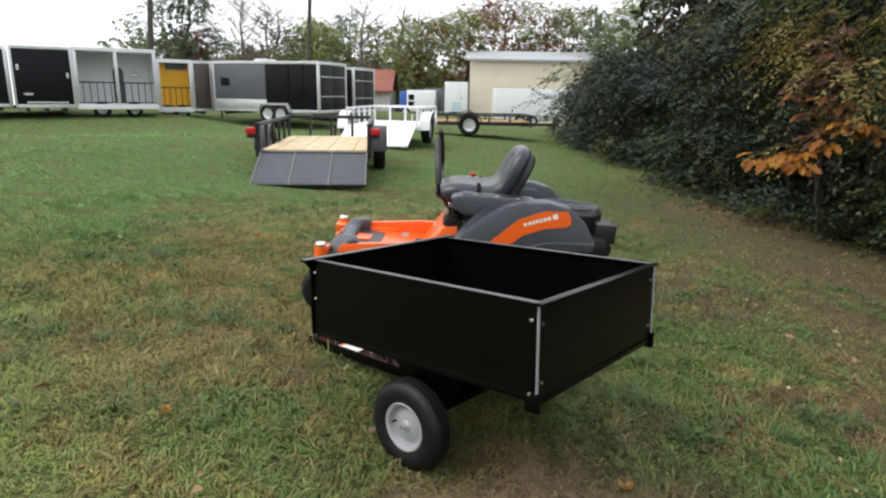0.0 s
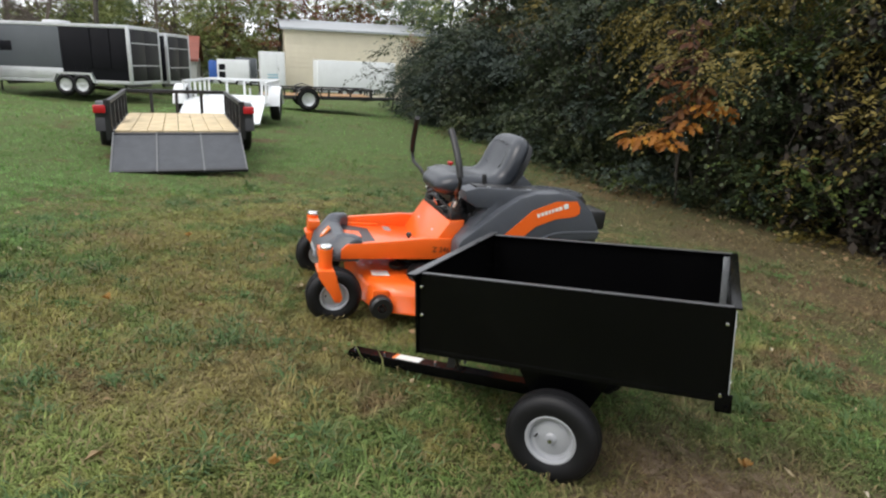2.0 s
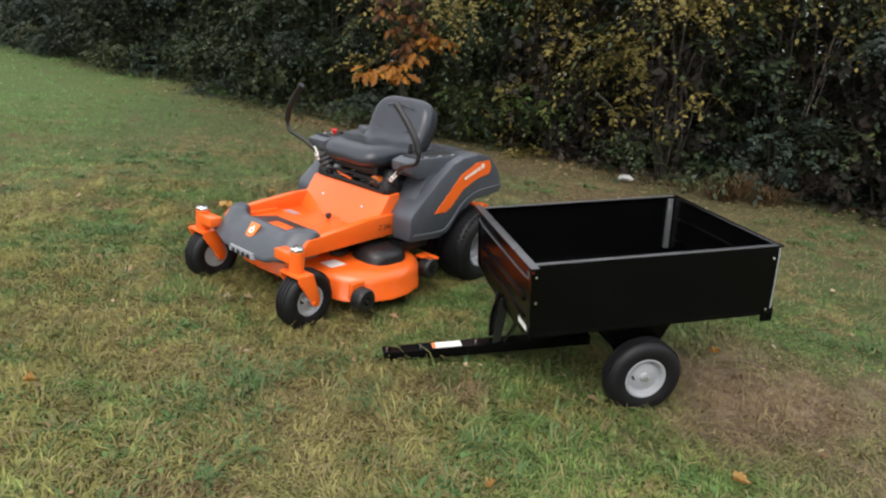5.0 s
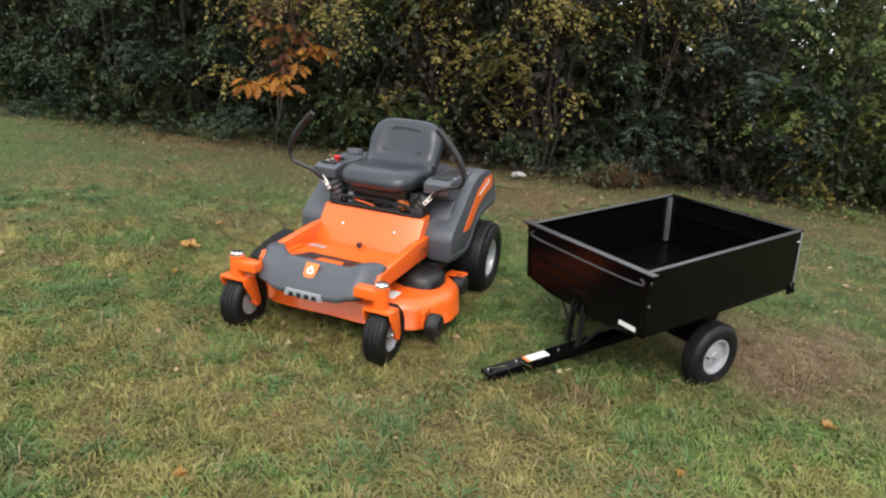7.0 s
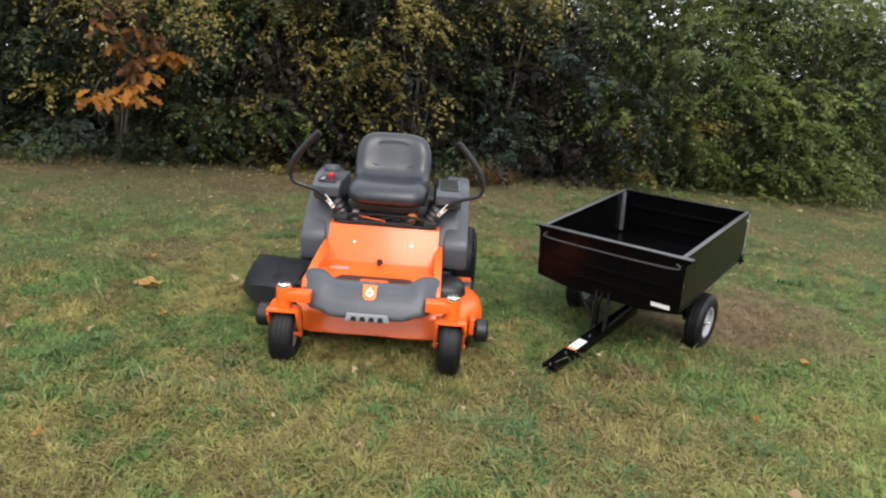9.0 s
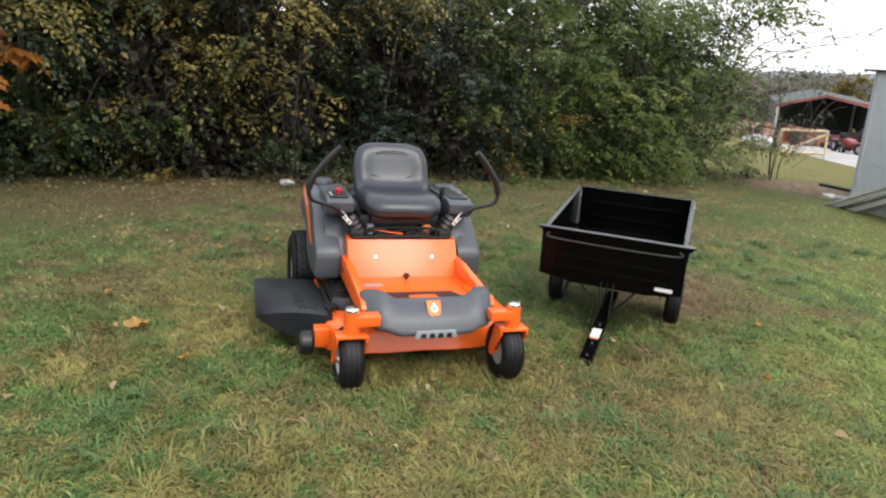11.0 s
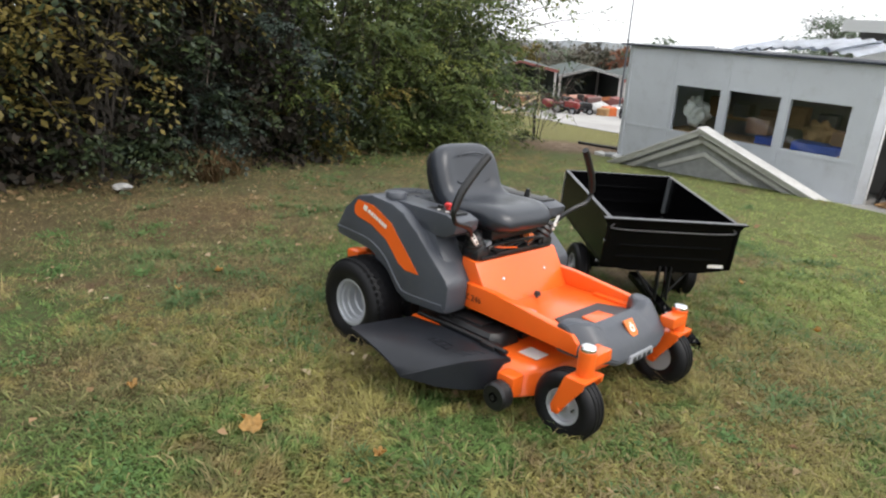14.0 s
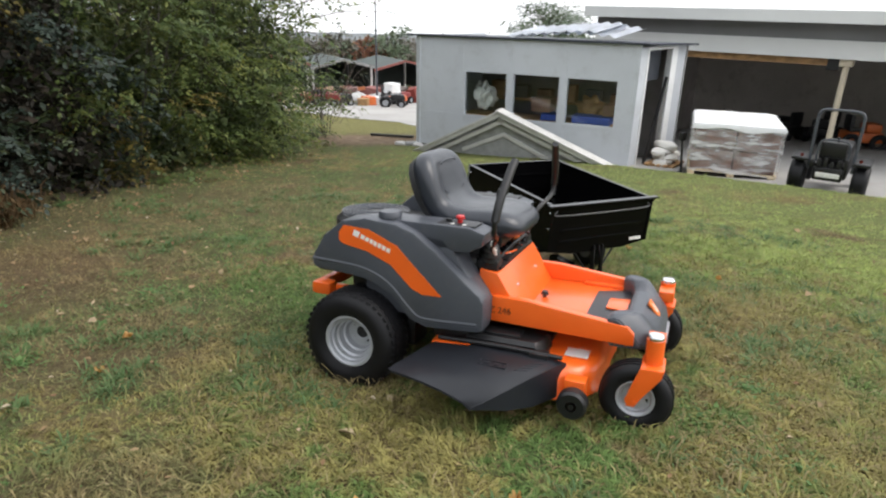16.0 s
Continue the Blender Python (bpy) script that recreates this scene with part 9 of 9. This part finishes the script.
def red_roof_house():
    ob = thing("low_house", far_pose(-37.6, 28.0, 46, lift=0.11), "low white house with a rust-red roof", "house")
    bm = bmesh.new()
    box(bm, 0, 2.6, 0, 6, -1, 1.5)
    part("wall", bm, WEATHERED, ob, smooth=0)
    bm = bmesh.new()
    prism(bm, [(-0.4, 1.45), (3, 3.0), (6.4, 1.45), (6.4, 1.3), (3, 2.85), (-0.4, 1.3)], -0.3, 2.8, "x")
    part("roof", bm, surface("rust_roof", (0.22, 0.07, 0.05), 0.7, vary=0.2, scale=1), ob, smooth=0)


red_roof_house()

# ---- far trees ----
for k, (x, y, h, r, mats, kind, n, size) in enumerate((
        (-49.5, 20.8, 10.5, 3.4, [(FAR_DARK, 1.0)], "tall dark oak against the sky", 620, 0.30),
        (-51.5, 22.6, 6.8, 2.2, [(RUST_LEAF, 1.0)], "small round rust-red tree", 380, 0.28),
        (-47.5, 30.6, 8.0, 3.6, [(PALE_GREEN, 0.7), (FAR_DARK, 0.3)], "pale green tree beyond the trailers", 640, 0.30),
        (-52.0, 34.5, 9.5, 3.6, [(PALE_GREEN, 0.5), (FAR_DARK, 0.5)], "pale green tree beyond the trailers", 640, 0.30),
        (-45.0, 35.6, 8.2, 3.8, [(PALE_GREEN, 0.8), (YELLOW_LEAF, 0.2)], "pale green tree beyond the trailers", 640, 0.30),
        (-51.0, 37.0, 10.6, 1.8, [(FAR_DARK, 1.0)], "dark pointed evergreen pine", 420, 0.26),
        (-38.5, 35.0, 8.0, 3.6, [(PALE_GREEN, 0.75), (FAR_DARK, 0.25)], "pale green tree beyond the trailers", 640, 0.30),
        (-34.5, 36.5, 8.5, 3.4, [(PALE_GREEN, 0.5), (RUST_LEAF, 0.5)], "tree with leaves turning rust-red", 600, 0.30),
        (-36.5, 43.0, 11.2, 4.2, [(RUST_LEAF, 0.9), (FAR_DARK, 0.1)], "broad oak with rust-red leaves", 760, 0.30),
        (-32.3, 43.5, 10.0, 3.8, [(RUST_LEAF, 0.6), (PALE_GREEN, 0.4)], "broad tree turning rust-red", 700, 0.30),
        (-27.5, 43.0, 9.6, 3.8, [(FAR_DARK, 0.5), (PALE_GREEN, 0.5)], "green tree behind the steel building", 700, 0.30),
        (-22.5, 41.0, 9.6, 3.8, [(FAR_DARK, 0.5), (PALE_GREEN, 0.5)], "green tree behind the steel building", 700, 0.30),
        (36.5, -21.0, 6.6, 3.6, [(FAR_DARK, 1.0)], "dark green tree beyond the shed roof", 620, 0.24),
        (41.0, -25.0, 6.8, 3.4, [(FAR_DARK, 1.0)], "dark green tree beyond the shed roof", 560, 0.24),
        (46.8, -38.0, 7.0, 2.6, [(RUST_LEAF, 0.5), (PALE_GREEN, 0.5)], "thin autumn tree beyond the canopy", 420, 0.22))):
    woody("far_tree", x, y, h, r, mats, kind, "tree", "far trees", int(n * 2.5), 12, size * 0.48, 800 + k, low=0.25, trunk=0.2, pads=44, length=(0.5, 1.1), core=0.25, core_mat=mats[0][0])


def bare_tree(x, y, h, seed):
    rnd = random.Random(seed)
    ob = thing("bare_tree", pose(x, y, land(x, y) - 0.1), "leafless grey tree against the sky", "tree", "bare trees")
    bm = bmesh.new()
    limbs(bm, (0, 0, 0), (0.3, 0.2, h), 0.16, 30, h * 0.26, rnd, 9)
    part("trunk", bm, TWIG, ob)


for k, (x, y, h) in enumerate(((-48.5, 24.7, 9.3), (-46.5, 26.4, 8.2), (-50.5, 28.0, 8.8), (-43.5, 33.0, 9.4), (-41.0, 36.5, 9.0), (-46.0, 39.0, 10.0))):
    bare_tree(x, y, h, 900 + k)


def far_woods():
    """Low wooded hills that close the view down the yard and behind the upper trees."""
    lobes = []
    g = random.Random(77)
    for k in range(48):
        a = radians(-40 + 50 * k / 47)
        d = g.uniform(100, 125)
        x, y = d * math.cos(a), d * math.sin(a)
        r = g.uniform(7, 11)
        lobes.append((x, y, land(x, y) + 0.055 * (x - 60) + g.uniform(-1.2, -0.4), r, r, g.uniform(2.2, 2.9)))
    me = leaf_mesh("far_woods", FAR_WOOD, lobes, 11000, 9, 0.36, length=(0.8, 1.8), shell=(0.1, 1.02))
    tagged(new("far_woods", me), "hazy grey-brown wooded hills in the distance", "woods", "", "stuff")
    # the ridge beyond; the haze of distance is put into its blue-grey
    bm = bmesh.new()
    rows = []
    for k in range(161):
        a = radians(-48 + 66 * k / 160)
        row = []
        for d, up in ((180, -24.0), (190, -5.6), (205, -4.2), (240, -3.4)):
            x, y = d * math.cos(a), d * math.sin(a)
            bump = 1.4 * noise.noise((k * 0.05, d * 0.02, 3)) + 0.5 * noise.noise((k * 0.31, d * 0.05, 9))
            row.append(bm.verts.new((x, y, land(100, 0) + 2.2 + up + (bump if up > -20 else 0))))
        rows.append(row)
    for p, q in zip(rows, rows[1:]):
        for e in range(3):
            bm.faces.new((p[e], q[e], q[e + 1], p[e + 1]))
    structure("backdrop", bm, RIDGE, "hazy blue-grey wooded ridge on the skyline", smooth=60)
    # a nearer thicket behind the shelters
    lobes = []
    for k in range(30):
        x, y = 52 + g.uniform(-3, 6), -22 + 34 * k / 29
        r = g.uniform(1.8, 3.2)
        lobes.append((x, y, land(x, y) + g.uniform(0.4, 1.5), r, r, g.uniform(1.1, 1.8)))
    me = leaf_mesh("yard_thicket", THICKET, lobes, 5200, 9, 0.27, length=(0.5, 1.2), shell=(0.2, 1.05))
    tagged(new("yard_thicket", me), "brown and dark green thicket behind the yard shelters", "thicket", "", "stuff")
    for k, (x, y, h, r, mat, label) in enumerate(((47.0, -3.2, 4.2, 1.0, YELLOW_LEAF, "yellow autumn tree"), (50.0, -9.3, 5.0, 2.2, THICKET, "dull brown tree"), (49.0, -11.2, 4.6, 1.9, RUST_LEAF, "rusty brown tree"), (48.0, -13.0, 5.4, 2.4, FAR_DARK, "dark green tree"), (47.5, -7.0, 3.6, 1.6, THICKET, "dull brown tree"))):
        woody("yard_tree", x, y, h, r, [(mat, 1.0)], label + " behind the yard shelters", "tree", "yard trees", 420, 10, 0.20, 780 + k, low=0.15, trunk=0.10, pads=18, core_mat=mat, length=(0.4, 0.9))
    lobes = []
    for k in range(46):
        a = radians(112 + 50 * k / 45)
        d = g.uniform(66, 84)
        x, y = d * math.cos(a), d * math.sin(a)
        r = g.uniform(3.5, 5.5)
        lobes.append((x, y, land(x, y) + g.uniform(0.5, 4.5), r, r, g.uniform(3.2, 4.8)))
    me = leaf_mesh("upper_woods", UPPER_WOOD, lobes, 12500, 9, 0.34, length=(0.8, 1.8), shell=(0.4, 1.05))
    tagged(new("upper_woods", me), "pale green and brown woods behind the trailer row", "woods", "", "stuff")


UPPER_WOOD = foliage("upper_wood_leaf", [(0.0, (0.075, 0.095, 0.052)), (0.5, (0.135, 0.160, 0.072)), (0.8, (0.20, 0.20, 0.09)), (1.0, (0.20, 0.13, 0.08))], 0.7, 0.6, 0.12, 0.2)
THICKET = foliage("thicket_leaf", [(0.0, (0.05, 0.058, 0.045)), (0.5, (0.085, 0.085, 0.06)), (0.8, (0.13, 0.09, 0.065)), (1.0, (0.18, 0.15, 0.08))], 0.8, 0.6, 0.2, 0.1)
# RIDGE and FAR_WOOD carry the distance haze in their greyed, lightened colours
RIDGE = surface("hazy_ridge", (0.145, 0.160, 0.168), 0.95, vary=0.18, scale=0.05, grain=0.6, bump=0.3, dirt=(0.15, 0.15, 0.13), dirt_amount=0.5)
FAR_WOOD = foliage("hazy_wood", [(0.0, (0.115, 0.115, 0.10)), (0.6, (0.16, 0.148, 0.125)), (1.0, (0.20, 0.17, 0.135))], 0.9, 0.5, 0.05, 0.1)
far_woods()


def arching_sapling():
    """A thin sapling at the hedge's end whose twigs arch out against the sky, a few leaves left in two ranks."""
    ob = thing("arching_sapling", pose(11.0, 2.9, land(11.0, 2.9) - 0.05), "thin nearly leafless sapling arching out of the hedge end", "tree")
    z = -land(11.0, 2.9)
    rnd = random.Random(12)
    bm = bmesh.new()
    leaves = bmesh.new()
    for k, (reach, rise, side) in enumerate(((3.4, 1.90, -0.95), (2.3, 2.55, -0.6), (1.9, 1.45, -1.2), (2.7, 2.15, 0.2), (1.5, 2.95, -0.3), (2.0, 1.75, -0.2), (1.2, 3.3, 0.3))):
        main = [Vector(p) for p in ((0, 0, 0), (side * 0.2, -0.15 * reach, z * 0.6), (side * 0.4, -0.33 * reach, z + rise * 0.72), (side * 0.8, -0.6 * reach, z + rise * 0.96), (side, -0.84 * reach, z + rise), (side, -reach, z + rise * 0.99))]
        tube(bm, main, [0.030, 0.024, 0.017, 0.011, 0.007, 0.003], 5)
        for q in range(11):
            i = 2 + q % 3
            o = main[i].lerp(main[i + 1], rnd.random())
            e = o + Vector((rnd.uniform(-0.5, 0.5), rnd.uniform(-0.65, 0.15), rnd.uniform(-0.28, 0.40)))
            m = o.lerp(e, 0.5) + Vector((0, 0, 0.05))
            tube(bm, [o, m, e], [0.006, 0.004, 0.0015], 3, 3)
            if q % 3 == k % 3:
                continue
            n = rnd.randint(4, 8)
            for h in range(n):
                p = m.lerp(e, h / n)
                d = (e - o).normalized() * 0.6 + Vector((rnd.gauss(0, 0.3), rnd.gauss(0, 0.3), -0.7 + rnd.gauss(0, 0.3)))
                d.normalize()
                w = d.cross(Vector((rnd.gauss(0, 1), rnd.gauss(0, 1), 0.3))).normalized()
                l = rnd.uniform(0.05, 0.09)
                f = [leaves.verts.new(c) for c in (p, p + d * l * 0.5 + w * l * 0.22, p + d * l, p + d * l * 0.5 - w * l * 0.22)]
                leaves.faces.new(f)
    part("trunk", bm, TWIG, ob)
    part("crown", leaves, HEDGE_GREEN, ob, "sparse drooping green leaves", 0)


arching_sapling()
woody("bare_shrub", 10.2, 1.15, 2.7, 1.05, [(HEDGE_DARK, 0.7), (FAR_DARK, 0.3)], "wispy half-bare shrub on the bank by the yard", "shrub", "", 60, 9, 0.07, 790, low=0.35, trunk=0.025, pads=14, core=0.0, stems=36, length=(0.3, 0.7))


def yard_scraps():
    """An iron bar and broken slabs lying by the shed's corner."""
    bm = bmesh.new()
    a, b = Vector((9.3, 0.2, land(9.3, 0.2) + 0.05)), Vector((8.3, -0.5, land(8.3, -0.5) + 0.05))
    tube(bm, [a, a.lerp(b, 0.5), b], 0.035, 8)
    tagged(link_mesh("iron_bar", bm, BLACK), "dark iron bar lying on the worn ground", "bar")
    g = random.Random(8)
    for k in range(4):
        bm = bmesh.new()
        box(bm, -0.12 - 0.06 * g.random(), 0.12, -0.09, 0.09 + 0.05 * g.random(), 0.0, 0.06 + 0.03 * g.random(), bevel=0.012)
        for v in bm.verts:
            v.co += Vector((noise.noise(v.co * 9 + Vector((k, 0, 0))), noise.noise(v.co * 9 + Vector((0, k, 3))), 0)) * 0.03
        x, y = 7.25 - 0.16 * k, 0.12 - 0.13 * k
        ob = link_mesh("broken_slab", bm, (WEATHERED, GREY_BOARD)[k % 2], 30)
        ob.matrix_world = pose(x, y, land(x, y) - 0.01, g.uniform(-8, 8), g.uniform(-8, 8), g.uniform(0, 180))
        tagged(ob, "broken grey concrete slab by the shed corner", "slab", "broken slabs")


yard_scraps()
